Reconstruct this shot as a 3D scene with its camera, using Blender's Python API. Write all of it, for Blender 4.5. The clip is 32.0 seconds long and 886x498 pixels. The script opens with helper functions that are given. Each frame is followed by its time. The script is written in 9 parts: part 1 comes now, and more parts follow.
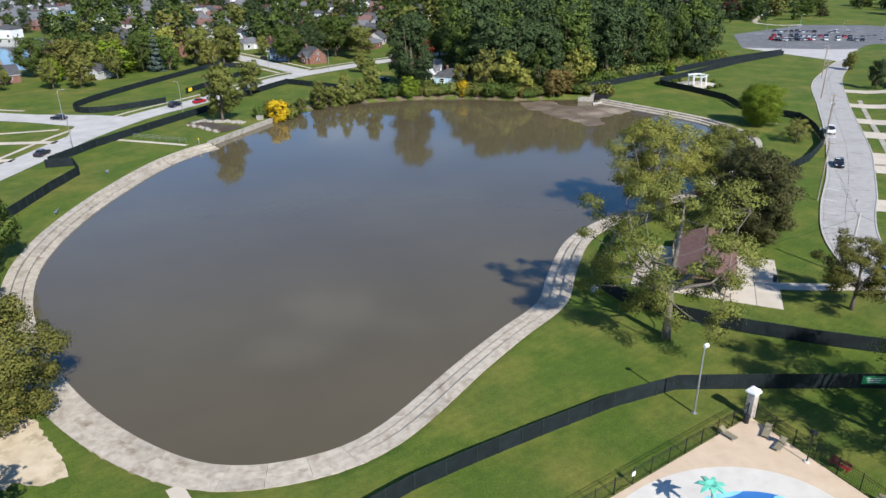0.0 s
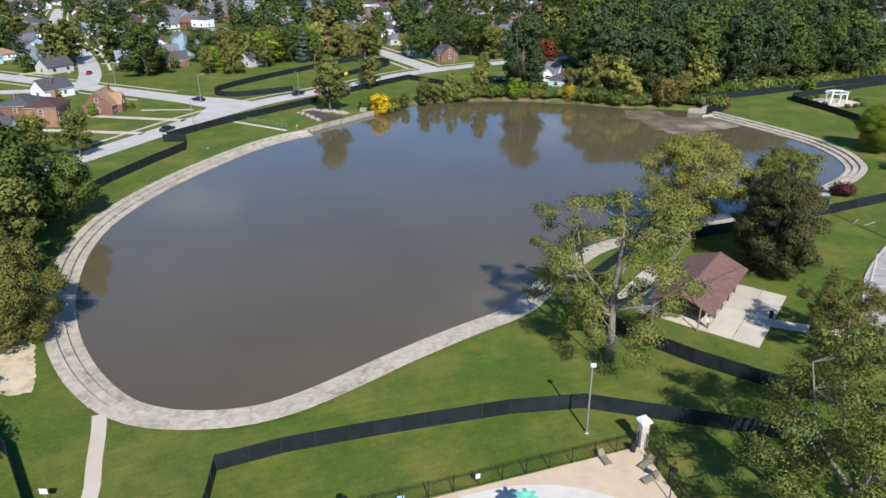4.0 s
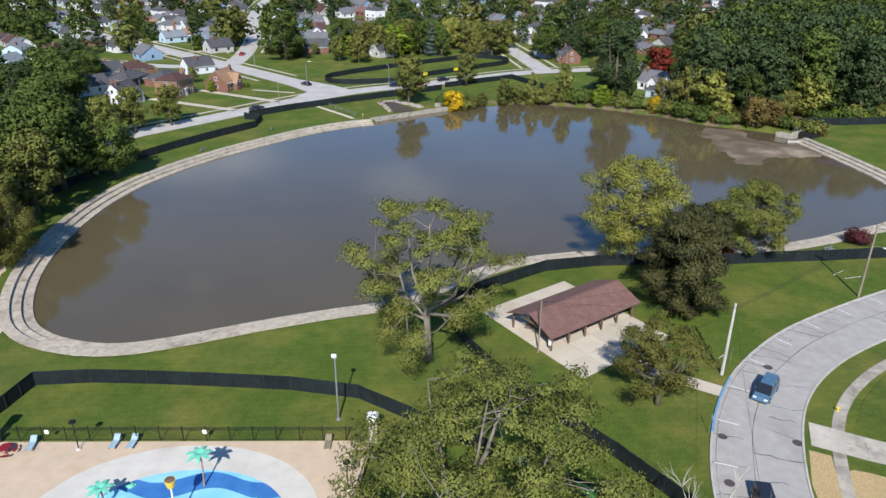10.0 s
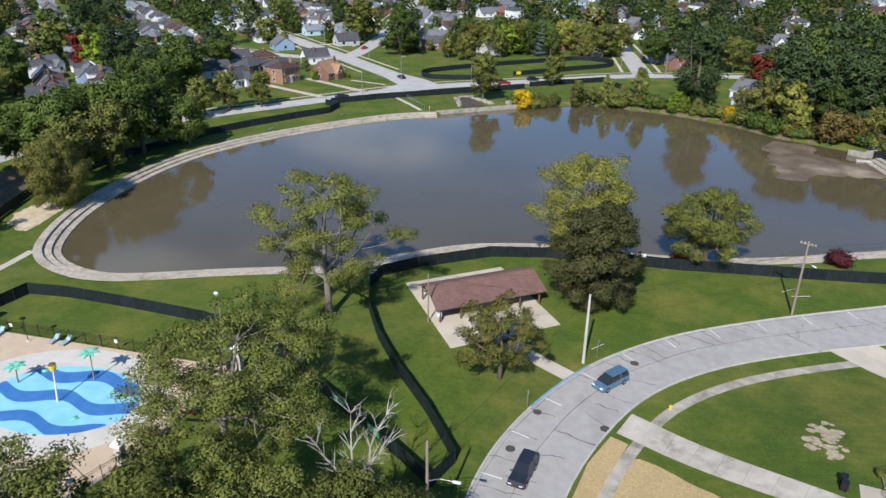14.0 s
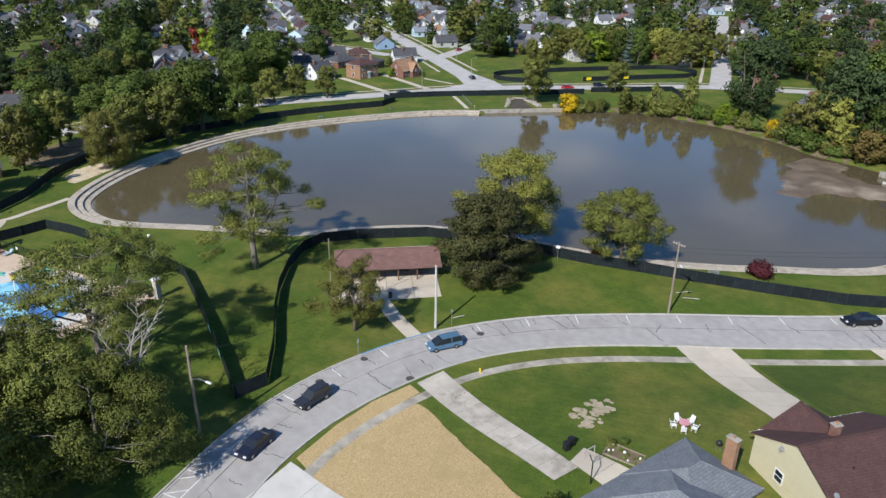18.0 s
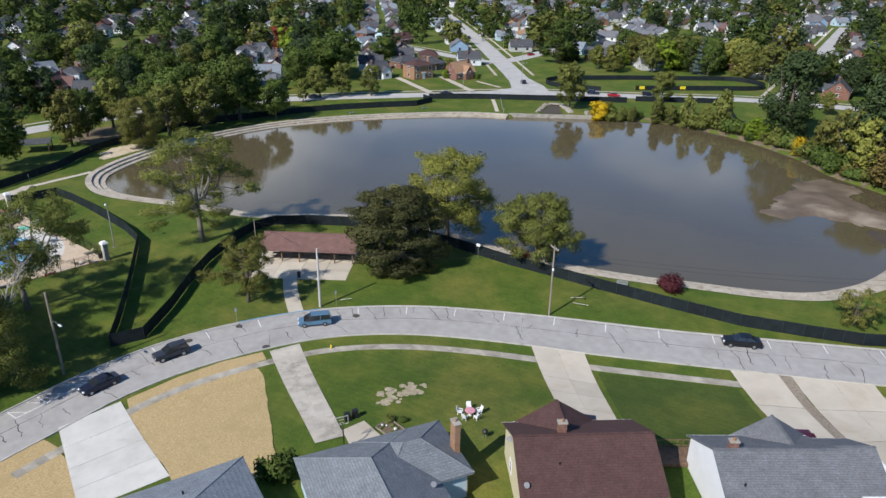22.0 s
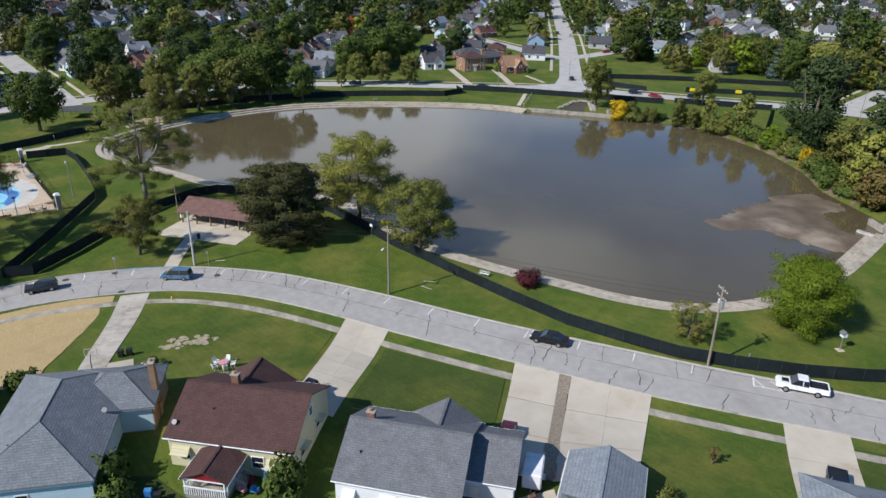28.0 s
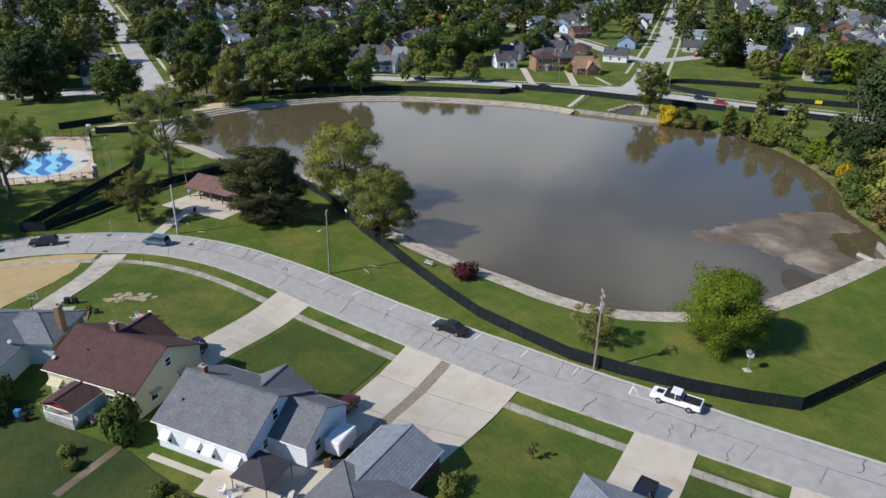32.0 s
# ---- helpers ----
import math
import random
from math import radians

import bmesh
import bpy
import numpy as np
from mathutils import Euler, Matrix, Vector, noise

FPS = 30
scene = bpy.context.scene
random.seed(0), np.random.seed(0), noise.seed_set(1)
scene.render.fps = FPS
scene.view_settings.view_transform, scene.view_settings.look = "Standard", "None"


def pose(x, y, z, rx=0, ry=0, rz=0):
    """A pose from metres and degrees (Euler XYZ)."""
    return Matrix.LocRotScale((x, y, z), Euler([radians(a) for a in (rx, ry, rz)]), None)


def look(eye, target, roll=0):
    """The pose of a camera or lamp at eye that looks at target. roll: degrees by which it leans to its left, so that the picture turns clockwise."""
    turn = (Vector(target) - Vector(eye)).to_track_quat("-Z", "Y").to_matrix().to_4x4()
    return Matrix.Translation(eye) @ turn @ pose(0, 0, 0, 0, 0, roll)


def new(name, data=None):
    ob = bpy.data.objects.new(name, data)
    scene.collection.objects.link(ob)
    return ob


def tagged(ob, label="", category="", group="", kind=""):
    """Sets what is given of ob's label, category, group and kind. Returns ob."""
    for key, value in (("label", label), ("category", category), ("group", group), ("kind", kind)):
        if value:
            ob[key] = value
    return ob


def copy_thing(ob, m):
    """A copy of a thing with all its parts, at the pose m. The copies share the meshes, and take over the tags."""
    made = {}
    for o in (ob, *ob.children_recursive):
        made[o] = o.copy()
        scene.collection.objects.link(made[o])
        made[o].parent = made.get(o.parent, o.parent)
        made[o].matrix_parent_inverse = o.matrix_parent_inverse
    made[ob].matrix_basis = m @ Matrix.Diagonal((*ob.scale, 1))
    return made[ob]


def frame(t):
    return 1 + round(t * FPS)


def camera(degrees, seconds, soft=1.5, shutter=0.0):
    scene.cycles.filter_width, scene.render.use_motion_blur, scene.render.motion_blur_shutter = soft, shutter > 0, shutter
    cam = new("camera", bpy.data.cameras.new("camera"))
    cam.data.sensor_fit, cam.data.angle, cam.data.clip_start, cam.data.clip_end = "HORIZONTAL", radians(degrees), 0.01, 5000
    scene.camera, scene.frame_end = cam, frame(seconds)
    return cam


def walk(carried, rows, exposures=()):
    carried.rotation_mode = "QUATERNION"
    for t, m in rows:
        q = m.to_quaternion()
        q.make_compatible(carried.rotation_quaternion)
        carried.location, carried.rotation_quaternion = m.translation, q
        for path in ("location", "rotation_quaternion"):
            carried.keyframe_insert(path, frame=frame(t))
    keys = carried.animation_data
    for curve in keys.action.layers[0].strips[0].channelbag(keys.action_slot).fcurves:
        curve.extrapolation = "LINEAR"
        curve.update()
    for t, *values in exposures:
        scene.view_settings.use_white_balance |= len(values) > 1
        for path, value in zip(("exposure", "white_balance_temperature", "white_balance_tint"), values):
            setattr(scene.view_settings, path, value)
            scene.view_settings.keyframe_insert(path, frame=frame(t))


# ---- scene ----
cam = camera(65.0, 32.0)
PATH = [
    (0, (-11.482, 2.21, 45.389), (-11.294, 4.037, 44.595), -0.6),
    (0.5, (-7.417, 1.902, 45.219), (-7.294, 3.736, 44.431), -1.0),
    (1, (-3.884, 1.305, 45.277), (-3.825, 3.144, 44.491), -1.2),
    (1.5, (-0.568, 0.703, 45.433), (-0.574, 2.542, 44.647), -1.1),
    (2, (2.687, 0.212, 45.537), (2.622, 2.05, 44.751), -0.9),
    (2.5, (6.035, -0.155, 45.702), (5.911, 1.679, 44.914), -0.8),
    (3, (9.383, -0.449, 45.882), (9.199, 1.38, 45.094), -0.8),
    (3.5, (12.72, -0.66, 46.132), (12.478, 1.161, 45.342), -0.6),
    (4, (16.035, -0.718, 46.393), (15.734, 1.093, 45.6), -0.4),
    (4.5, (19.53, -0.576, 46.503), (19.172, 1.225, 45.711), -0.4),
    (6.5, (33.553, 1.198, 47.053), (33.013, 2.952, 46.257), 0.1),
    (7, (37.218, 2.025, 47.049), (36.632, 3.763, 46.252), 0.1),
    (7.5, (40.905, 2.909, 47.271), (40.281, 4.633, 46.472), 0.2),
    (8, (44.62, 3.806, 47.47), (43.955, 5.514, 46.67), 0.3),
    (8.5, (48.254, 4.858, 47.695), (47.549, 6.549, 46.893), 0.3),
    (9, (51.988, 5.901, 48.009), (51.243, 7.575, 47.206), 0.5),
    (9.5, (55.892, 7.181, 48.368), (55.103, 8.833, 47.563), 0.4),
    (10, (59.734, 8.642, 48.593), (58.907, 10.275, 47.787), 0.5),
    (10.5, (63.437, 10.317, 48.706), (62.574, 11.931, 47.9), 0.5),
    (11, (67.305, 12.079, 48.842), (66.405, 13.674, 48.037), 0.5),
    (11.5, (71.496, 13.968, 48.913), (70.562, 15.543, 48.109), 0.5),
    (12, (75.801, 15.366, 49.182), (74.832, 16.92, 48.377), 0.5),
    (12.5, (80.472, 16.441, 49.461), (79.447, 17.958, 48.655), 0.4),
    (13, (85.288, 17.373, 49.578), (84.193, 18.84, 48.773), 0.4),
    (13.5, (90.119, 18.626, 49.527), (88.957, 20.04, 48.721), 0.5),
    (15.5, (108.454, 24.931, 49.636), (107.126, 26.19, 48.827), 0.6),
    (16, (113.03, 27.065, 49.682), (111.67, 28.291, 48.878), 0.8),
    (16.5, (117.425, 29.433, 49.815), (116.042, 30.639, 49.017), 0.7),
    (17, (121.577, 32.388, 49.999), (120.149, 33.54, 49.202), 0.8),
    (17.5, (125.778, 35.816, 50.206), (124.313, 36.918, 49.407), 0.9),
    (18, (129.873, 39.536, 50.546), (128.373, 40.591, 49.746), 0.7),
    (18.5, (133.629, 43.343, 50.918), (132.102, 44.354, 50.115), 0.8),
    (19, (137.041, 47.148, 51.258), (135.485, 48.111, 50.451), 0.7),
    (19.5, (140.234, 50.45, 51.409), (138.651, 51.371, 50.607), 0.7),
    (20, (143.228, 53.782, 51.54), (141.623, 54.666, 50.738), 0.8),
    (20.5, (145.919, 57.047, 51.623), (144.295, 57.897, 50.823), 0.9),
    (21, (148.546, 60.557, 51.647), (146.903, 61.372, 50.85), 0.9),
    (21.5, (151.039, 64.055, 51.695), (149.378, 64.833, 50.9), 0.9),
    (22, (153.279, 67.516, 51.788), (151.602, 68.261, 50.992), 0.9),
    (22.5, (155.214, 70.959, 51.849), (153.525, 71.673, 51.052), 0.9),
    (23, (156.869, 74.203, 52.0), (155.172, 74.891, 51.197), 1.1),
    (23.5, (159.164, 77.898, 51.923), (157.448, 78.546, 51.124), 1.0),
    (24, (161.018, 81.479, 51.861), (159.289, 82.092, 51.063), 1.0),
    (24.5, (162.69, 84.932, 51.838), (160.952, 85.516, 51.039), 1.0),
    (25, (164.327, 88.329, 51.866), (162.58, 88.882, 51.065), 1.1),
    (25.5, (165.945, 91.816, 51.992), (164.189, 92.338, 51.189), 1.1),
    (27.5, (171.321, 106.581, 52.094), (169.535, 106.969, 51.283), 1.2),
    (28, (172.434, 110.377, 52.223), (170.641, 110.728, 51.408), 1.1),
    (28.5, (173.505, 114.043, 52.276), (171.706, 114.355, 51.46), 1.2),
    (29, (174.582, 117.708, 52.324), (172.777, 117.978, 51.504), 1.2),
    (29.5, (175.79, 121.427, 52.415), (173.98, 121.651, 51.595), 1.2),
    (30, (176.989, 125.452, 52.555), (175.172, 125.625, 51.737), 1.1),
    (30.5, (178.055, 129.576, 52.699), (176.234, 129.698, 51.881), 0.9),
    (31, (178.914, 133.632, 52.835), (177.09, 133.704, 52.018), 0.8),
    (31.5, (179.587, 137.627, 52.981), (177.762, 137.652, 52.163), 0.7),
    (32, (180.031, 141.531, 53.104), (178.209, 141.51, 52.281), 0.9),
]
walk(cam, [(t, look(eye, target, roll)) for t, eye, target, roll in PATH], exposures=((0, 0.38), (9, 0.25), (19, 0.12), (32, -0.03)))


# ---- world, sun ----
SUN_EL, SUN_AZ = 40.0, 156.0   # azimuth clockwise from +y
world = bpy.data.worlds.new("sky")
scene.world = world
world.use_nodes = True
wn, wl = world.node_tree.nodes, world.node_tree.links
bg = wn["Background"]
sky = wn.new("ShaderNodeTexSky")
sky.sky_type = 'NISHITA'
sky.sun_disc = False
sky.sun_elevation = radians(SUN_EL)
sky.sun_rotation = radians(SUN_AZ)
sky.altitude, sky.air_density, sky.dust_density, sky.ozone_density = 200, 0.8, 0.1, 3.5
wco = wn.new("ShaderNodeTexCoord")
wmap = wn.new("ShaderNodeMapping")
wmap.inputs["Scale"].default_value = (1.0, 1.0, 2.6)
wmap.inputs["Location"].default_value = (1.7, 2.2, 0.3)
cloud = wn.new("ShaderNodeTexNoise")
cloud.inputs["Scale"].default_value = 2.3
cloud.inputs["Detail"].default_value = 7
cramp = wn.new("ShaderNodeValToRGB")
cramp.color_ramp.elements[0].position, cramp.color_ramp.elements[1].position = 0.50, 0.70
cramp.color_ramp.elements[1].color = (0.85, 0.85, 0.85, 1)
# cover thickens to the west and towards the horizon
wdot = wn.new("ShaderNodeVectorMath")
wdot.operation = 'DOT_PRODUCT'
wdot.inputs[1].default_value = (-0.17, -0.04, -0.22)
wadd = wn.new("ShaderNodeMath")
wadd.operation = 'ADD'
wl.new(wco.outputs["Generated"], wdot.inputs[0])
wl.new(wdot.outputs["Value"], wadd.inputs[0])
wmix = wn.new("ShaderNodeMixRGB")
wmix.inputs["Color2"].default_value = (8.6, 9.3, 10.3, 1)
wl.new(wco.outputs["Generated"], wmap.inputs["Vector"])
wl.new(wmap.outputs["Vector"], cloud.inputs["Vector"])
wl.new(cloud.outputs["Fac"], wadd.inputs[1])
wl.new(wadd.outputs["Value"], cramp.inputs["Fac"])
wl.new(cramp.outputs["Color"], wmix.inputs["Fac"])
whue = wn.new("ShaderNodeHueSaturation")
whue.inputs["Saturation"].default_value, whue.inputs["Value"].default_value = 1.22, 1.25
wl.new(sky.outputs["Color"], whue.inputs["Color"])
wl.new(whue.outputs["Color"], wmix.inputs["Color1"])
wl.new(wmix.outputs["Color"], bg.inputs["Color"])
bg.inputs["Strength"].default_value = 0.105

sun = new("sun", bpy.data.lights.new("sun", 'SUN'))
sun.data.energy, sun.data.angle, sun.data.color = 5.0, radians(0.6), (1.0, 0.962, 0.915)
az, el = radians(SUN_AZ), radians(SUN_EL)
sun.matrix_world = look((0, 0, 200), Vector((0, 0, 200)) - Vector((math.sin(az) * math.cos(el), math.cos(az) * math.cos(el), math.sin(el))))


# ---- materials ----
def base_mat(name, rough=0.8, metal=0.0, spec=0.5):
    m = bpy.data.materials.new(name)
    m.use_nodes = True
    b = m.node_tree.nodes["Principled BSDF"]
    b.inputs["Roughness"].default_value, b.inputs["Metallic"].default_value = rough, metal
    b.inputs["Specular IOR Level"].default_value = spec
    return m, m.node_tree.nodes, m.node_tree.links, b


def varied(name, c1, c2, scale=1.0, c3=None, scale3=0.08, rough=0.85, metal=0.0, bump=0.0, bscale=20.0, rnd=0.0, spec=0.4, stretch=None):
    """Two noise scales between c1 and c2, stains of c3, relief, and a shade of its own for each object (rnd)."""
    m, n, l, b = base_mat(name, rough, metal, spec)
    co = n.new("ShaderNodeTexCoord")
    src = co.outputs["Object"]
    if stretch:
        mp = n.new("ShaderNodeMapping")
        mp.inputs["Scale"].default_value = stretch
        l.new(src, mp.inputs["Vector"])
        src = mp.outputs["Vector"]
    t = n.new("ShaderNodeTexNoise")
    t.inputs["Scale"].default_value, t.inputs["Detail"].default_value = scale, 6
    l.new(src, t.inputs["Vector"])
    r = n.new("ShaderNodeValToRGB")
    r.color_ramp.elements[0].position, r.color_ramp.elements[1].position = 0.32, 0.68
    r.color_ramp.elements[0].color, r.color_ramp.elements[1].color = (*c1, 1), (*c2, 1)
    l.new(t.outputs["Fac"], r.inputs["Fac"])
    out = r.outputs["Color"]
    if c3:
        t3 = n.new("ShaderNodeTexNoise")
        t3.inputs["Scale"].default_value, t3.inputs["Detail"].default_value = scale3, 8
        t3.inputs["Roughness"].default_value = 0.62
        l.new(src, t3.inputs["Vector"])
        r3 = n.new("ShaderNodeValToRGB")
        r3.color_ramp.elements[0].position, r3.color_ramp.elements[1].position = 0.52, 0.72
        l.new(t3.outputs["Fac"], r3.inputs["Fac"])
        mx = n.new("ShaderNodeMixRGB")
        mx.inputs["Color2"].default_value = (*c3, 1)
        l.new(r3.outputs["Color"], mx.inputs["Fac"])
        l.new(out, mx.inputs["Color1"])
        out = mx.outputs["Color"]
    if rnd:
        oi = n.new("ShaderNodeObjectInfo")
        mr = n.new("ShaderNodeMapRange")
        mr.inputs["To Min"].default_value, mr.inputs["To Max"].default_value = 1 - rnd, 1 + rnd
        l.new(oi.outputs["Random"], mr.inputs["Value"])
        hs = n.new("ShaderNodeHueSaturation")
        l.new(mr.outputs["Result"], hs.inputs["Value"])
        l.new(out, hs.inputs["Color"])
        out = hs.outputs["Color"]
    l.new(out, b.inputs["Base Color"])
    if bump:
        tb = n.new("ShaderNodeTexNoise")
        tb.inputs["Scale"].default_value, tb.inputs["Detail"].default_value = bscale, 4
        l.new(src, tb.inputs["Vector"])
        bp = n.new("ShaderNodeBump")
        bp.inputs["Strength"].default_value, bp.inputs["Distance"].default_value = bump, 0.05
        l.new(tb.outputs["Fac"], bp.inputs["Height"])
        l.new(bp.outputs["Normal"], b.inputs["Normal"])
    return m


def foliage(name, dark, light, tip=None, tipshare=0.85, through_light=0.09):
    """Leaves: soft drifts of colour through the crown, a touch of its own for each leaf, some turned tips."""
    m, n, l, b = base_mat(name, 0.7, 0.0, 0.12)
    g = n.new("ShaderNodeNewGeometry")
    co = n.new("ShaderNodeTexCoord")
    t = n.new("ShaderNodeTexNoise")
    t.inputs["Scale"].default_value, t.inputs["Detail"].default_value = 0.42, 3
    l.new(co.outputs["Object"], t.inputs["Vector"])
    drift = n.new("ShaderNodeMapRange")
    drift.inputs["From Min"].default_value, drift.inputs["From Max"].default_value = 0.3, 0.7
    l.new(t.outputs["Fac"], drift.inputs["Value"])
    share = n.new("ShaderNodeMath")
    share.operation = 'MULTIPLY_ADD'
    share.inputs[1].default_value = 0.5
    half = n.new("ShaderNodeMath")
    half.operation = 'MULTIPLY'
    half.inputs[1].default_value = 0.5
    l.new(drift.outputs["Result"], half.inputs[0])
    l.new(g.outputs["Random Per Island"], share.inputs[0])
    l.new(half.outputs["Value"], share.inputs[2])
    r = n.new("ShaderNodeValToRGB")
    r.color_ramp.elements[0].position = 0.1
    r.color_ramp.elements[0].color, r.color_ramp.elements[1].color = (*dark, 1), (*light, 1)
    if tip:
        r.color_ramp.elements[1].position = 0.78
        e = r.color_ramp.elements.new(min(1.0, tipshare + 0.06))
        e.color = (*tip, 1)
    l.new(share.outputs["Value"], r.inputs["Fac"])
    oi = n.new("ShaderNodeObjectInfo")
    mr = n.new("ShaderNodeMapRange")
    mr.inputs["To Min"].default_value, mr.inputs["To Max"].default_value = 0.76, 1.2
    l.new(oi.outputs["Random"], mr.inputs["Value"])
    hs = n.new("ShaderNodeHueSaturation")
    l.new(mr.outputs["Result"], hs.inputs["Value"])
    l.new(r.outputs["Color"], hs.inputs["Color"])
    l.new(hs.outputs["Color"], b.inputs["Base Color"])
    tr = n.new("ShaderNodeBsdfTranslucent")
    l.new(hs.outputs["Color"], tr.inputs["Color"])
    mx = n.new("ShaderNodeMixShader")
    mx.inputs["Fac"].default_value = through_light
    l.new(b.outputs["BSDF"], mx.inputs[1])
    l.new(tr.outputs["BSDF"], mx.inputs[2])
    l.new(mx.outputs["Shader"], n["Material Output"].inputs["Surface"])
    return m


def plain(name, c, rough=0.6, metal=0.0, spec=0.5):
    k = 0.12
    return varied(name, tuple(v * (1 - k) for v in c), tuple(min(1, v * (1 + k)) for v in c), 2.5, rough=rough, metal=metal, spec=spec)


def courses(name, c1, c2, mortar, bw, bh, ms=0.02, rough=0.9, rnd=0.0, offset=0.5):
    """Rows of bricks or shingles too small to tell apart, on upright or sloping faces by their height."""
    m, n, l, b = base_mat(name, rough, 0, 0.3)
    co = n.new("ShaderNodeTexCoord")
    sp = n.new("ShaderNodeSeparateXYZ")
    ad = n.new("ShaderNodeMath")
    ad.operation = 'ADD'
    cb = n.new("ShaderNodeCombineXYZ")
    l.new(co.outputs["Object"], sp.inputs[0])
    l.new(sp.outputs["X"], ad.inputs[0])
    l.new(sp.outputs["Y"], ad.inputs[1])
    l.new(ad.outputs[0], cb.inputs["X"])
    l.new(sp.outputs["Z"], cb.inputs["Y"])
    t = n.new("ShaderNodeTexBrick")
    t.offset = offset
    t.inputs["Scale"].default_value = 1.0
    t.inputs["Color1"].default_value, t.inputs["Color2"].default_value, t.inputs["Mortar"].default_value = (*c1, 1), (*c2, 1), (*mortar, 1)
    t.inputs["Mortar Size"].default_value = ms
    t.inputs["Brick Width"].default_value, t.inputs["Row Height"].default_value = bw, bh
    l.new(cb.outputs[0], t.inputs["Vector"])
    ns = n.new("ShaderNodeTexNoise")
    ns.inputs["Scale"].default_value, ns.inputs["Detail"].default_value = 0.9, 8
    l.new(co.outputs["Object"], ns.inputs["Vector"])
    mr = n.new("ShaderNodeMapRange")
    mr.inputs["To Min"].default_value, mr.inputs["To Max"].default_value = (0.7, 1.3) if bw < 5 else (0.92, 1.06)
    l.new(ns.outputs["Fac"], mr.inputs["Value"])
    grit = n.new("ShaderNodeTexNoise")
    grit.inputs["Scale"].default_value, grit.inputs["Detail"].default_value = 5.5, 5
    l.new(co.outputs["Object"], grit.inputs["Vector"])
    mg = n.new("ShaderNodeMapRange")
    mg.inputs["From Min"].default_value, mg.inputs["From Max"].default_value = 0.3, 0.7
    mg.inputs["To Min"].default_value, mg.inputs["To Max"].default_value = (0.8, 1.2) if bw < 5 else (0.98, 1.02)
    l.new(grit.outputs["Fac"], mg.inputs["Value"])
    both = n.new("ShaderNodeMath")
    both.operation = 'MULTIPLY'
    l.new(mr.outputs["Result"], both.inputs[0])
    l.new(mg.outputs["Result"], both.inputs[1])
    hs = n.new("ShaderNodeHueSaturation")
    l.new(both.outputs["Value"], hs.inputs["Value"])
    l.new(t.outputs["Color"], hs.inputs["Color"])
    l.new(hs.outputs["Color"], b.inputs["Base Color"])
    bp = n.new("ShaderNodeBump")
    bp.inputs["Strength"].default_value, bp.inputs["Distance"].default_value = 0.5, 0.02
    l.new(t.outputs["Fac"], bp.inputs["Height"])
    bp.invert = True
    l.new(bp.outputs["Normal"], b.inputs["Normal"])
    return m


def grass_mat(name="grass", deep=1.0, dryness=0.9):
    m, n, l, b = base_mat(name, 0.95, 0, 0.15)
    co = n.new("ShaderNodeTexCoord")

    def tex(scale, detail=6, rough=0.55):
        t = n.new("ShaderNodeTexNoise")
        t.inputs["Scale"].default_value, t.inputs["Detail"].default_value, t.inputs["Roughness"].default_value = scale, detail, rough
        l.new(co.outputs["Object"], t.inputs["Vector"])
        return t.outputs["Fac"]

    def ramp(fac, a, z, ca, cz):
        r = n.new("ShaderNodeValToRGB")
        r.color_ramp.elements[0].position, r.color_ramp.elements[1].position = a, z
        r.color_ramp.elements[0].color, r.color_ramp.elements[1].color = (*ca, 1), (*cz, 1)
        l.new(fac, r.inputs["Fac"])
        return r.outputs["Color"]

    def mix(fac, a, z, kind='MIX', amount=None):
        x = n.new("ShaderNodeMixRGB")
        x.blend_type = kind
        if amount is not None:
            x.inputs["Fac"].default_value = amount
        else:
            l.new(fac, x.inputs["Fac"])
        l.new(a, x.inputs["Color1"])
        l.new(z, x.inputs["Color2"])
        return x.outputs["Color"]
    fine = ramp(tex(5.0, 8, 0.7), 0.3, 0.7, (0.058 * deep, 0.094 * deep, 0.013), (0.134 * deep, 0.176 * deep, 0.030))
    dry = ramp(tex(3.0, 6), 0.3, 0.7, (0.125, 0.130, 0.029), (0.200, 0.180, 0.055))
    where = ramp(tex(0.055, 9, 0.66), 0.43, 0.70, (0, 0, 0), (dryness, dryness, dryness))
    lush = ramp(tex(0.11, 5, 0.6), 0.42, 0.66, (0.74, 0.84, 0.85), (1.10, 1.05, 1.0))
    c = mix(where, fine, dry)
    mottle = ramp(tex(0.55, 7, 0.7), 0.32, 0.68, (0.80, 0.84, 0.86), (1.16, 1.12, 1.05))
    c = mix(None, c, mottle, 'MULTIPLY', 1.0)
    c = mix(None, c, lush, 'MULTIPLY', 1.0)
    # mowing bands
    mp = n.new("ShaderNodeMapping")
    mp.inputs["Rotation"].default_value = (0, 0, radians(58))
    l.new(co.outputs["Object"], mp.inputs["Vector"])
    w = n.new("ShaderNodeTexWave")
    w.inputs["Scale"].default_value, w.inputs["Distortion"].default_value, w.inputs["Detail"].default_value = 0.30, 5.0, 3
    l.new(mp.outputs["Vector"], w.inputs["Vector"])
    band = ramp(w.outputs["Fac"], 0.35, 0.65, (0.965, 0.975, 0.97), (1.03, 1.02, 1.0))
    c = mix(None, c, band, 'MULTIPLY', 1.0)
    l.new(c, b.inputs["Base Color"])
    bp = n.new("ShaderNodeBump")
    bp.inputs["Strength"].default_value, bp.inputs["Distance"].default_value = 0.55, 0.12
    l.new(tex(3.5, 8, 0.75), bp.inputs["Height"])
    l.new(bp.outputs["Normal"], b.inputs["Normal"])
    return m


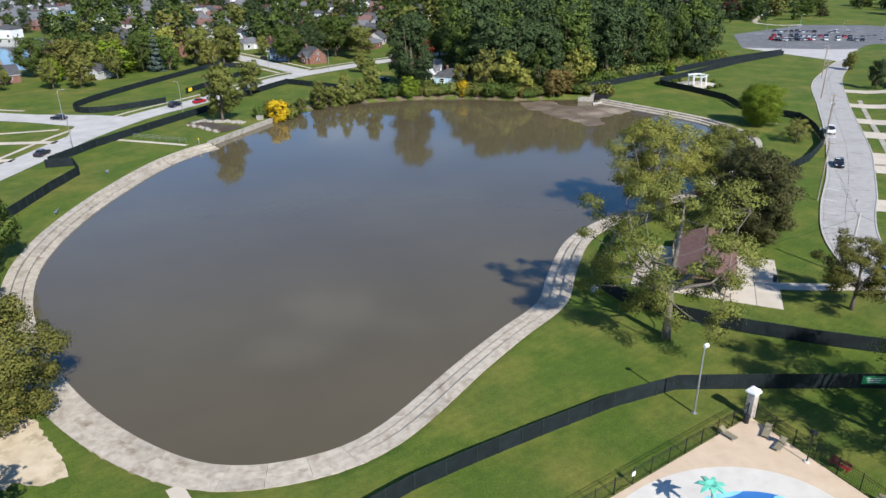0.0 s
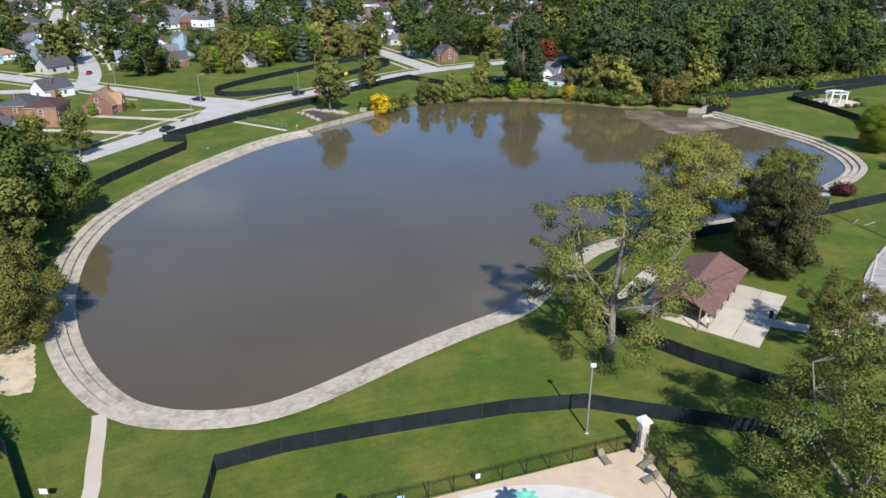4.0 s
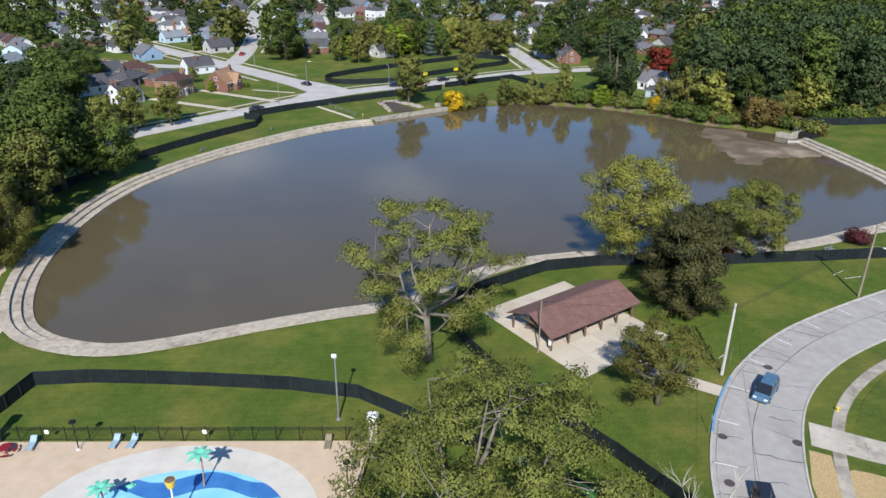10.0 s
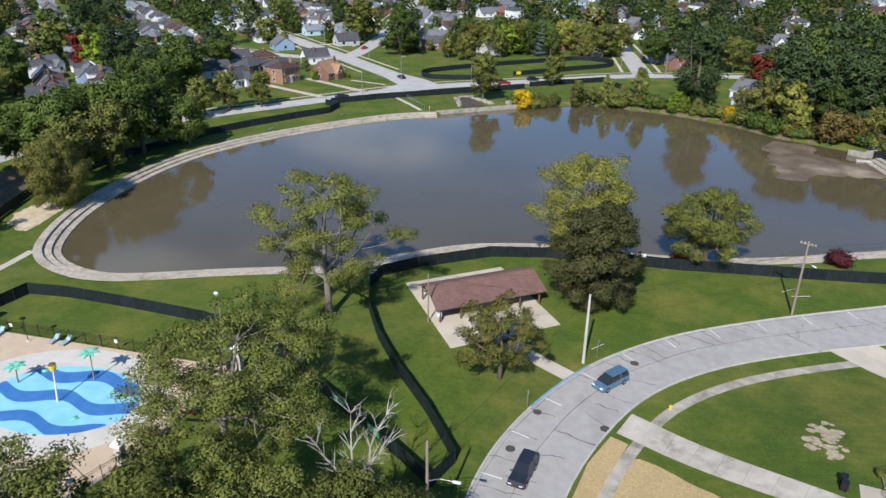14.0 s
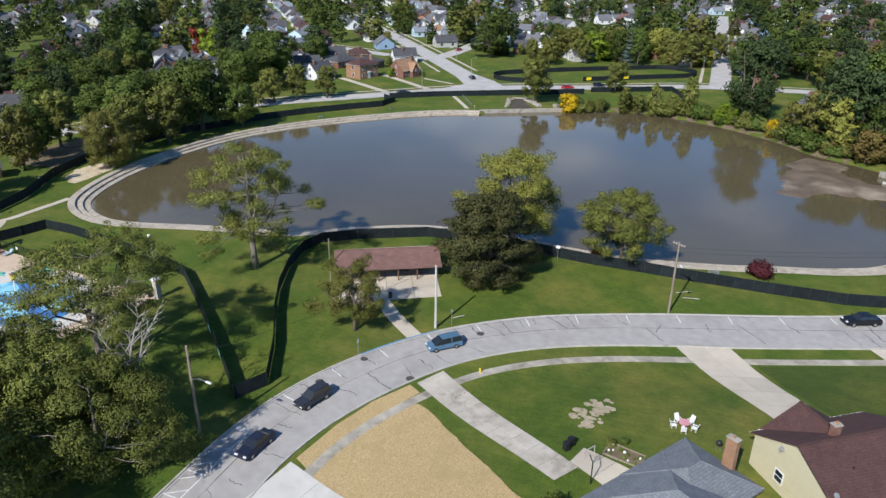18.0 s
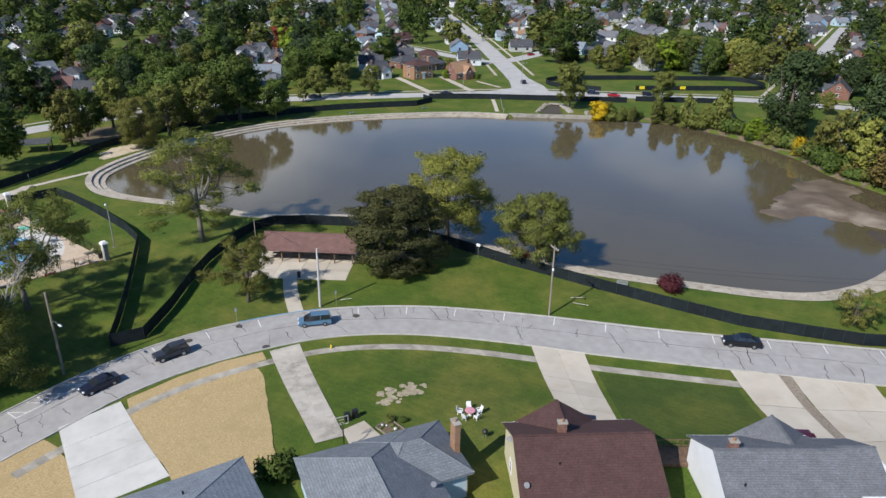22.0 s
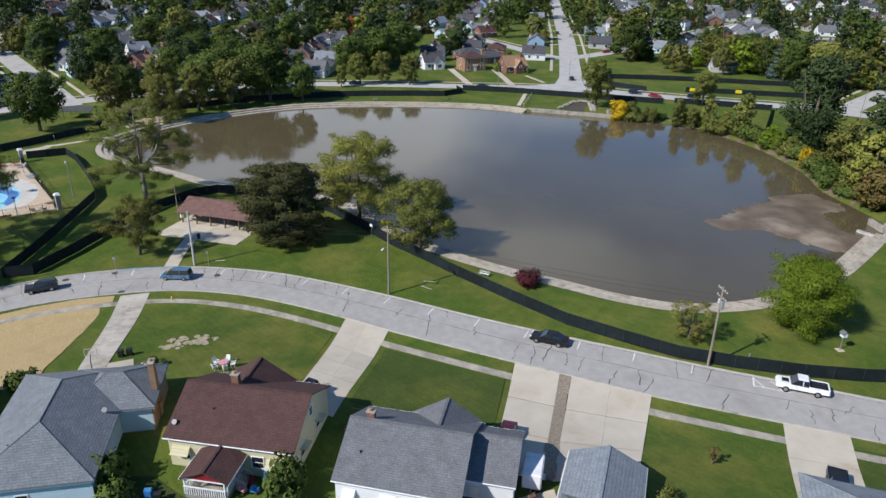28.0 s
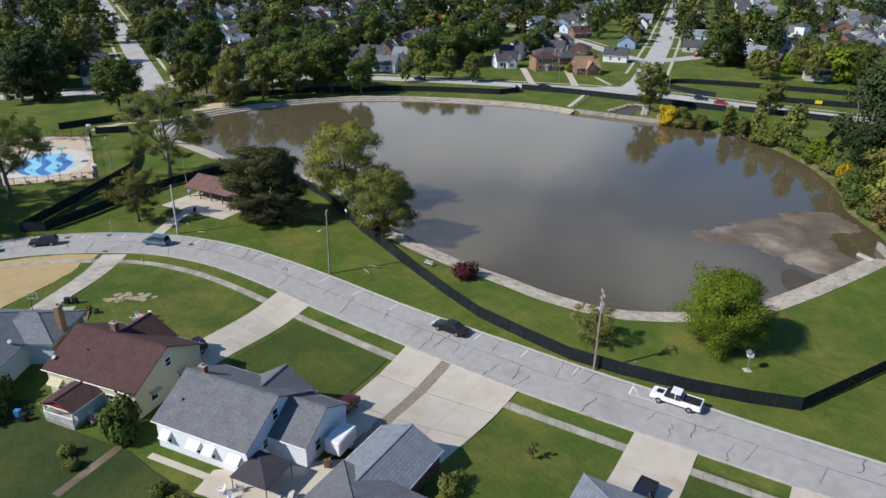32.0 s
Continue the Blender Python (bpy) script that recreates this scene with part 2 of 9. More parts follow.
def water_mat():
    m, n, l, b = base_mat("pond_water", 0.06, 0, 0.5)
    b.inputs["IOR"].default_value = 1.58
    co = n.new("ShaderNodeTexCoord")
    t = n.new("ShaderNodeTexNoise")
    t.inputs["Scale"].default_value, t.inputs["Detail"].default_value = 0.028, 5
    l.new(co.outputs["Object"], t.inputs["Vector"])
    r = n.new("ShaderNodeValToRGB")
    r.color_ramp.elements[0].position, r.color_ramp.elements[1].position = 0.3, 0.7
    r.color_ramp.elements[0].color, r.color_ramp.elements[1].color = (0.092, 0.073, 0.041, 1), (0.118, 0.096, 0.054, 1)
    l.new(t.outputs["Fac"], r.inputs["Fac"])
    l.new(r.outputs["Color"], b.inputs["Base Color"])
    t1 = n.new("ShaderNodeTexNoise")
    t1.inputs["Scale"].default_value, t1.inputs["Detail"].default_value = 1.1, 4
    l.new(co.outputs["Object"], t1.inputs["Vector"])
    bp = n.new("ShaderNodeBump")
    bp.inputs["Strength"].default_value, bp.inputs["Distance"].default_value = 0.10, 0.06
    l.new(t1.outputs["Fac"], bp.inputs["Height"])
    l.new(bp.outputs["Normal"], b.inputs["Normal"])
    return m


def glass_mat():
    m, n, l, b = base_mat("window_glass", 0.05, 0, 0.8)
    b.inputs["Base Color"].default_value = (0.02, 0.024, 0.03, 1)
    return m


M = {}
M["grass"] = grass_mat()
M["lawn"] = grass_mat("lush_lawn", 0.66, 0.2)
M["front_lawn"] = grass_mat("front_lawn_grass", 0.95, 0.75)
M["lush_front"] = grass_mat("lush_front_grass", 0.74, 0.25)
# lush grass with yard shade put into its colour by a low deep value
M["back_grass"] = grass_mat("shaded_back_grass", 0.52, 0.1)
M["water"] = water_mat()
M["glass"] = glass_mat()
M["concrete"] = varied("step_concrete", (0.355, 0.31, 0.245), (0.49, 0.435, 0.355), 1.2, (0.235, 0.185, 0.13), 0.55, bump=0.3, bscale=14, rnd=0.10)
M["wall_concrete"] = varied("wall_concrete", (0.26, 0.24, 0.20), (0.38, 0.35, 0.30), 0.8, (0.14, 0.12, 0.09), 0.5, bump=0.3, bscale=10)
M["walk"] = varied("walk_concrete", (0.49, 0.432, 0.345), (0.565, 0.505, 0.412), 0.4, (0.43, 0.365, 0.275), 0.2, bump=0.2, bscale=18, rnd=0.07)
M["old_walk"] = varied("old_walk_concrete", (0.30, 0.272, 0.225), (0.43, 0.392, 0.325), 0.7, (0.20, 0.18, 0.135), 0.6, bump=0.3, bscale=16, rnd=0.14)
M["old_drive"] = varied("old_drive_concrete", (0.42, 0.38, 0.315), (0.55, 0.50, 0.425), 0.5, (0.25, 0.22, 0.175), 0.35, bump=0.3, bscale=16, rnd=0.08)
M["worn"] = varied("worn_turf", (0.34, 0.28, 0.18), (0.50, 0.42, 0.30), 2.6, (0.12, 0.13, 0.04), 1.6, bump=0.4, bscale=6)
M["drive_new"] = varied("new_concrete", (0.55, 0.53, 0.48), (0.64, 0.62, 0.57), 0.6, (0.48, 0.45, 0.40), 0.3, bump=0.15, rnd=0.04)
M["road"] = varied("road_concrete", (0.345, 0.328, 0.308), (0.405, 0.387, 0.364), 0.8, (0.295, 0.278, 0.26), 0.14, bump=0.2, bscale=12)
M["farroad"] = varied("street_concrete", (0.40, 0.385, 0.36), (0.51, 0.49, 0.465), 0.3, (0.33, 0.31, 0.29), 0.15, bump=0.2)
M["kerb"] = varied("kerb_concrete", (0.40, 0.38, 0.34), (0.52, 0.50, 0.45), 1.2, (0.25, 0.23, 0.2), 0.6)
M["tar"] = varied("tar_seal", (0.035, 0.035, 0.037), (0.07, 0.07, 0.07), 3.0, rough=0.7)
M["paint_white"] = varied("road_paint", (0.66, 0.66, 0.65), (0.8, 0.8, 0.79), 4.0, (0.45, 0.45, 0.44), 2.0)
M["paint_blue"] = varied("blue_kerb_paint", (0.10, 0.25, 0.42), (0.18, 0.36, 0.52), 3.0)
M["iron"] = plain("cast_iron", (0.10, 0.08, 0.07), 0.8, 0.3)
M["mud"] = varied("wet_mud", (0.110, 0.080, 0.052), (0.185, 0.140, 0.095), 0.25, (0.36, 0.295, 0.22), 0.09, rough=0.55, bump=0.6, bscale=2.0)
M["dirt"] = varied("bare_earth", (0.12, 0.09, 0.055), (0.20, 0.155, 0.095), 0.8, (0.09, 0.10, 0.04), 0.25, bump=0.5, bscale=6)
M["silt"] = varied("dark_wet_silt", (0.060, 0.044, 0.030), (0.10, 0.075, 0.052), 0.4, (0.05, 0.045, 0.028), 0.2, rough=0.6, bump=0.4, bscale=3)
M["sand"] = varied("bare_sand", (0.50, 0.40, 0.27), (0.62, 0.52, 0.37), 0.6, (0.28, 0.23, 0.13), 0.45, bump=0.4, bscale=6)
M["straw"] = varied("straw_mulch", (0.36, 0.255, 0.115), (0.56, 0.42, 0.215), 6.0, (0.40, 0.30, 0.14), 0.3, bump=0.9, bscale=14)
M["screen"] = varied("fence_screen", (0.006, 0.010, 0.012), (0.011, 0.017, 0.020), 1.2, (0.015, 0.023, 0.026), 0.5, rough=0.7, bump=0.4, bscale=1.2, rnd=0.15, spec=0.3)
M["post"] = plain("dark_post", (0.03, 0.045, 0.042), 0.6, 0.2)
M["black_iron"] = plain("black_railing", (0.012, 0.012, 0.013), 0.5, 0.3)
M["bark"] = varied("bark", (0.105, 0.08, 0.06), (0.19, 0.155, 0.12), 2.0, rough=0.95, bump=0.8, bscale=9, stretch=(1, 1, 0.3))
M["pale_bark"] = varied("pale_bark", (0.28, 0.25, 0.21), (0.42, 0.39, 0.34), 2.0, (0.15, 0.13, 0.10), 0.7, rough=0.95, bump=0.8, bscale=8, stretch=(1, 1, 0.3))
M["grey_bark"] = varied("grey_bark", (0.15, 0.13, 0.105), (0.25, 0.225, 0.19), 2.0, (0.10, 0.085, 0.065), 0.7, rough=0.95, bump=0.8, bscale=8, stretch=(1, 1, 0.3))
M["pole_wood"] = varied("pole_wood", (0.20, 0.16, 0.12), (0.31, 0.26, 0.21), 2.0, rough=0.9, bump=0.5, bscale=12, stretch=(1, 1, 0.15))
M["grey_pole"] = varied("weathered_pole", (0.40, 0.38, 0.35), (0.55, 0.53, 0.50), 2.0, rough=0.9, stretch=(1, 1, 0.2))
M["metal"] = plain("galvanised_metal", (0.45, 0.46, 0.47), 0.4, 0.7)
M["white"] = varied("white_paint", (0.70, 0.71, 0.72), (0.82, 0.82, 0.82), 1.5, (0.58, 0.58, 0.56), 0.8, rough=0.5)
M["deck"] = varied("pool_deck", (0.52, 0.40, 0.28), (0.60, 0.475, 0.345), 0.6, (0.44, 0.34, 0.24), 0.3, rough=0.8)
M["splash"] = varied("splash_concrete", (0.55, 0.52, 0.46), (0.64, 0.61, 0.55), 0.6, (0.48, 0.45, 0.40), 0.3, rough=0.7)
M["red"] = plain("red_coated_steel", (0.22, 0.012, 0.02), 0.45)
M["palm"] = plain("palm_green_plastic", (0.16, 0.55, 0.40), 0.4)
M["yellow"] = plain("yellow_plastic", (0.75, 0.52, 0.04), 0.4)
M["black"] = plain("black_plastic", (0.015, 0.015, 0.017), 0.5)
M["canvas"] = plain("lounger_sling", (0.30, 0.42, 0.48), 0.8)
M["tan_sling"] = plain("tan_sling", (0.22, 0.19, 0.12), 0.8)
M["green_sign"] = plain("green_banner", (0.02, 0.28, 0.10), 0.6)
M["yellow_sign"] = plain("yellow_banner", (0.70, 0.55, 0.02), 0.6)
M["tyre"] = plain("tyre_rubber", (0.015, 0.015, 0.015), 0.9)
M["rim"] = plain("alloy_rim", (0.40, 0.41, 0.42), 0.3, 0.8)
M["car_glass"] = glass_mat()
M["lamp_glass"] = plain("headlight", (0.75, 0.76, 0.78), 0.15)
M["tail"] = plain("tail_light", (0.30, 0.01, 0.01), 0.2)
M["wood"] = varied("brown_timber", (0.10, 0.062, 0.038), (0.19, 0.12, 0.075), 2.0, rough=0.8, stretch=(1, 1, 0.2))
M["stone"] = courses("column_stone", (0.48, 0.43, 0.38), (0.36, 0.29, 0.24), (0.55, 0.53, 0.5), 0.42, 0.2, 0.03)
M["brick"] = courses("red_brick", (0.175, 0.066, 0.043), (0.22, 0.088, 0.058), (0.23, 0.165, 0.135), 0.24, 0.085, 0.012)
M["brick_orange"] = courses("orange_brick", (0.28, 0.135, 0.068), (0.34, 0.175, 0.09), (0.30, 0.225, 0.165), 0.24, 0.085, 0.012)
M["roof_mauve"] = courses("mauve_shingle", (0.175, 0.100, 0.086), (0.195, 0.112, 0.096), (0.158, 0.090, 0.078), 0.5, 0.11, 0.02)
M["roof_brown"] = courses("brown_shingle", (0.082, 0.043, 0.039), (0.093, 0.049, 0.044), (0.076, 0.040, 0.036), 0.4, 0.12, 0.02)
M["roof_grey"] = courses("grey_shingle", (0.142, 0.147, 0.158), (0.172, 0.177, 0.188), (0.128, 0.133, 0.145), 0.32, 0.11, 0.02)
M["roof_slate"] = courses("slate_blue_shingle", (0.165, 0.180, 0.196), (0.20, 0.216, 0.232), (0.145, 0.160, 0.175), 0.34, 0.12, 0.02)
M["roof_blue"] = courses("blue_grey_shingle", (0.20, 0.224, 0.250), (0.235, 0.26, 0.286), (0.180, 0.203, 0.230), 0.34, 0.16, 0.025)
M["roof_dark"] = courses("dark_shingle", (0.075, 0.078, 0.085), (0.11, 0.112, 0.12), (0.05, 0.05, 0.056), 0.34, 0.12, 0.02)
M["roof_tan"] = courses("tan_shingle", (0.34, 0.20, 0.12), (0.40, 0.25, 0.155), (0.25, 0.15, 0.09), 0.34, 0.12, 0.02)
M["siding_cream"] = courses("cream_siding", (0.57, 0.52, 0.345), (0.59, 0.54, 0.365), (0.43, 0.385, 0.25), 6.0, 0.2, 0.012)
M["siding_white"] = courses("white_siding", (0.74, 0.75, 0.77), (0.77, 0.78, 0.80), (0.55, 0.56, 0.58), 6.0, 0.2, 0.012)
M["siding_blue"] = courses("pale_blue_siding", (0.46, 0.60, 0.68), (0.49, 0.63, 0.71), (0.34, 0.45, 0.52), 6.0, 0.2, 0.012)
M["siding_steel"] = courses("steel_blue_siding", (0.25, 0.36, 0.50), (0.28, 0.39, 0.53), (0.18, 0.26, 0.38), 6.0, 0.2, 0.012)
M["siding_grey"] = courses("grey_siding", (0.45, 0.45, 0.43), (0.48, 0.48, 0.46), (0.34, 0.34, 0.32), 6.0, 0.2, 0.012)
M["leaf_olive"] = foliage("olive_leaves", (0.086, 0.102, 0.023), (0.196, 0.208, 0.050), (0.28, 0.265, 0.07), 0.9)
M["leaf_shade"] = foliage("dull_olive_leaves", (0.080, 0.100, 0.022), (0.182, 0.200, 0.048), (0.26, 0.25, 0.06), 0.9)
M["leaf_mid"] = foliage("green_leaves", (0.038, 0.066, 0.014), (0.106, 0.146, 0.031), (0.17, 0.18, 0.04), 0.94)
M["leaf_dark"] = foliage("dark_leaves", (0.027, 0.047, 0.018), (0.066, 0.098, 0.036), (0.10, 0.125, 0.04), 0.94)
M["leaf_bright"] = foliage("bright_leaves", (0.092, 0.148, 0.012), (0.215, 0.282, 0.028))
M["leaf_lime"] = foliage("yellowing_leaves", (0.155, 0.172, 0.034), (0.325, 0.322, 0.070), (0.45, 0.40, 0.08), 0.86)
M["leaf_autumn"] = foliage("turning_leaves", (0.100, 0.106, 0.024), (0.205, 0.200, 0.050), (0.29, 0.21, 0.055), 0.88)
M["leaf_brown"] = foliage("russet_leaves", (0.088, 0.072, 0.022), (0.185, 0.135, 0.042), (0.15, 0.155, 0.044), 0.8)
M["leaf_yellow"] = foliage("golden_leaves", (0.42, 0.28, 0.012), (0.70, 0.48, 0.020))
M["leaf_red"] = foliage("purple_red_leaves", (0.050, 0.013, 0.017), (0.115, 0.030, 0.034))
M["leaf_scarlet"] = foliage("scarlet_leaves", (0.12, 0.02, 0.015), (0.25, 0.05, 0.03))
M["needle"] = foliage("pine_needles", (0.042, 0.046, 0.017), (0.122, 0.120, 0.044), through_light=0.1)
M["needle_blue"] = foliage("blue_spruce_needles", (0.055, 0.085, 0.070), (0.125, 0.165, 0.145), through_light=0.1)


# ---- builders ----
def mesh_of(name, bm, material, smooth=False):
    me = bpy.data.meshes.new(name)
    bm.to_mesh(me)
    bm.free()
    if material:
        me.materials.append(material)
    if smooth:
        for p in me.polygons:
            p.use_smooth = True
    return me


def raw(name, verts, faces, material):
    me = bpy.data.meshes.new(name)
    me.from_pydata(verts, [], faces)
    if material:
        me.materials.append(material)
    return me


def part(name, bm, material, parent, label="", smooth=False):
    """One mesh object under a thing or under a part."""
    me = bm if isinstance(bm, bpy.types.Mesh) else mesh_of(name, bm, material, smooth)
    ob = new(name, me)
    ob.parent = parent
    if label:
        tagged(ob, label)
    return ob


def empty(name, label, category, group="", kind="", at=None):
    ob = new(name)
    ob.empty_display_size = 0.5
    if at is not None:
        ob.matrix_basis = at
    return tagged(ob, label, category, group, kind)


def box(bm, x0, y0, z0, x1, y1, z1):
    v = [bm.verts.new(c) for c in ((x0, y0, z0), (x1, y0, z0), (x1, y1, z0), (x0, y1, z0), (x0, y0, z1), (x1, y0, z1), (x1, y1, z1), (x0, y1, z1))]
    for f in ((3, 2, 1, 0), (4, 5, 6, 7), (0, 1, 5, 4), (1, 2, 6, 5), (2, 3, 7, 6), (3, 0, 4, 7)):
        bm.faces.new([v[i] for i in f])
    return bm


def boxed(*a):
    return box(bmesh.new(), *a)


def soft_box(x0, y0, z0, x1, y1, z1, r=0.03, seg=2):
    bm = boxed(x0, y0, z0, x1, y1, z1)
    bmesh.ops.bevel(bm, geom=bm.edges[:], offset=r, segments=seg, affect='EDGES')
    return bm


def tube(bm, pts, radii, sides=7, cap=True):
    """A tapered tube through the points."""
    rings = []
    for i, p in enumerate(pts):
        p = Vector(p)
        a = Vector(pts[min(i + 1, len(pts) - 1)]) - Vector(pts[max(i - 1, 0)])
        a = a.normalized() if a.length > 1e-6 else Vector((0, 0, 1))
        u = a.orthogonal().normalized()
        if abs(a.z) > 0.9:
            u = Vector((1, 0, 0)) - a * a.x
            u.normalize()
        w = a.cross(u)
        rings.append([bm.verts.new(p + (u * math.cos(2 * math.pi * k / sides) + w * math.sin(2 * math.pi * k / sides)) * radii[i]) for k in range(sides)])
    for a, b in zip(rings, rings[1:]):
        for k in range(sides):
            bm.faces.new((a[k], a[(k + 1) % sides], b[(k + 1) % sides], b[k]))
    if cap:
        bm.faces.new(rings[0][::-1])
        bm.faces.new(rings[-1])
    return bm


def tubed(pts, radii, sides=7):
    return tube(bmesh.new(), pts, radii, sides)


def prism(outline, z0, z1):
    """An upright prism over a plan outline (counter-clockwise)."""
    bm = bmesh.new()
    a = [bm.verts.new((x, y, z0)) for x, y in outline]
    b = [bm.verts.new((x, y, z1)) for x, y in outline]
    bm.faces.new(a[::-1])
    bm.faces.new(b)
    n = len(a)
    for i in range(n):
        bm.faces.new((a[i], a[(i + 1) % n], b[(i + 1) % n], b[i]))
    return bm


def curve(pts, step=2.0, closed=False):
    """Points at even steps along a smooth line through pts."""
    p = np.array(pts, float)
    n = len(p)
    out = []
    for i in range(n if closed else n - 1):
        idx = [(i - 1) % n, i, (i + 1) % n, (i + 2) % n] if closed else [max(i - 1, 0), i, i + 1, min(i + 2, n - 1)]
        a, b, c, d = p[idx]
        for t in np.linspace(0, 1, 12, endpoint=False):
            out.append(0.5 * (2 * b + (c - a) * t + (2 * a - 5 * b + 4 * c - d) * t**2 + (3 * b - a - 3 * c + d) * t**3))
    out.append(p[0] if closed else p[-1])
    out = np.array(out)
    s = np.r_[0, np.cumsum(np.hypot(*np.diff(out, axis=0).T))]
    k = max(2, int(round(s[-1] / step)) + 1)
    q = np.linspace(0, s[-1], k)
    return np.stack([np.interp(q, s, out[:, 0]), np.interp(q, s, out[:, 1])], 1)


def normals2(c):
    t = np.gradient(c, axis=0)
    t /= np.hypot(t[:, 0], t[:, 1])[:, None]
    return np.stack([-t[:, 1], t[:, 0]], 1)


# ---- plan ----
# Pond outline, clockwise from the south-east; the stepped shore is its outer edge, the wild shore its waterline.
STEPPED_WEST = [(33, 115.3), (24.6, 107.3), (18.6, 95.6), (14.2, 85.3), (6.7, 77.4), (0.4, 70.5), (-4.2, 64.9), (-8.3, 60.2), (-12, 57), (-16.2, 54.9), (-21.3, 53.7), (-26, 53.6), (-31, 54.7), (-36.4, 57.7), (-42.3, 62.3), (-48.6, 68.6), (-55.2, 77), (-61.2, 87), (-65.8, 97), (-69, 108), (-70.2, 119), (-70, 130), (-69, 140), (-67.2, 150), (-65, 160), (-61.8, 170), (-57.2, 178.5), (-53.3, 183)]
WALL_NORTH = [(-53.3, 183), (-47, 195.5), (-40.3, 208.5)]
WILD = [(-40.3, 208.5), (-36.5, 213), (-33.5, 219), (-26, 227.2), (-17, 231), (-8, 233.5), (3, 234.8), (16, 234), (26, 232), (35, 228.5), (46, 228), (58, 227), (64, 222.5)]
STEPPED_EAST = [(64, 222.5), (67.8, 217.3), (74.3, 208), (79.5, 200), (84.3, 191.5), (87, 182), (87.7, 174), (86.4, 165), (81.4, 156), (75, 148.3), (70.2, 142), (60, 131.6), (49.5, 124.3), (41, 119.8), (33, 115.3)]
POND = np.concatenate([curve(STEPPED_WEST, 1.5), curve(WALL_NORTH, 1.5)[1:], curve(WILD, 1.5)[1:], curve(STEPPED_EAST, 1.5)[1:-1]])
nw, nn, nd = len(curve(STEPPED_WEST, 1.5)), len(curve(WALL_NORTH, 1.5)) - 1, len(curve(WILD, 1.5)) - 1
SHORE = np.zeros(len(POND))
SHORE[nw:nw + nn] = 2
SHORE[nw + nn:nw + nn + nd] = 1
WATER_Z = -0.9

KERB_PARK = [(92, 22), (80, 35), (72.3, 44.1), (69.2, 48.6), (65, 55), (61.4, 62.4), (59.2, 70.2), (58.3, 79), (58.8, 88), (61.0, 96.6), (64.3, 104.6), (68.5, 111.8), (74.6, 121), (83.2, 132.8), (89.1, 141.6), (94.4, 150), (101.2, 160.6), (106.8, 170.2), (112.6, 180), (118.8, 191), (126, 203.6), (144.2, 235.5), (166.8, 263.1), (191.6, 289.5), (240, 335)]
KERB_LOTS = [(98, 28), (84, 42), (75.6, 54.2), (71.8, 60.3), (69.1, 67), (67.5, 75), (67.0, 84), (68.1, 91.4), (70.9, 99), (75, 106.2), (80.4, 113.9), (86, 121.2), (96, 135.8), (105.7, 150.2), (113.9, 164.3), (122, 178.8), (130, 193), (141.8, 213), (161.4, 244.4), (186.4, 274.4), (234, 320)]
LOT_Y = np.array([p[1] for p in KERB_LOTS])
LOT_X = np.array([p[0] for p in KERB_LOTS])


def smooth01(t):
    t = np.clip(t, 0, 1)
    return t * t * (3 - 2 * t)


def pond_depth(x, y):
    """Signed distance inside the pond's outline, and the kind of shore that is nearest."""
    x, y = np.atleast_1d(x).astype(float), np.atleast_1d(y).astype(float)
    s, kind = np.full(len(x), -99.0), np.zeros(len(x))
    near = np.where((x > -80) & (x < 98) & (y > 45) & (y < 245))[0]
    for c in np.array_split(near, max(1, len(near) // 4000)):
        px, py = x[c], y[c]
        d = np.hypot(px[:, None] - POND[:, 0], py[:, None] - POND[:, 1])
        k = d.argmin(1)
        x0, y0 = POND[:, 0], POND[:, 1]
        x1, y1 = np.roll(x0, -1), np.roll(y0, -1)
        cross = ((y0 > py[:, None]) != (y1 > py[:, None])) & (px[:, None] < (x1 - x0) * (py[:, None] - y0) / np.where(y1 == y0, 1e-9, y1 - y0) + x0)
        inside = cross.sum(1) % 2 == 1
        s[c] = np.where(inside, d.min(1), -d.min(1))
        kind[c] = SHORE[k]
    return s, kind


def lot_rise(x, y):
    """The house lots climb from the road."""
    d = (np.asarray(x, float) - np.interp(y, LOT_Y, LOT_X)) * 0.84
    return 2.3 * smooth01((d - 4.5) / 20.0)


def gz(x, y):
    s, kind = pond_depth(x, y)
    z = lot_rise(np.atleast_1d(x), np.atleast_1d(y))
    steep = np.where(s < 0.9, 0, np.where(s < 2.2, -(s - 0.9) * 1.9, -2.47))
    wild = np.where(s < 0, -0.9 + 0.95 * smooth01(-s / 2.8), -0.9 - 0.4 * np.minimum(s, 4))
    sheer = np.where(s < 0.1, 0, np.where(s < 0.5, -(s - 0.1) * 6.0, -2.4))
    return np.where(s > -20, np.where(kind > 1.5, sheer, np.where(kind > 0, np.minimum(wild, 0.05), steep)), z)


def gz1(x, y):
    return float(gz(x, y)[0])


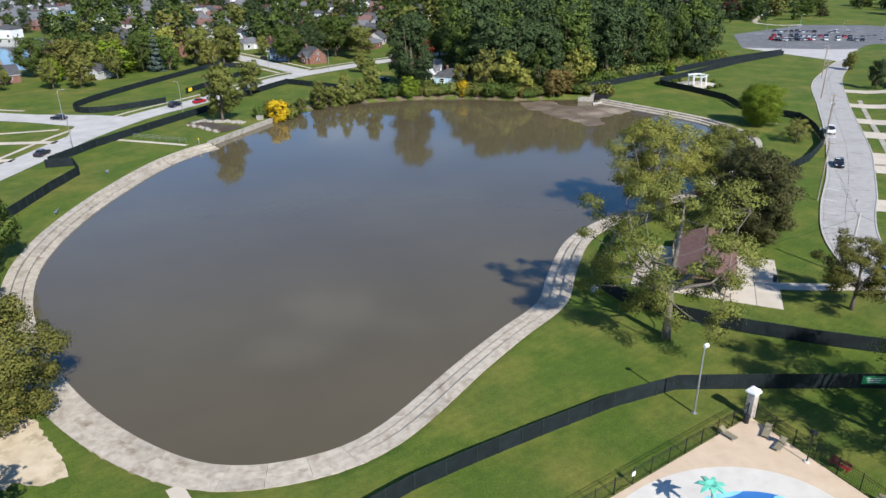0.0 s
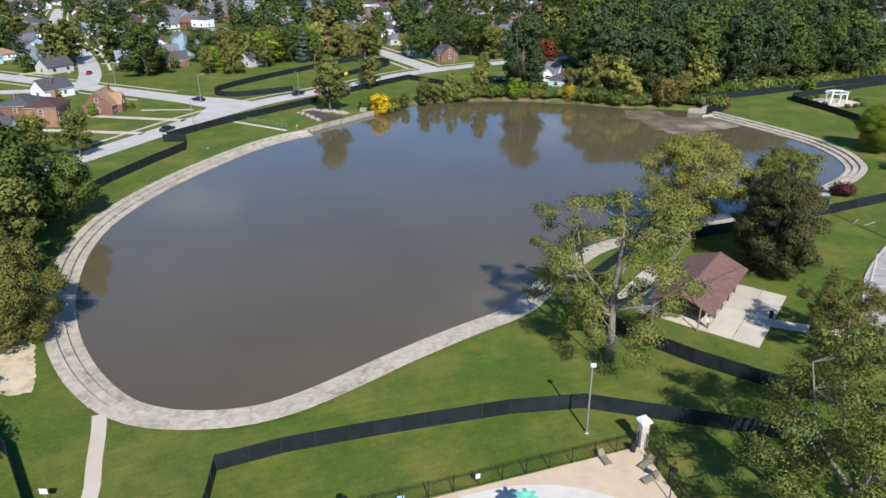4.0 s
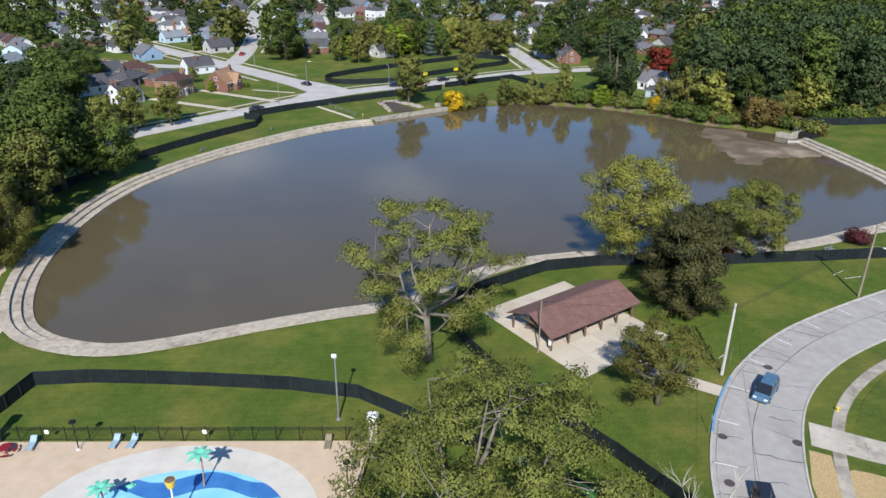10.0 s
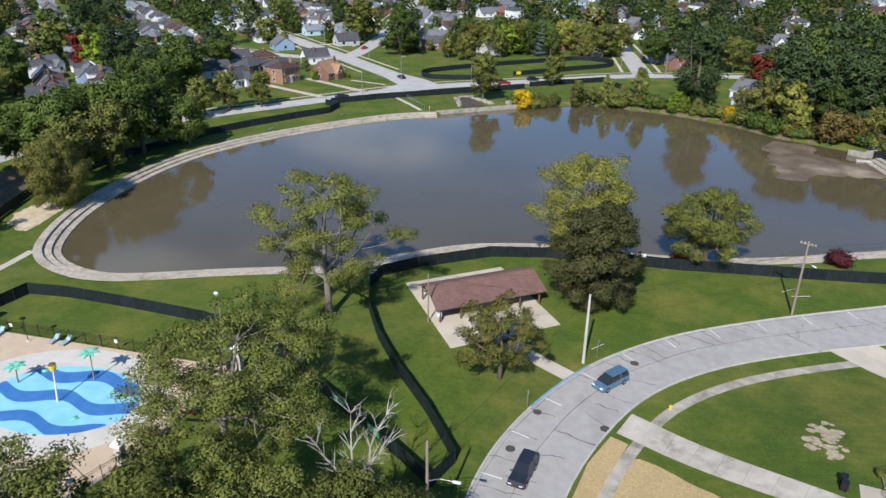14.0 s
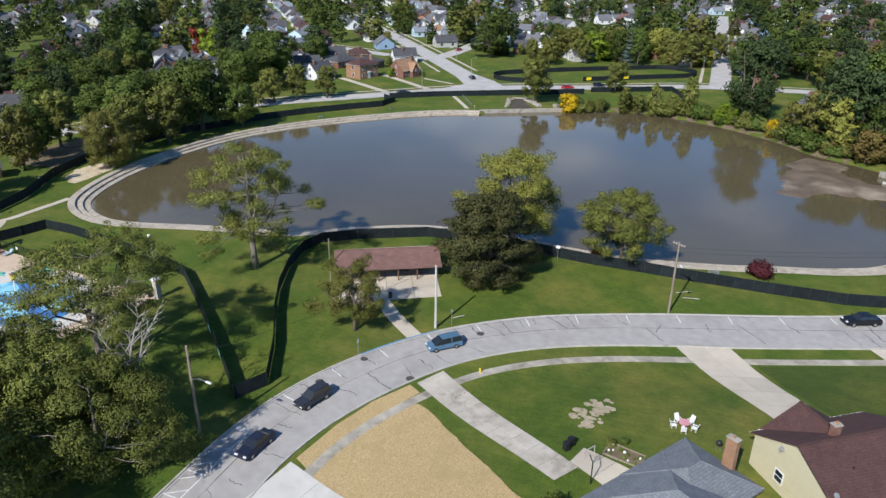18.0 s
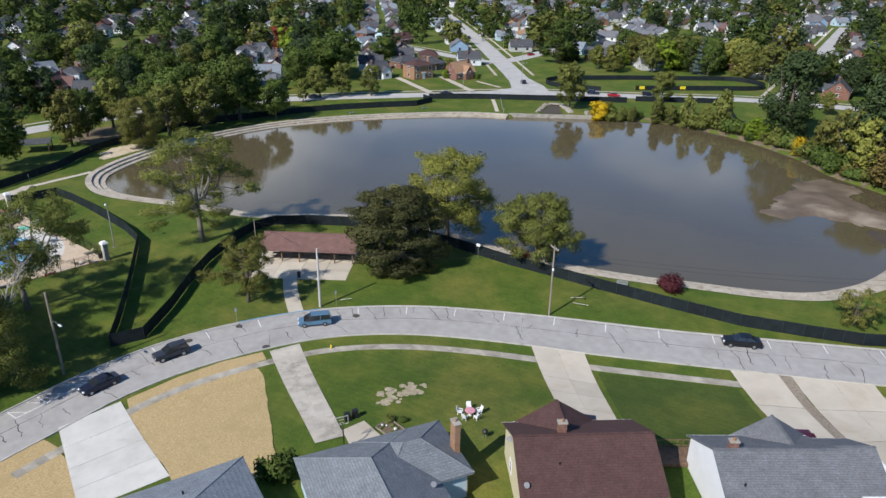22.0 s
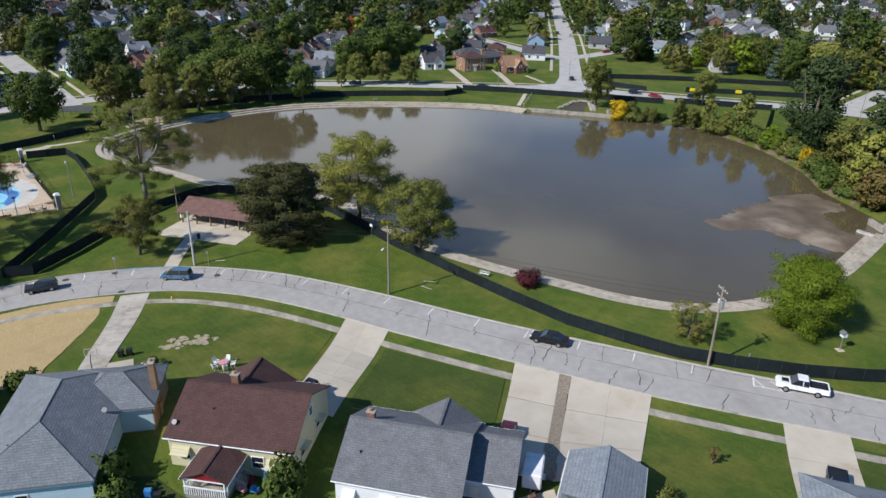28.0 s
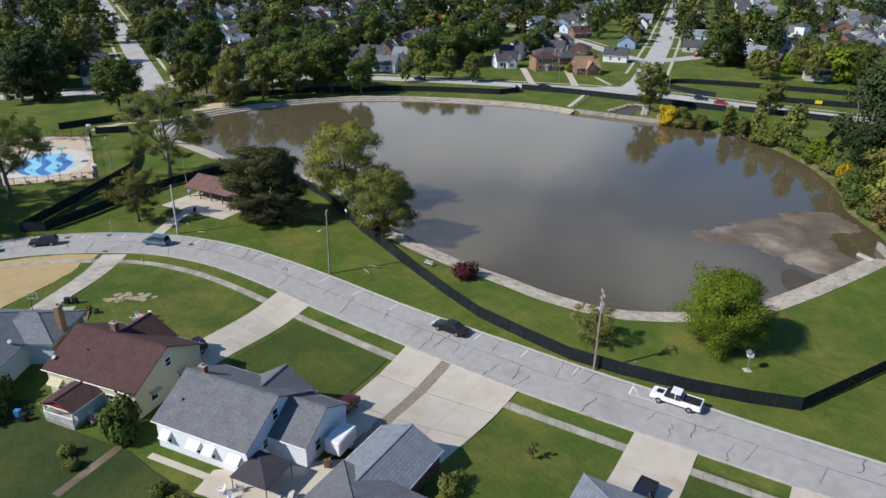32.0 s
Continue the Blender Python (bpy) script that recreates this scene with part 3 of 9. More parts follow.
def strip(name, left, right, dz, material, parent=None, thick=0.0):
    """A ribbon between two lines, laid on the ground dz above it."""
    n = len(left)
    verts = []
    for rowpts in (left, right):
        z = gz(rowpts[:, 0], rowpts[:, 1]) + dz
        verts += [(float(x), float(y), float(h)) for (x, y), h in zip(rowpts, z)]
    if thick:
        verts += [(x, y, z - thick) for x, y, z in verts]
    faces = [(i, i + 1, n + i + 1, n + i) for i in range(n - 1)]
    if thick:
        m = 2 * n
        faces += [(m + i + 1, m + i, m + n + i, m + n + i + 1) for i in range(n - 1)]
        faces += [(i + 1, i, m + i, m + i + 1) for i in range(n - 1)]
        faces += [(n + i, n + i + 1, m + n + i + 1, m + n + i) for i in range(n - 1)]
        faces += [(0, n, m + n, m), (n - 1, m + n - 1, m + 2 * n - 1, 2 * n - 1)]
    me = raw(name, verts, faces, material)
    bm = bmesh.new()
    bm.from_mesh(me)
    bmesh.ops.recalc_face_normals(bm, faces=bm.faces[:])
    if not thick and len(bm.faces) and sum(f.normal.z for f in bm.faces) < 0:
        bmesh.ops.reverse_faces(bm, faces=bm.faces[:])
    bm.to_mesh(me)
    bm.free()
    ob = new(name, me)
    if parent:
        ob.parent = parent
    return ob


def path_strip(name, pts, width, dz, material, parent=None, step=2.0, thick=0.0):
    c = curve(pts, step)
    n = normals2(c)
    return strip(name, c + n * width / 2, c - n * width / 2, dz, material, parent, thick)


def patch(name, outline, dz, material, step=0.8, ragged=0.0, parent=None):
    """A flat patch of another surface on the ground, with a ragged edge if asked."""
    c = curve(outline, step, True)[:-1] if ragged else np.array(outline, float)
    if ragged:
        mid = c.mean(0)
        rr = np.array([1 + ragged * noise.noise(Vector((x * 0.35, y * 0.35, 1.7))) + ragged * 0.6 * noise.noise(Vector((x * 1.1, y * 1.1, 5))) for x, y in c])
        c = mid + (c - mid) * rr[:, None]
    bm = bmesh.new()
    z = gz(c[:, 0], c[:, 1])
    f = bm.faces.new([bm.verts.new((x, y, 0)) for x, y in c])
    bmesh.ops.triangulate(bm, faces=[f])
    for _ in range(4):
        long = [e for e in bm.edges if e.calc_length() > 2.6]
        if not long or c[:, 0].max() < 66 or c[:, 0].max() > 160:
            break
        bmesh.ops.subdivide_edges(bm, edges=long, cuts=1)
        bmesh.ops.triangulate(bm, faces=bm.faces[:])
    for v in bm.verts:
        v.co.z = gz1(v.co.x, v.co.y) + dz
    bmesh.ops.recalc_face_normals(bm, faces=bm.faces[:])
    if sum(f.normal.z for f in bm.faces) < 0:
        bmesh.ops.reverse_faces(bm, faces=bm.faces[:])
    ob = new(name, mesh_of(name, bm, material))
    if parent:
        ob.parent = parent
    return ob


def resample(c, k):
    s = np.r_[0, np.cumsum(np.hypot(*np.diff(c, axis=0).T))]
    q = np.linspace(0, s[-1], k)
    return np.stack([np.interp(q, s, c[:, 0]), np.interp(q, s, c[:, 1])], 1)


# ---- ground ----
def ground_sheet():
    xs = np.r_[-4000, -2000, -1000, -500, -300, -200, -140, np.arange(-110, 165, 1.25), 170, 180, 200, 240, 300, 400, 700, 1500, 4000]
    ys = np.r_[-4000, -1500, -500, -200, -80, -30, 0, 20, np.arange(32, 250, 1.25), 256, 270, 300, 340, 400, 600, 1200, 2500, 4000]
    X, Y = np.meshgrid(xs, ys)
    z = gz(X.ravel(), Y.ravel())
    wob = 0.05 * np.sin(X.ravel() * 0.11) * np.sin(Y.ravel() * 0.09 + 1)
    z = z + np.where(z > -0.02, wob - 0.03, 0)
    co = np.stack([X.ravel(), Y.ravel(), z], 1)
    nx, ny = len(xs), len(ys)
    i = (np.arange(ny - 1)[:, None] * nx + np.arange(nx - 1)).ravel()
    me = bpy.data.meshes.new("ground")
    me.from_pydata(co.tolist(), [], np.stack([i, i + 1, i + nx + 1, i + nx], 1).tolist())
    me.materials.append(M["grass"])
    for p in me.polygons:
        p.use_smooth = True
    return tagged(new("ground", me), "mown green park and lawn grass with drier patches", "ground", kind="structure")


ground_sheet()

# Water
bm = bmesh.new()
f = bm.faces.new([bm.verts.new((x, y, WATER_Z)) for x, y in POND[::2]])
bmesh.ops.triangulate(bm, faces=[f])
bmesh.ops.recalc_face_normals(bm, faces=bm.faces[:])
if bm.faces[:][0].normal.z < 0:
    bmesh.ops.reverse_faces(bm, faces=bm.faces[:])
tagged(new("water", mesh_of("water", bm, M["water"])), "still murky brown pond water mirroring sky and trees", "water", kind="structure")

# Stepped concrete shore: three treads of long slabs
steps = empty("pond_steps", "pale stained concrete steps curving round the pond", "steps", kind="structure")
TREADS = ((0.0, 1.42, 0.05), (1.45, 2.85, -0.34), (2.88, 4.3, -0.70))
srnd = random.Random(3)
for shore_pts in (STEPPED_WEST, STEPPED_EAST):
    line = curve(shore_pts, 2.3)
    line = resample(line, len(line) // 2 * 2 + 1)
    nrm = -normals2(line)
    mid = np.array([8.0, 150.0])
    if ((mid - line[len(line) // 2]) @ nrm[len(line) // 2]) < 0:
        nrm = -nrm
    for i in range(0, len(line) - 2, 2):
        for a, b, zt in TREADS:
            zt2 = zt + srnd.uniform(-0.012, 0.012)
            low = zt - (0.5 if b < 4 else 0.9)
            g = 0.006
            pts = [line[i] + (line[i + 1] - line[i]) * g, line[i + 1], line[i + 2] - (line[i + 2] - line[i + 1]) * g]
            q = [pts[k] + nrm[i + k] * a for k in range(3)] + [pts[k] + nrm[i + k] * b for k in (2, 1, 0)]
            v = [(x, y, zt2) for x, y in q] + [(x, y, low) for x, y in q]
            bm = bmesh.new()
            vs = [bm.verts.new(c) for c in v]
            for fc in [(0, 1, 4, 5), (1, 2, 3, 4)] + [(k, 6 + k, 6 + (k + 1) % 6, (k + 1) % 6) for k in range(6)]:
                bm.faces.new([vs[k] for k in fc])
            bmesh.ops.recalc_face_normals(bm, faces=bm.faces[:])
            if sum(f.normal.z for f in bm.faces) < 0:
                bmesh.ops.reverse_faces(bm, faces=bm.faces[:])
            part("slab", bm, M["concrete"], steps)

# Low retaining wall at the inlet
wallc = curve(WALL_NORTH, 3)
inlet = empty("retaining_wall", "weathered low concrete retaining wall at the pond inlet", "wall", kind="structure")
wn2 = normals2(wallc)
for i in range(len(wallc) - 1):
    d = (wallc[i + 1] - wallc[i]) * 0.01
    a, b = wallc[i] + d, wallc[i + 1] - d
    o = wn2[i] * 0.45
    bm = prism([tuple(a - o), tuple(b - o), tuple(b + o), tuple(a + o)], -1.6, 0.28 + 0.04 * math.sin(i * 2.1))
    bmesh.ops.recalc_face_normals(bm, faces=bm.faces[:])
    part("block", bm, M["wall_concrete"], inlet)

# Mud bank at the outfall
mud_line = [(37.5, 226), (36.8, 219), (37.8, 212.5), (42.5, 204), (45.0, 198), (49.0, 189.8), (53.5, 189.5), (55.8, 195.3), (58.3, 200), (64, 203.2), (69.6, 208.6), (68, 214.5), (62.5, 218.2), (57, 217.2), (51.4, 217.6), (50.0, 221), (46.5, 227)]
mc = curve(mud_line, 1.0, True)[:-1]


def mud_bank():
    xs, ys = np.arange(33, 76, 0.8), np.arange(187, 229, 0.8)
    X, Y = [a.ravel() for a in np.meshgrid(xs, ys)]
    d = np.hypot(X[:, None] - mc[:, 0], Y[:, None] - mc[:, 1]).min(1)
    x0, y0 = mc[:, 0], mc[:, 1]
    x1, y1 = np.roll(x0, -1), np.roll(y0, -1)
    cr = ((y0 > Y[:, None]) != (y1 > Y[:, None])) & (X[:, None] < (x1 - x0) * (Y[:, None] - y0) / np.where(y1 == y0, 1e-9, y1 - y0) + x0)
    s = np.where(cr.sum(1) % 2 == 1, d, -d)
    z = WATER_Z - 0.02 + np.where(s > 0, 0.42 * smooth01(s / 6.5), 0.14 * s)
    z += np.array([0.16 * noise.noise(Vector((x * 0.22, y * 0.22, 3))) + 0.06 * noise.noise(Vector((x * 0.8, y * 0.8, 9))) for x, y in zip(X, Y)])
    nx = len(xs)
    keep = s > -3.5
    faces = []
    for j in range(len(ys) - 1):
        for i in range(nx - 1):
            k = j * nx + i
            if keep[k] and keep[k + 1] and keep[k + nx] and keep[k + nx + 1]:
                faces.append((k, k + 1, k + nx + 1, k + nx))
    me = raw("mud_flat", np.stack([X, Y, z], 1).tolist(), faces, M["mud"])
    bm = bmesh.new()
    bm.from_mesh(me)
    bmesh.ops.delete(bm, geom=[v for v in bm.verts if not v.link_faces], context='VERTS')
    bm.to_mesh(me)
    bm.free()
    for p in me.polygons:
        p.use_smooth = True
    tagged(new("mud_flat", me), "bare wet mud and silt bank at the outfall", "mud", kind="structure")


mud_bank()
tagged(patch("earth_patch", [(-68.5, 47.5), (-75.5, 52), (-80.5, 59), (-83.5, 69), (-81.5, 80), (-84, 89), (-76, 88), (-69.5, 76), (-63, 66), (-56, 60.5), (-58, 54)], 0.03, M["dirt"], 0.9, 0.12), "shaded bare brown earth under the west trees", "bare ground", kind="structure")
for q, lab in (([(66, 203), (73, 206), (79, 203.5), (77, 199.5), (71, 199.2)], "dark wet silt flat by the steps"), ([(66, 219), (70.5, 214.5), (74.5, 208.5), (71.6, 207.2), (68.6, 212.5), (64.8, 216.8)], "dark wet silt channel by the steps")):
    rim = curve(q, 0.8, True)[:-1]
    rim = [(float(x) + 0.4 * noise.noise(Vector((x, y, 2))), float(y) + 0.4 * noise.noise(Vector((x, y, 7)))) for x, y in rim]
    bm = prism(rim, WATER_Z - 0.3, WATER_Z + 0.03)
    bmesh.ops.recalc_face_normals(bm, faces=bm.faces[:])
    tagged(new("silt_flat", mesh_of("silt_flat", bm, M["silt"])), lab, "silt", kind="structure")
shore_line = curve(WILD[:-2], 2.5)
tagged(path_strip("shore_edge", [tuple(p + n * (1.1 if (p + n)[1] > p[1] else -1.1)) for p, n in zip(shore_line, normals2(shore_line))], 2.4, 0.035, M["dirt"], step=2.5), "strip of bare muddy shore below the scrub", "shore", kind="structure")

# Front road with kerbs
ROAD_L, ROAD_R = curve(KERB_PARK, 2.0), curve(KERB_LOTS, 2.0)
K = 160


RL, RR = resample(ROAD_L, K), resample(ROAD_R, K)
road = tagged(strip("road", RL, RR, 0.05, M["road"]), "worn pale concrete road with tar-sealed cracks", "road", kind="structure")
nl, nr = normals2(RL), normals2(RR)
kerb1 = strip("kerb", RL, RL + nl * 0.22, 0.16, M["kerb"], thick=0.2)
tagged(kerb1, "pale concrete kerb along the park side", "kerb", kind="structure")
kerb2 = strip("kerb", RR - nr * 0.22, RR, 0.13, M["kerb"], thick=0.2)
tagged(kerb2, "pale concrete kerb along the house lots", "kerb", kind="structure")
ROAD_MID = (RL + RR) / 2


def near_index(c, x, y):
    return int(np.hypot(c[:, 0] - x, c[:, 1] - y).argmin())


# blue-painted kerb near the picnic slab
i0, i1 = near_index(RL, 58.4, 76), near_index(RL, 59.5, 91)
tagged(strip("kerb_paint", RL[i0:i1] - nl[i0:i1] * 0.02, RL[i0:i1] + nl[i0:i1] * 0.23, 0.168, M["paint_blue"]), "faded blue paint on the kerb", "kerb", kind="structure")

# bay lines, 2.2 m long, square to the kerb, every 7.65 m
lines = empty("bay_marking", "white painted parking bay lines on the road", "road marking", kind="structure")
arc = np.r_[0, np.cumsum(np.hypot(*np.diff(RL, axis=0).T))]
s0 = arc[near_index(RL, 75.4, 120.0)]
for k in range(-12, 9):
    s = s0 + k * 7.65
    px, py = np.interp(s, arc, RL[:, 0]), np.interp(s, arc, RL[:, 1])
    j = near_index(RL, px, py)
    t, nn2 = np.array([nl[j][1], -nl[j][0]]), -nl[j]
    a = np.array([px, py]) + nn2 * 0.25
    b = a + nn2 * 2.2
    bm = bmesh.new()
    bm.faces.new([bm.verts.new((*(p), 0.056)) for p in (a - t * 0.07, b - t * 0.07, b + t * 0.07, a + t * 0.07)])
    bmesh.ops.recalc_face_normals(bm, faces=bm.faces[:])
    part("line", bm, M["paint_white"], lines)


def hatched(x, y, n, gap):
    """A hatched no-parking box along the kerb."""
    j = near_index(RL, x, y)
    t, nn2 = np.array([nl[j][1], -nl[j][0]]), -nl[j]
    o = RL[j] + nn2 * 0.25
    segs = [(o, o + nn2 * 2.0), (o + nn2 * 2.0, o + nn2 * 2.0 + t * gap * n), (o + t * gap * n, o + nn2 * 2.0 + t * gap * n)]
    segs += [(o + t * gap * k, o + nn2 * 2.0 + t * gap * (k + 0.6)) for k in range(n)]
    for a, b in segs:
        d = (b - a) / np.hypot(*(b - a))
        w = np.array([-d[1], d[0]]) * 0.06
        bm = bmesh.new()
        bm.faces.new([bm.verts.new((*(p), 0.0565)) for p in (a - w, b - w, b + w, a + w)])
        bmesh.ops.recalc_face_normals(bm, faces=bm.faces[:])
        part("line", bm, M["paint_white"], lines)


hatched(69.5, 48.3, 5, 2.3)
hatched(104.5, 166.2, 2, 2.2)

# tar-sealed cracks
crnd = random.Random(11)


def crack_mesh(pts, w):
    c = np.array(pts)
    n = normals2(c)
    ww = np.array([w * crnd.uniform(0.5, 1.3) for _ in c])[:, None]
    a, b = c + n * ww, c - n * ww
    k = len(c)
    v = [(x, y, 0.0545) for x, y in np.concatenate([a, b])]
    bm = bmesh.new()
    vs = [bm.verts.new(p) for p in v]
    for i in range(k - 1):
        bm.faces.new((vs[i], vs[k + i], vs[k + i + 1], vs[i + 1]))
    bmesh.ops.recalc_face_normals(bm, faces=bm.faces[:])
    if bm.faces[:][0].normal.z < 0:
        bmesh.ops.reverse_faces(bm, faces=bm.faces[:])
    return bm


cracks = empty("road_cracks", "black tar seals over cracks in the concrete road", "road", kind="structure")
part("seam", crack_mesh([RL[i] * 0.55 + RR[i] * 0.45 + np.array([0.05 * math.sin(i * 1.3), 0.05 * math.cos(i * 2.1)]) for i in range(0, K, 1)], 0.035), M["tar"], cracks)
part("seam", crack_mesh([RL[i] * 0.955 + RR[i] * 0.045 + np.array([0.03 * math.sin(i * 1.7), 0.03 * math.cos(i * 1.1)]) for i in range(0, K, 1)], 0.022), M["tar"], cracks)
for i in range(6, 120):
    if crnd.random() < 0.80:
        f0 = crnd.choice((0.0, 0.0, 0.45, 0.3, 0.6))
        f1 = min(1.0, f0 + crnd.uniform(0.2, 0.6))
        wob = crnd.uniform(-0.35, 0.35)
        pts = []
        m = 7
        for q in range(m):
            fr = f0 + (f1 - f0) * q / (m - 1)
            base = RL[i] * (1 - fr) + RR[i] * fr
            tdir = (RL[min(i + 1, K - 1)] - RL[i])
            tdir = tdir / np.hypot(*tdir)
            pts.append(base + tdir * (wob * q * 0.5 + crnd.uniform(-0.22, 0.22)))
        part("crack", crack_mesh(pts, crnd.uniform(0.03, 0.065)), M["tar"], cracks)

# manhole covers and drains
for x, y, r in ((62.8, 93.4, 0.42), (66.7, 79.1, 0.42), (59.4, 76.5, 0.36), (60.9, 69.3, 0.4)):
    bm = bmesh.new()
    bmesh.ops.create_cone(bm, cap_ends=True, segments=20, radius1=r, radius2=r * 0.96, depth=0.03, matrix=Matrix.Translation((x, y, 0.062)))
    mh = empty("manhole_cover", "rusty round iron manhole cover in the road", "manhole", "manhole covers")
    part("cover", bm, M["iron"], mh)
    bm = bmesh.new()
    bmesh.ops.create_cone(bm, cap_ends=True, segments=20, radius1=r + 0.14, radius2=r + 0.12, depth=0.02, matrix=Matrix.Translation((x, y, 0.056)))
    part("rim", bm, M["tar"], mh)

# Sidewalk and verge along the house lots, with drive openings
walkc = RR - nr * 2.9
walk_in = RR - nr * 4.2
sidewalk = empty("sidewalk", "light concrete slab sidewalk along the front lawns", "sidewalk", kind="structure")
iA, iB = near_index(RR, 80, 48), near_index(RR, 141, 212)
wa = resample(walkc[iA:iB], 150)
wb = resample(walk_in[iA:iB], 150)
for i in range(len(wa) - 1):
    g = 0.012
    q = [wa[i] + (wa[i + 1] - wa[i]) * g, wa[i + 1] - (wa[i + 1] - wa[i]) * g, wb[i + 1] - (wb[i + 1] - wb[i]) * g, wb[i] + (wb[i + 1] - wb[i]) * g]
    z = gz(np.array([p[0] for p in q]), np.array([p[1] for p in q])) + 0.045
    v = [(p[0], p[1], h) for p, h in zip(q, z)]
    v += [(x, y, h - 0.08) for x, y, h in v]
    part("slab", raw("slab", v, [(3, 2, 1, 0), (0, 1, 5, 4), (1, 2, 6, 5), (2, 3, 7, 6), (3, 0, 4, 7)], M["old_walk"]), None, sidewalk)


def drive(label, top_a, top_b, bot_a, bot_b, n, material=None, cols=1):
    """A concrete drive of n rows of slabs from the kerb (top) up to the house (bottom)."""
    d = empty("driveway", label, "driveway", kind="structure")
    ta, tb, ba, bb = (np.array(p, float) for p in (top_a, top_b, bot_a, bot_b))
    for r in range(n):
        for c in range(cols):
            def at(u, w):
                return (ta * (1 - w) + tb * w) * (1 - u) + (ba * (1 - w) + bb * w) * u
            g = 0.004 / n
            u0, u1, w0, w1 = r / n + g, (r + 1) / n - g, c / cols + 0.001, (c + 1) / cols - 0.001
            q = []
            for u, w in ((u0, w0), ((u0 + u1) / 2, w0), (u1, w0), (u1, w1), ((u0 + u1) / 2, w1), (u0, w1)):
                q.append(at(u, w))
            q = np.array(q)
            z = gz(q[:, 0], q[:, 1]) + 0.062
            me = raw("slab", [(float(x), float(y), float(h)) for (x, y), h in zip(q, z)], [(0, 1, 4, 5), (1, 2, 3, 4)], material or M["walk"])
            bm = bmesh.new()
            bm.from_mesh(me)
            bmesh.ops.recalc_face_normals(bm, faces=bm.faces[:])
            if bm.faces[:][0].normal.z < 0:
                bmesh.ops.reverse_faces(bm, faces=bm.faces[:])
            bm.to_mesh(me)
            bm.free()
            part("slab", me, None, d)
    return d


drive("new white concrete driveway between strawed lawns", (75.5, 53.6), (72.7, 60.3), (92.5, 56.6), (91, 65), 4, M["drive_new"])
drive("narrow old concrete driveway with open joints", (68.0, 79.3), (67.6, 83.6), (92.2, 79.8), (92.2, 83.1), 9, M["old_drive"], 2)
drive("wide concrete driveway with a middle seam", (80.4, 113.8), (85.0, 119.7), (103, 106.0), (107.0, 110.8), 6, None, 2)
drive("stained concrete driveway beside a gravel strip", (96.2, 135.5), (99.5, 140.7), (118.5, 126.3), (120.5, 131.1), 3)
drive("broad pale concrete driveway with patches", (100.4, 142.0), (105.9, 150.7), (121.0, 132.2), (122.0, 141.0), 3, None, 2)
drive("small concrete pad at the end of the narrow drive", (91.0, 83.15), (90.2, 86.0), (97.4, 83.15), (97.6, 87.6), 2)
drive("cracked concrete driveway between lawns", (113.6, 163.8), (117.0, 170.2), (128, 155.5), (131, 162), 5)
drive("concrete driveway between lawns", (122, 178.6), (125.2, 184.2), (138, 169), (141, 174.5), 5)
drive("concrete driveway between lawns", (133.0, 198.4), (136.2, 203.6), (149, 189), (152, 194.5), 5)
drive("concrete driveway between lawns", (146, 220), (149, 225), (161, 211), (164, 216), 5)
tagged(path_strip("gravel_strip", [(99.9, 141.3), (104.3, 139.1), (115.9, 133.85), (120.6, 131.7)], 1.7, 0.052, varied("gravel", (0.19, 0.15, 0.11), (0.36, 0.30, 0.23), 4.0, bump=0.9, bscale=9)), "brown gravel strip between two driveways", "gravel", kind="structure")

for q, turf in zip(([(72.2, 84.4), (73.2, 91), (75.8, 98.2), (79.2, 104.8), (84.2, 111.8), (101, 105.6), (103, 98), (98, 92), (92.3, 86.4), (90, 84.2)], [(89.9, 118.6), (99.6, 133.2), (110, 129), (108.5, 119), (104, 112.8)], [(110.2, 151.6), (117.0, 162.3), (127.6, 155), (121.6, 143)], [(118.5, 167.6), (124.6, 178.4), (138, 169), (131.5, 158.5)]), ("front_lawn", "lush_front", "front_lawn", "lush_front")):
    tagged(patch("front_lawn", q, 0.03, M[turf]), "lush mown green front lawn", "lawn", kind="structure")

# Strawed lawns and bare patches
tagged(patch("straw_lawn", [(75.3, 61.2), (73.4, 65.8), (72.1, 72), (71.7, 77.0), (79, 76.9), (90, 75.6), (95, 75), (94.5, 66), (90, 64.8)], 0.03, M["straw"], ragged=0.03), "newly seeded lawn under golden straw", "straw", kind="structure")
tagged(patch("straw_verge", [(72.5, 61), (69.8, 67.2), (68.2, 73), (67.8, 78.4), (69.9, 78.5), (70.8, 73), (72.0, 67.8), (74.6, 61.2)], 0.034, M["straw"], ragged=0.0), "golden straw on the roadside verge", "straw", kind="structure")
tagged(patch("straw_lawn", [(79, 46), (77, 52), (84, 55.4), (92, 56.3), (95, 52), (90, 46)], 0.03, M["straw"], ragged=0.03), "newly seeded lawn under golden straw", "straw", kind="structure")
pr = random.Random(31)
for k in range(46):
    cx0, cy0, sd = ((86.3, 90.2, 1.0), (86.0, 93.6, 0.9))[k % 2]
    cx, cy, r = cx0 + pr.gauss(0, sd), cy0 + pr.gauss(0, sd * 0.8), pr.uniform(0.18, 0.62)
    tagged(patch("bare_patch", [(cx + r * math.cos(a) * pr.uniform(0.8, 1.5), cy + r * math.sin(a)) for a in np.linspace(0, 2 * math.pi, 9)[:-1]], 0.045 + 0.0012 * k, M["worn"], 0.2, 0.5), "bare sandy patch worn into the front lawn", "bare ground", kind="structure")
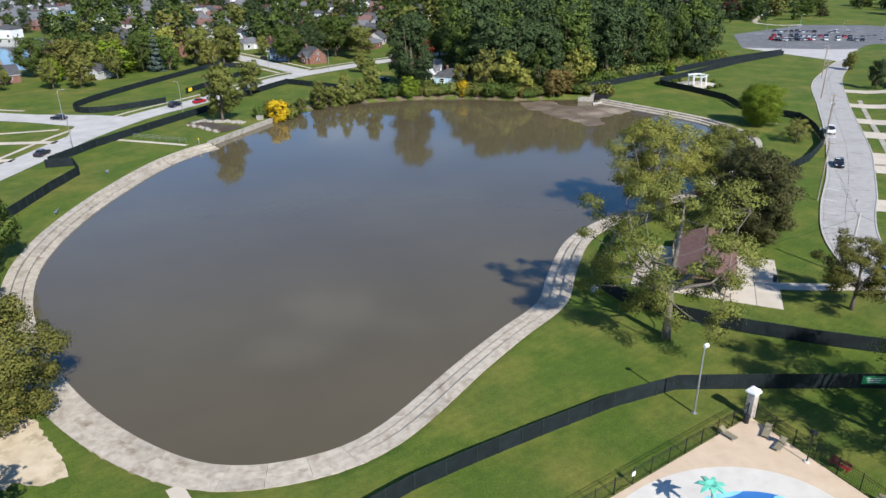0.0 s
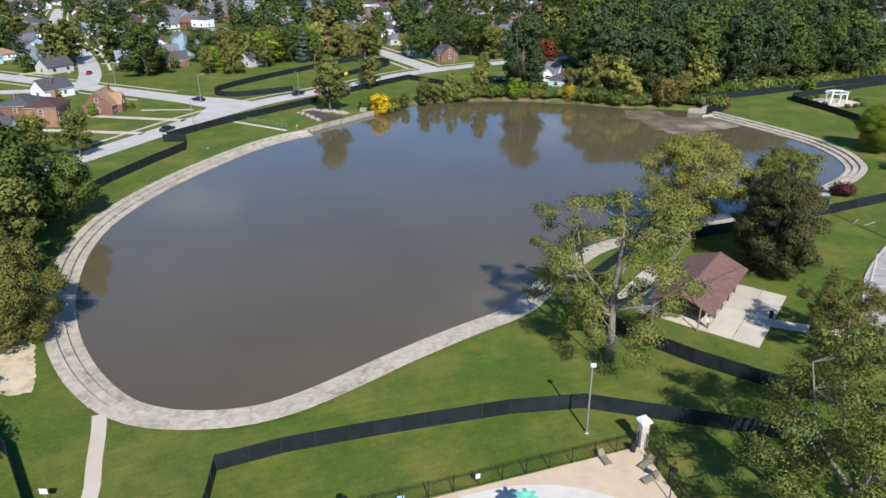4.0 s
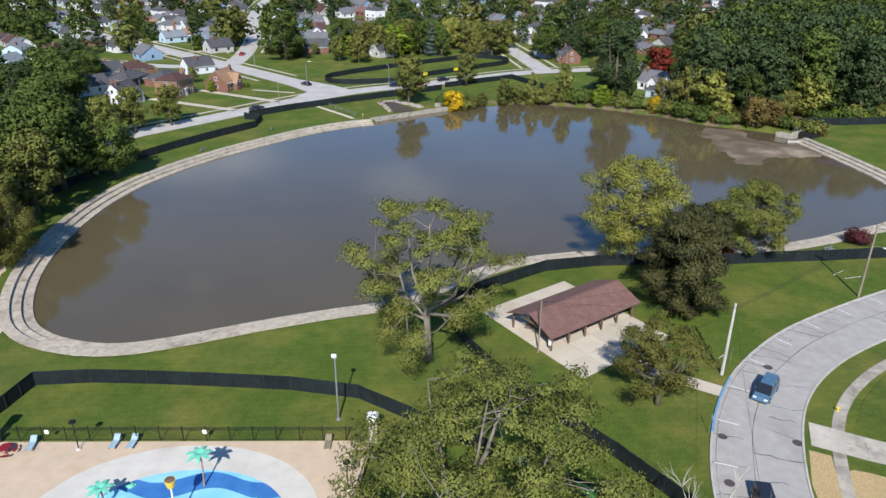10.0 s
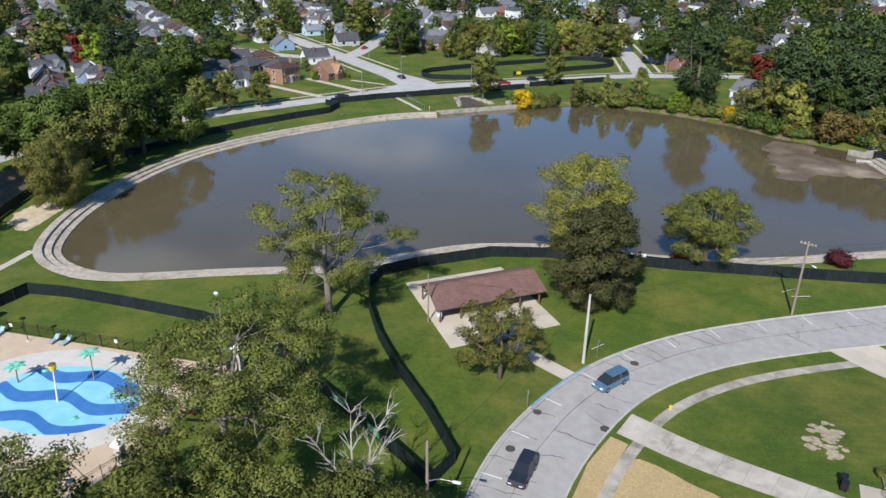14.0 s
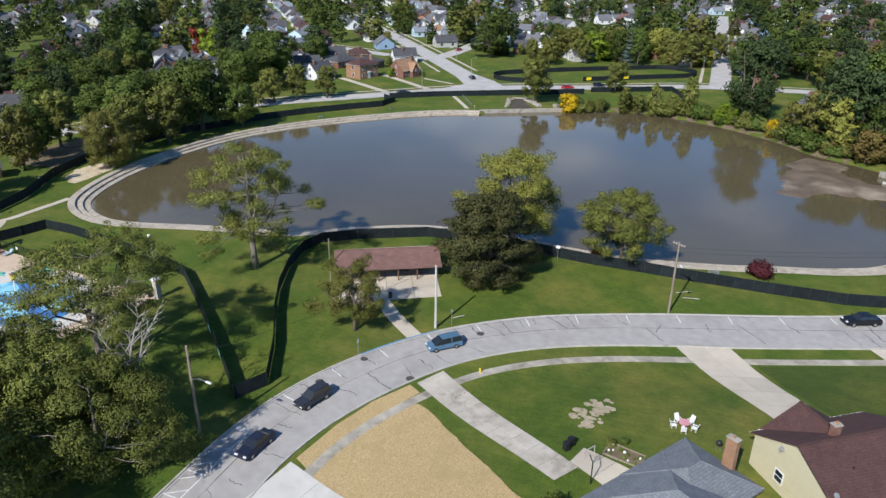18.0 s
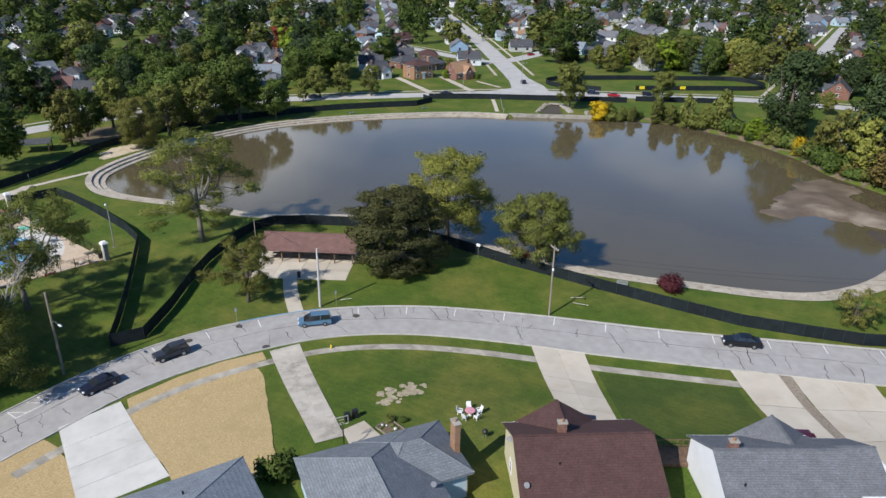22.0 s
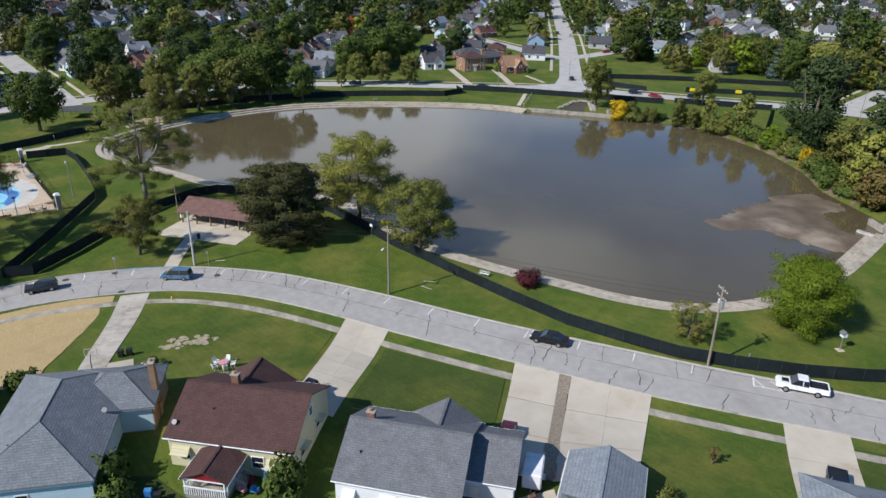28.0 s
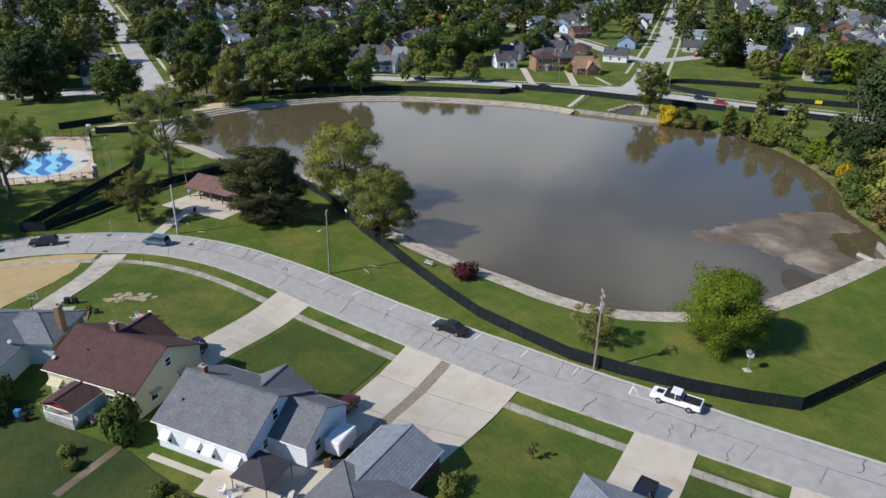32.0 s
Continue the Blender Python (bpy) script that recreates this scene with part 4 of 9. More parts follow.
tagged(patch("sand_patch", [(-53.5, 68.5), (-49.3, 67.2), (-45.8, 63.8), (-42.8, 60.2), (-41.8, 57.0), (-46, 56.2), (-51, 58.5), (-55, 63)], 0.035, M["sand"], 0.4, 0.22), "bare pale sand where the grass has worn away", "sand", kind="structure")

# Park paths and slabs
tagged(path_strip("path", [(-31.3, 54.8), (-29.5, 52), (-27, 47.5), (-24.6, 43.5), (-24, 41), (-20.5, 39.5)], 1.5, 0.03, M["walk"]), "narrow concrete path from the pond steps", "path", kind="structure")
tagged(patch("path_apron", [(-25, 42.5), (-22.4, 42.2), (-17.5, 40), (-15.5, 36.6), (-20.5, 36.5)], 0.035, M["walk"]), "concrete apron by the path", "path", kind="structure")
tagged(path_strip("path", [(-58.3, 181.2), (-67, 185), (-78, 189.6)], 1.4, 0.03, M["walk"]), "narrow concrete path to the far street", "path", kind="structure")
tagged(path_strip("path", [(45.9, 86.9), (52, 85.8), (58.6, 85.2)], 2.3, 0.03, M["walk"]), "concrete path from the picnic slab to the road", "path", kind="structure")
slab = empty("picnic_slab", "pale concrete slab under and round the picnic shelter", "slab", kind="structure")
sA, sB, sC, sD = np.array([24.9, 89.8]), np.array([32.4, 104.9]), np.array([50.3, 95.4]), np.array([42.9, 80.1])
for i in range(6):
    for j in range(4):
        def sq(u, w):
            return (sA * (1 - u) + sD * u) * (1 - w) + (sB * (1 - u) + sC * u) * w
        u0, u1, w0, w1 = i / 6 + 0.002, (i + 1) / 6 - 0.002, j / 4 + 0.002, (j + 1) / 4 - 0.002
        bm = prism([tuple(sq(u0, w0)), tuple(sq(u1, w0)), tuple(sq(u1, w1)), tuple(sq(u0, w1))], -0.05, 0.06)
        bmesh.ops.recalc_face_normals(bm, faces=bm.faces[:])
        part("slab", bm, M["walk"], slab)

# Streets beyond the pond
DRIVES = (((-96.5, 172.5), (-133, 172.0), 2.8), ((-93, 189.0), (-131, 191.0), 2.8), ((-98, 203.5), (-114, 200.5), 1.5))
STREETS = {
    "shore": ([(-46, -40), (-66, 8), (-81, 34), (-94, 62), (-103.5, 100), (-101, 132), (-96.5, 155), (-92.5, 175), (-88.3, 195), (-80.0, 218), (-68.3, 237), (-56, 258), (-43.5, 281), (-25, 300), (-5, 317), (22, 336), (60, 372)], 8.5),
    "north": ([(-84, 209.5), (-118, 222), (-170, 240), (-235, 262), (-292, 280), (-425, 322), (-800, 440)], 9.5),
    "side": ([(-157, 234), (-175, 264), (-213, 314), (-273, 382), (-350, 480), (-420, 580)], 8.5),
    "branch": ([(-157, 232), (-178, 223), (-203, 216.5), (-233, 207), (-268, 190), (-330, 150), (-440, 90)], 8.0),
    "second": ([(-36, 290), (-62, 328), (-93, 372), (-140, 440), (-230, 570)], 8.5),
    "west": ([(-73, 32.5), (-99.5, 19.4), (-145, -4.5), (-190, -28), (-358, -116.5), (-600, -245)], 9.0),
}
for nm, (pts, w) in STREETS.items():
    z = {"shore": 0.05, "north": 0.054, "side": 0.058, "branch": 0.06, "second": 0.054, "west": 0.054}[nm]
    tagged(path_strip("street", pts, w, z, M["farroad"], step=4), "pale concrete residential street", "street", kind="structure")
    if nm in ("shore", "second", "north", "west", "side", "branch"):
        c = curve(pts, 4)
        nn3 = normals2(c)
        sel = c[2:-2]
        n3 = nn3[2:-2]
        for side in ((1,) if nm == "shore" else (1, -1)):
            k0 = 0
            if nm in ("north", "side", "branch"):
                k0 = 8
            a, b = sel + side * n3 * (w / 2 + 3.0), sel + side * n3 * (w / 2 + 4.3)
            tagged(strip("sidewalk", a[k0:], b[k0:], 0.04, M["walk"]), "pale concrete sidewalk by the street", "sidewalk", kind="structure")
tagged(patch("street", [(-84, 205), (-79, 216), (-95, 222), (-112, 225), (-118, 218), (-95, 207), (-92, 192), (-86, 196)], 0.062, M["farroad"]), "pale concrete street corner", "street", kind="structure")
for q0, q1, wd in DRIVES:
    tagged(path_strip("driveway", [q0, ((q0[0] + q1[0]) / 2, (q0[1] + q1[1]) / 2), q1], wd, 0.05, M["walk"], step=5), "pale concrete driveway between the brick houses", "driveway", kind="structure")
tagged(patch("parking_lot", [(168, 331), (191, 384), (250, 414), (330, 380), (255, 318), (232, 318), (205, 318)], 0.05, varied("asphalt", (0.11, 0.11, 0.115), (0.17, 0.17, 0.17), 0.4, (0.22, 0.22, 0.22), 0.1)), "grey asphalt parking lot beyond the lawns", "parking lot", kind="structure")
tagged(patch("street", [(186, 284), (168, 331), (205, 318), (232, 318), (250, 330), (242, 322)], 0.054, M["farroad"]), "pale road mouth at the parking lot", "street", kind="structure")
tagged(path_strip("path", [(250, 415), (235, 440), (262, 480), (300, 520)], 3.0, 0.04, M["walk"]), "pale path across the far lawn", "path", kind="structure")
bm = bmesh.new()
lk = curve([(-150, 322), (-172, 322), (-188, 350), (-212, 395), (-225, 430), (-195, 440), (-178, 400), (-160, 355)], 6, True)[:-1]
f = bm.faces.new([bm.verts.new((x, y, 0.06)) for x, y in lk])
bmesh.ops.triangulate(bm, faces=[f])
bmesh.ops.recalc_face_normals(bm, faces=bm.faces[:])
if bm.faces[:][0].normal.z < 0:
    bmesh.ops.reverse_faces(bm, faces=bm.faces[:])
tagged(new("water", mesh_of("water", bm, M["water"])), "small far pond between the houses", "water", kind="structure")


# ---- trees ----
def leafcloud(name, blobs, n, size, seed, material, droop=0.0):
    """A crown of n small bent leaf clumps over the shells of many ellipsoids (x, y, z, rx, ry, rz)."""
    n, size = int(n * 2), size * 0.86
    r = np.random.RandomState(seed)
    B = np.array(blobs, float)
    w = (B[:, 3] * B[:, 4] * B[:, 5]) ** (2 / 3)
    k = r.choice(len(B), n, p=w / w.sum())
    d = r.normal(size=(n, 3))
    d /= np.linalg.norm(d, axis=1)[:, None]
    rad = np.clip(r.normal(0.80, 0.24, n), 0.1, 1.4)
    p = B[k, :3] + d * B[k, 3:] * rad[:, None]
    nn = d + 0.48 * r.normal(size=(n, 3))
    nn[:, 2] += 0.35
    nn /= np.linalg.norm(nn, axis=1)[:, None]
    t = r.normal(size=(n, 3))
    u = np.cross(nn, t)
    u /= np.linalg.norm(u, axis=1)[:, None]
    v = np.cross(nn, u)
    s = size * (0.55 + 0.9 * r.rand(n))[:, None]
    dip = nn * s * (0.25 + 0.3 * r.rand(n) + 0.25 * droop)[:, None]
    tris = np.stack([p + u * s * 1.15 - dip, p - u * s * 0.55 + v * s * 0.8, p - u * s * 0.55 - v * s * 0.8], 1)
    me = bpy.data.meshes.new(name)
    me.from_pydata(tris.reshape(-1, 3).tolist(), [], np.arange(3 * n).reshape(-1, 3).tolist())
    me.materials.append(material)
    mid = B[:, :3].mean(0)
    out = (p - mid) / (np.abs(B[:, :3] - mid).max(0) + B[:, 3:].mean(0))
    nv = 0.7 * d + 0.75 * out + 0.32 * nn
    nv[:, 2] += 0.15
    nv /= np.linalg.norm(nv, axis=1)[:, None]
    me.polygons.foreach_set("use_smooth", np.ones(n, dtype=bool))
    me.normals_split_custom_set_from_vertices(np.repeat(nv, 3, 0).tolist())
    return me


def broadleaf(seed, H, R, base=0.25, nb=22, br=0.34, nl=3000, ls=0.3, leaf="leaf_mid", bark="bark", flat=0.85, spread=0.78, lean=0.0, lumpy=0.65):
    """Meshes of a trunk with limbs and of a crown, for a tree of height H and crown radius R."""
    r = random.Random(seed)
    bm = bmesh.new()
    r0 = 0.020 * H + 0.05
    bend = [r.uniform(-0.02, 0.02) * H for _ in range(4)]
    axis = [(0, 0, -0.4), (bend[0] * 0.3, bend[1] * 0.3, H * 0.15), (bend[0], bend[1], H * 0.4), (bend[2] + lean, bend[3], H * 0.68), (bend[2] * 1.3 + lean * 1.5, bend[3], H * 0.88)]
    tube(bm, axis, [r0 * 1.35, r0, r0 * 0.75, r0 * 0.42, r0 * 0.12], 8)

    def on_axis(h):
        zs = [a[2] for a in axis]
        return Vector((np.interp(h, zs, [a[0] for a in axis]), np.interp(h, zs, [a[1] for a in axis]), h))
    # main limbs fork from the trunk and sweep up and out
    limbs = []
    nl2 = 5 if nb < 40 else 7
    for i in range(nl2):
        a = i * 2.39996 + r.uniform(-0.5, 0.5)
        s = on_axis(H * r.uniform(max(0.12, base * 0.7), 0.30 + base * 0.35))
        e = Vector((math.cos(a) * R * r.uniform(0.5, 0.72), math.sin(a) * R * r.uniform(0.5, 0.72), H * r.uniform(0.55, 0.86)))
        m1 = s.lerp(e, 0.45) + Vector((math.cos(a) * R * 0.10 + r.uniform(-0.4, 0.4), math.sin(a) * R * 0.10 + r.uniform(-0.4, 0.4), -0.04 * H))
        tube(bm, [s, m1, e], [r0 * 0.55, r0 * 0.36, r0 * 0.12], 6, False)
        limbs += [s.lerp(m1, 0.6), m1, m1.lerp(e, 0.33), m1.lerp(e, 0.66), e]
    limbs += [on_axis(H * q) for q in (0.45, 0.55, 0.65, 0.75, 0.85)]
    blobs = []
    for i in range(nb):
        t = base + (0.97 - base) * ((i + r.random()) / nb)
        mid, half = base + (1 - base) * 0.42, (1 - base) * 0.62
        prof = math.sqrt(max(0.06, 1 - ((t - mid) / half) ** 2))
        a = i * 2.39996 + r.uniform(-0.5, 0.5)
        lump = lumpy * noise.noise(Vector((math.cos(a) * 1.3 + seed, math.sin(a) * 1.3, t * 2.6)))
        if lump < -0.42:
            continue
        dist = R * prof * r.uniform(0.35, 1.0) * spread * (1 + 0.45 * lump)
        b = br * R * r.uniform(0.6, 1.35) * (0.65 + 0.35 * prof)
        c = on_axis(min(H * 0.88, H * t)) + Vector((math.cos(a) * dist, math.sin(a) * dist, 0))
        c.z = min(H * t, H - b * flat)
        blobs.append((c.x, c.y, c.z, b, b * r.uniform(0.8, 1.2), b * flat))
        s = min(limbs, key=lambda q: (q - c).length + max(0, q.z - c.z) * 1.5)
        m1 = s.lerp(c, 0.5) + Vector((r.uniform(-0.3, 0.3), r.uniform(-0.3, 0.3), -0.04 * dist))
        rr = max(0.03, r0 * (0.30 - 0.18 * t))
        tube(bm, [s, m1, c], [rr, rr * 0.65, rr * 0.22], 5, False)
        for _ in range(2):
            e = c + Vector((r.uniform(-b, b), r.uniform(-b, b), r.uniform(-0.3, 0.8) * b)) * 0.85
            tube(bm, [m1.lerp(c, 0.5), e], [rr * 0.42, rr * 0.1], 4, False)
            blobs.append((e.x, e.y, e.z, b * 0.6, b * 0.6, b * 0.5 * flat))
    return mesh_of("trunk", bm, M[bark], True), leafcloud("crown", blobs, nl, ls, seed, M[leaf])


def conifer(seed, H, R, nl, ls, leaf="needle", base=0.05, power=0.85, lobes=1.0):
    r = random.Random(seed)
    bm = bmesh.new()
    tube(bm, [(0, 0, -0.3), (0, 0, H * 0.5), (0, 0, H * 0.97)], [0.02 * H, 0.012 * H, 0.02], 7)
    blobs = []
    lev = 11
    for j in range(lev):
        t = base + (0.98 - base) * j / (lev - 1)
        rad = R * ((1 - t) ** power if power > 0 else math.sqrt(max(0.02, 1 - t ** 2.4)) * min(1, 0.72 + 1.1 * t)) * r.uniform(0.85, 1.1) + 0.15
        k = max(3, int(8 * (1 - t) + 2))
        for i in range(k):
            a = 2 * math.pi * (i + r.uniform(-0.3, 0.3)) / k + j
            dd = rad * r.uniform(0.5, 0.78)
            b = max(0.35, rad * 0.42 * lobes)
            z = H * t - dd * 0.12 + r.uniform(-0.3, 0.3)
            blobs.append((math.cos(a) * dd, math.sin(a) * dd, z, b, b, max(0.3, b * 0.5)))
            if t < 0.8:
                tube(bm, [(0, 0, z + 0.3), (math.cos(a) * dd, math.sin(a) * dd, z)], [0.05, 0.015], 4, False)
    return mesh_of("trunk", bm, M["bark"], True), leafcloud("crown", blobs, nl, ls, seed, M[leaf], droop=0.6)


def shrub(seed, H, R, nl, ls, leaf):
    r = random.Random(seed)
    bm = bmesh.new()
    blobs = []
    for i in range(9):
        a, dd = i * 2.4, R * r.uniform(0.15, 0.6)
        b = R * r.uniform(0.42, 0.6)
        z = H * r.uniform(0.28, 0.62)
        bz = min(b * 0.9, H - z, z + 0.05)
        blobs.append((math.cos(a) * dd, math.sin(a) * dd, z, b, b, max(0.25, bz)))
        tube(bm, [(0, 0, -0.1), (math.cos(a) * dd, math.sin(a) * dd, z)], [0.05, 0.02], 5, False)
    return mesh_of("stems", bm, M["bark"], True), leafcloud("crown", blobs, nl, ls, seed, M[leaf])


def grown(name, label, category, meshes, at, group=""):
    t = empty(name, label, category, group, at=at)
    part(meshes[0].name.split(".")[0], meshes[0], None, t)
    part("crown", meshes[1], None, t)
    return t


def at_ground(x, y, rz=0.0, s=1.0, sz=None):
    return Matrix.Translation((x, y, gz1(x, y))) @ Matrix.Rotation(rz, 4, 'Z') @ Matrix.Diagonal((s, s, sz or s, 1))


# Trees that stand close
grown("tree", "tall sparse cottonwood with pale limbs and olive leaves", "tree", broadleaf(21, 21.2, 11.4, 0.22, 74, 0.14, 27000, 0.12, "leaf_olive", "grey_bark", 0.6, 0.95, 0, 1.0), at_ground(24.2, 75, 0.6))
grown("tree", "small turning tree by the path, some branches bare", "tree", broadleaf(22, 10.2, 5.6, 0.26, 40, 0.20, 13000, 0.11, "leaf_autumn", "bark", 0.65, 0.9), at_ground(51.9, 79.1, 1.0))
grown("tree", "broad dense dark green pine beside the picnic shelter", "tree", broadleaf(23, 15.2, 7.6, 0.04, 110, 0.2, 40000, 0.15, "needle", "bark", 0.55, 0.84, 0, 0.3), at_ground(50.0, 104.6) @ Matrix.Diagonal((0.9, 1.28, 1, 1)))
grown("tree", "tree with yellowing lime leaves at the pond edge", "tree", broadleaf(24, 17.2, 9.6, 0.14, 64, 0.21, 30000, 0.14, "leaf_lime", "bark", 0.75, 0.9), at_ground(39.6, 118.9, 2.0))
grown("tree", "rounded olive-leaved tree at the pond edge", "tree", broadleaf(25, 13.3, 7.4, 0.2, 54, 0.22, 26000, 0.13, "leaf_olive", "bark", 0.7, 0.88), at_ground(57.2, 128.6, 0.3))
grown("tree", "dense round maple with bright green leaves on the lawn", "tree", broadleaf(26, 11.0, 6.5, 0.14, 90, 0.27, 52000, 0.112, "leaf_bright", "bark", 0.8, 0.78, 0, 0.1), at_ground(93.7, 180.6, 0.9))
grown("tree", "small thin tree with rusty autumn leaves by the fence", "tree", broadleaf(27, 5.9, 3.8, 0.12, 34, 0.2, 4000, 0.10, "leaf_autumn", "bark", 0.6, 0.95), at_ground(94.0, 162.3))
grown("tree", "huge spreading tree with tall trunk and umbrella-like crown", "tree", broadleaf(28, 18.8, 10.4, 0.40, 84, 0.15, 27000, 0.122, "leaf_shade", "grey_bark", 0.5, 0.95, 1.7, 0.85), at_ground(41.9, 47.6, 0.47))
grown("tree", "spreading tree with olive leaves beside the splash pad", "tree", broadleaf(34, 13.0, 8.0, 0.2, 60, 0.2, 24000, 0.135, "leaf_shade", "bark", 0.6, 0.9, 0, 0.9), at_ground(51.0, 37.5, 0.7))
grown("tree", "large tree with thick trunk by the street lamp", "tree", broadleaf(29, 12.6, 8.2, 0.16, 72, 0.2, 30000, 0.13, "leaf_shade", "grey_bark", 0.6, 0.93, 0, 1.0), at_ground(64.2, 43.6, 1.9))
dr = random.Random(4)
snag = empty("dead_tree", "bare grey dead tree standing among leafy crowns", "tree", at=at_ground(60.5, 47.8))
for a0, tip in ((0.3, 7.2), (1.5, 6.6), (2.4, 5.6), (3.6, 4.8)):
    dead = bmesh.new()
    p = Vector((0, 0, 8.0))
    d = Vector((math.cos(a0) * 0.55, math.sin(a0) * 0.55, 1.0))
    main = [p]
    for k in range(5):
        p = p + d * (tip / 5) + Vector((dr.uniform(-0.35, 0.35), dr.uniform(-0.35, 0.35), 0))
        main.append(p)
    tube(dead, main, [0.17, 0.14, 0.11, 0.08, 0.055, 0.02], 6)
    for q in main[1:]:
        for _ in range(4):
            a1 = a0 + dr.uniform(-1.5, 1.5)
            e = q + Vector((math.cos(a1), math.sin(a1), dr.uniform(0.3, 1.1))) * dr.uniform(0.8, 1.7)
            tube(dead, [q, q.lerp(e, 0.5) + Vector((0, 0, 0.12)), e], [0.05, 0.035, 0.012], 4)
            for _ in range(2):
                f = e + Vector((dr.uniform(-0.6, 0.6), dr.uniform(-0.6, 0.6), dr.uniform(0.1, 0.6)))
                tube(dead, [q.lerp(e, 0.7), f], [0.022, 0.008], 3)
    part("limb", dead, M["pale_bark"], snag)
part("trunk", tubed([(0, 0, -0.3), (0.2, 0.1, 4.0), (0, 0, 8.3)], [0.34, 0.27, 0.18], 9), M["pale_bark"], snag)
shade_tree = broadleaf(35, 15.5, 8.4, 0.26, 50, 0.2, 15000, 0.15, "leaf_shade", "bark", 0.65, 0.9)
grown("tree", "full shade tree with dull olive leaves by the road", "tree", shade_tree, at_ground(57.0, 30.0, 0.4))
grown("tree", "full shade tree with dull olive leaves near the bend", "tree", shade_tree, at_ground(69.0, 30.5, 2.4, 0.95))
for sx, sy, sa, sc in ((46.0, 27.5, 4.1, 1.0), (58.0, 40.5, 3.0, 0.85)):
    grown("tree", "full shade tree with dull olive leaves south of the lawn", "tree", shade_tree, at_ground(sx, sy, sa, sc))
grown("tree", "round tree with yellowing leaves overhanging the pond steps", "tree", broadleaf(36, 14.0, 6.6, 0.1, 70, 0.22, 24000, 0.135, "leaf_autumn", "bark", 0.8, 0.86, 0, 0.4), at_ground(-50.6, 66.8, 0.5))
grown("bush", "rounded purple-red bush at the edge of the steps", "bush", shrub(30, 2.7, 2.7, 1500, 0.17, "leaf_red"), at_ground(73.6, 143.9))
grown("bush", "low red bush under the pond-edge tree", "bush", shrub(31, 2.2, 2.2, 800, 0.17, "leaf_scarlet"), at_ground(53.6, 127.2))
grown("tree", "young sapling with a few orange leaves on a front lawn", "tree", broadleaf(32, 2.2, 0.9, 0.3, 8, 0.35, 160, 0.11, "leaf_brown", "bark"), at_ground(119.5, 151.0))

# Trees in ranks: a few grown kinds, planted many times
KINDS = {
    "maple": [broadleaf(100 + i, 16, 7.2, 0.24, 30, 0.30, 5400, 0.33, "leaf_mid") for i in range(3)],
    "oak": [broadleaf(110 + i, 22, 7.4, 0.10, 30, 0.31, 3600, 0.42, "leaf_dark") for i in range(4)],
    "forest": [broadleaf(115 + i, 22, 7.4, 0.10, 30, 0.31, 3600, 0.42, "leaf_mid") for i in range(2)],
    "olive": [broadleaf(120 + i, 14, 5.5, 0.18, 26, 0.29, 3000, 0.30, "leaf_olive") for i in range(2)],
    "turning": [broadleaf(130 + i, 12, 5.5, 0.15, 24, 0.31, 2600, 0.31, "leaf_autumn") for i in range(2)],
    "lime": [broadleaf(140 + i, 11, 4.6, 0.14, 18, 0.36, 1500, 0.4, "leaf_lime") for i in range(2)],
    "bright": [broadleaf(145 + i, 8, 3.6, 0.08, 16, 0.38, 1300, 0.34, "leaf_bright") for i in range(2)],
    "brown": [broadleaf(150, 10, 4.6, 0.06, 20, 0.38, 1900, 0.36, "leaf_brown")],
    "gold": [broadleaf(155, 6.2, 3.2, 0.05, 16, 0.40, 1300, 0.28, "leaf_yellow")],
    "scarlet": [broadleaf(158, 11, 4.2, 0.1, 18, 0.36, 1300, 0.42, "leaf_scarlet")],
    "column": [broadleaf(160, 25.5, 8.2, 0.06, 46, 0.30, 9000, 0.36, "leaf_dark", "bark", 1.0)],
    "spire": [broadleaf(162 + i, 11, 2.6, 0.06, 18, 0.42, 1400, 0.33, "leaf_olive", "bark", 1.1) for i in range(2)],
    "spruce": [conifer(165, 17.5, 4.2, 2600, 0.42, "needle_blue", 0.04, 0.95)],
    "fir": [conifer(168 + i, 18, 5.0, 2600, 0.45, "needle", 0.04, 0.95) for i in range(2)],
    "shrub": [shrub(170 + i, 3.4, 2.6, 700, 0.3, "leaf_mid") for i in range(2)],
    "shrub_olive": [shrub(173, 3.2, 2.6, 700, 0.3, "leaf_olive")],
}
REF = {"maple": 16, "oak": 22, "forest": 22, "olive": 14, "turning": 12, "lime": 11, "bright": 8, "brown": 10, "gold": 6.2, "scarlet": 11, "column": 25.5, "spire": 11, "spruce": 17.5, "fir": 18, "shrub": 3.4, "shrub_olive": 3.2}
LABEL = {"maple": "full green maple with dense lobed crown", "oak": "tall dark green oak of the wood", "forest": "tall mid-green tree of the wood", "olive": "tree with olive-green leaves", "turning": "tree with leaves turning yellow and brown", "lime": "tree with yellowing lime leaves", "bright": "low bright green tree", "brown": "bushy tree with russet brown leaves", "gold": "small tree with golden yellow leaves", "scarlet": "tree with dark red autumn leaves", "column": "very tall dense dark green tree by the shore", "spire": "slender upright tree on the shore", "spruce": "blue-grey spruce with tiered branches", "fir": "dark green conical fir tree", "shrub": "green shrub", "shrub_olive": "olive-green shrub on the bank"}
PROTO = {}
plant_rnd = random.Random(77)


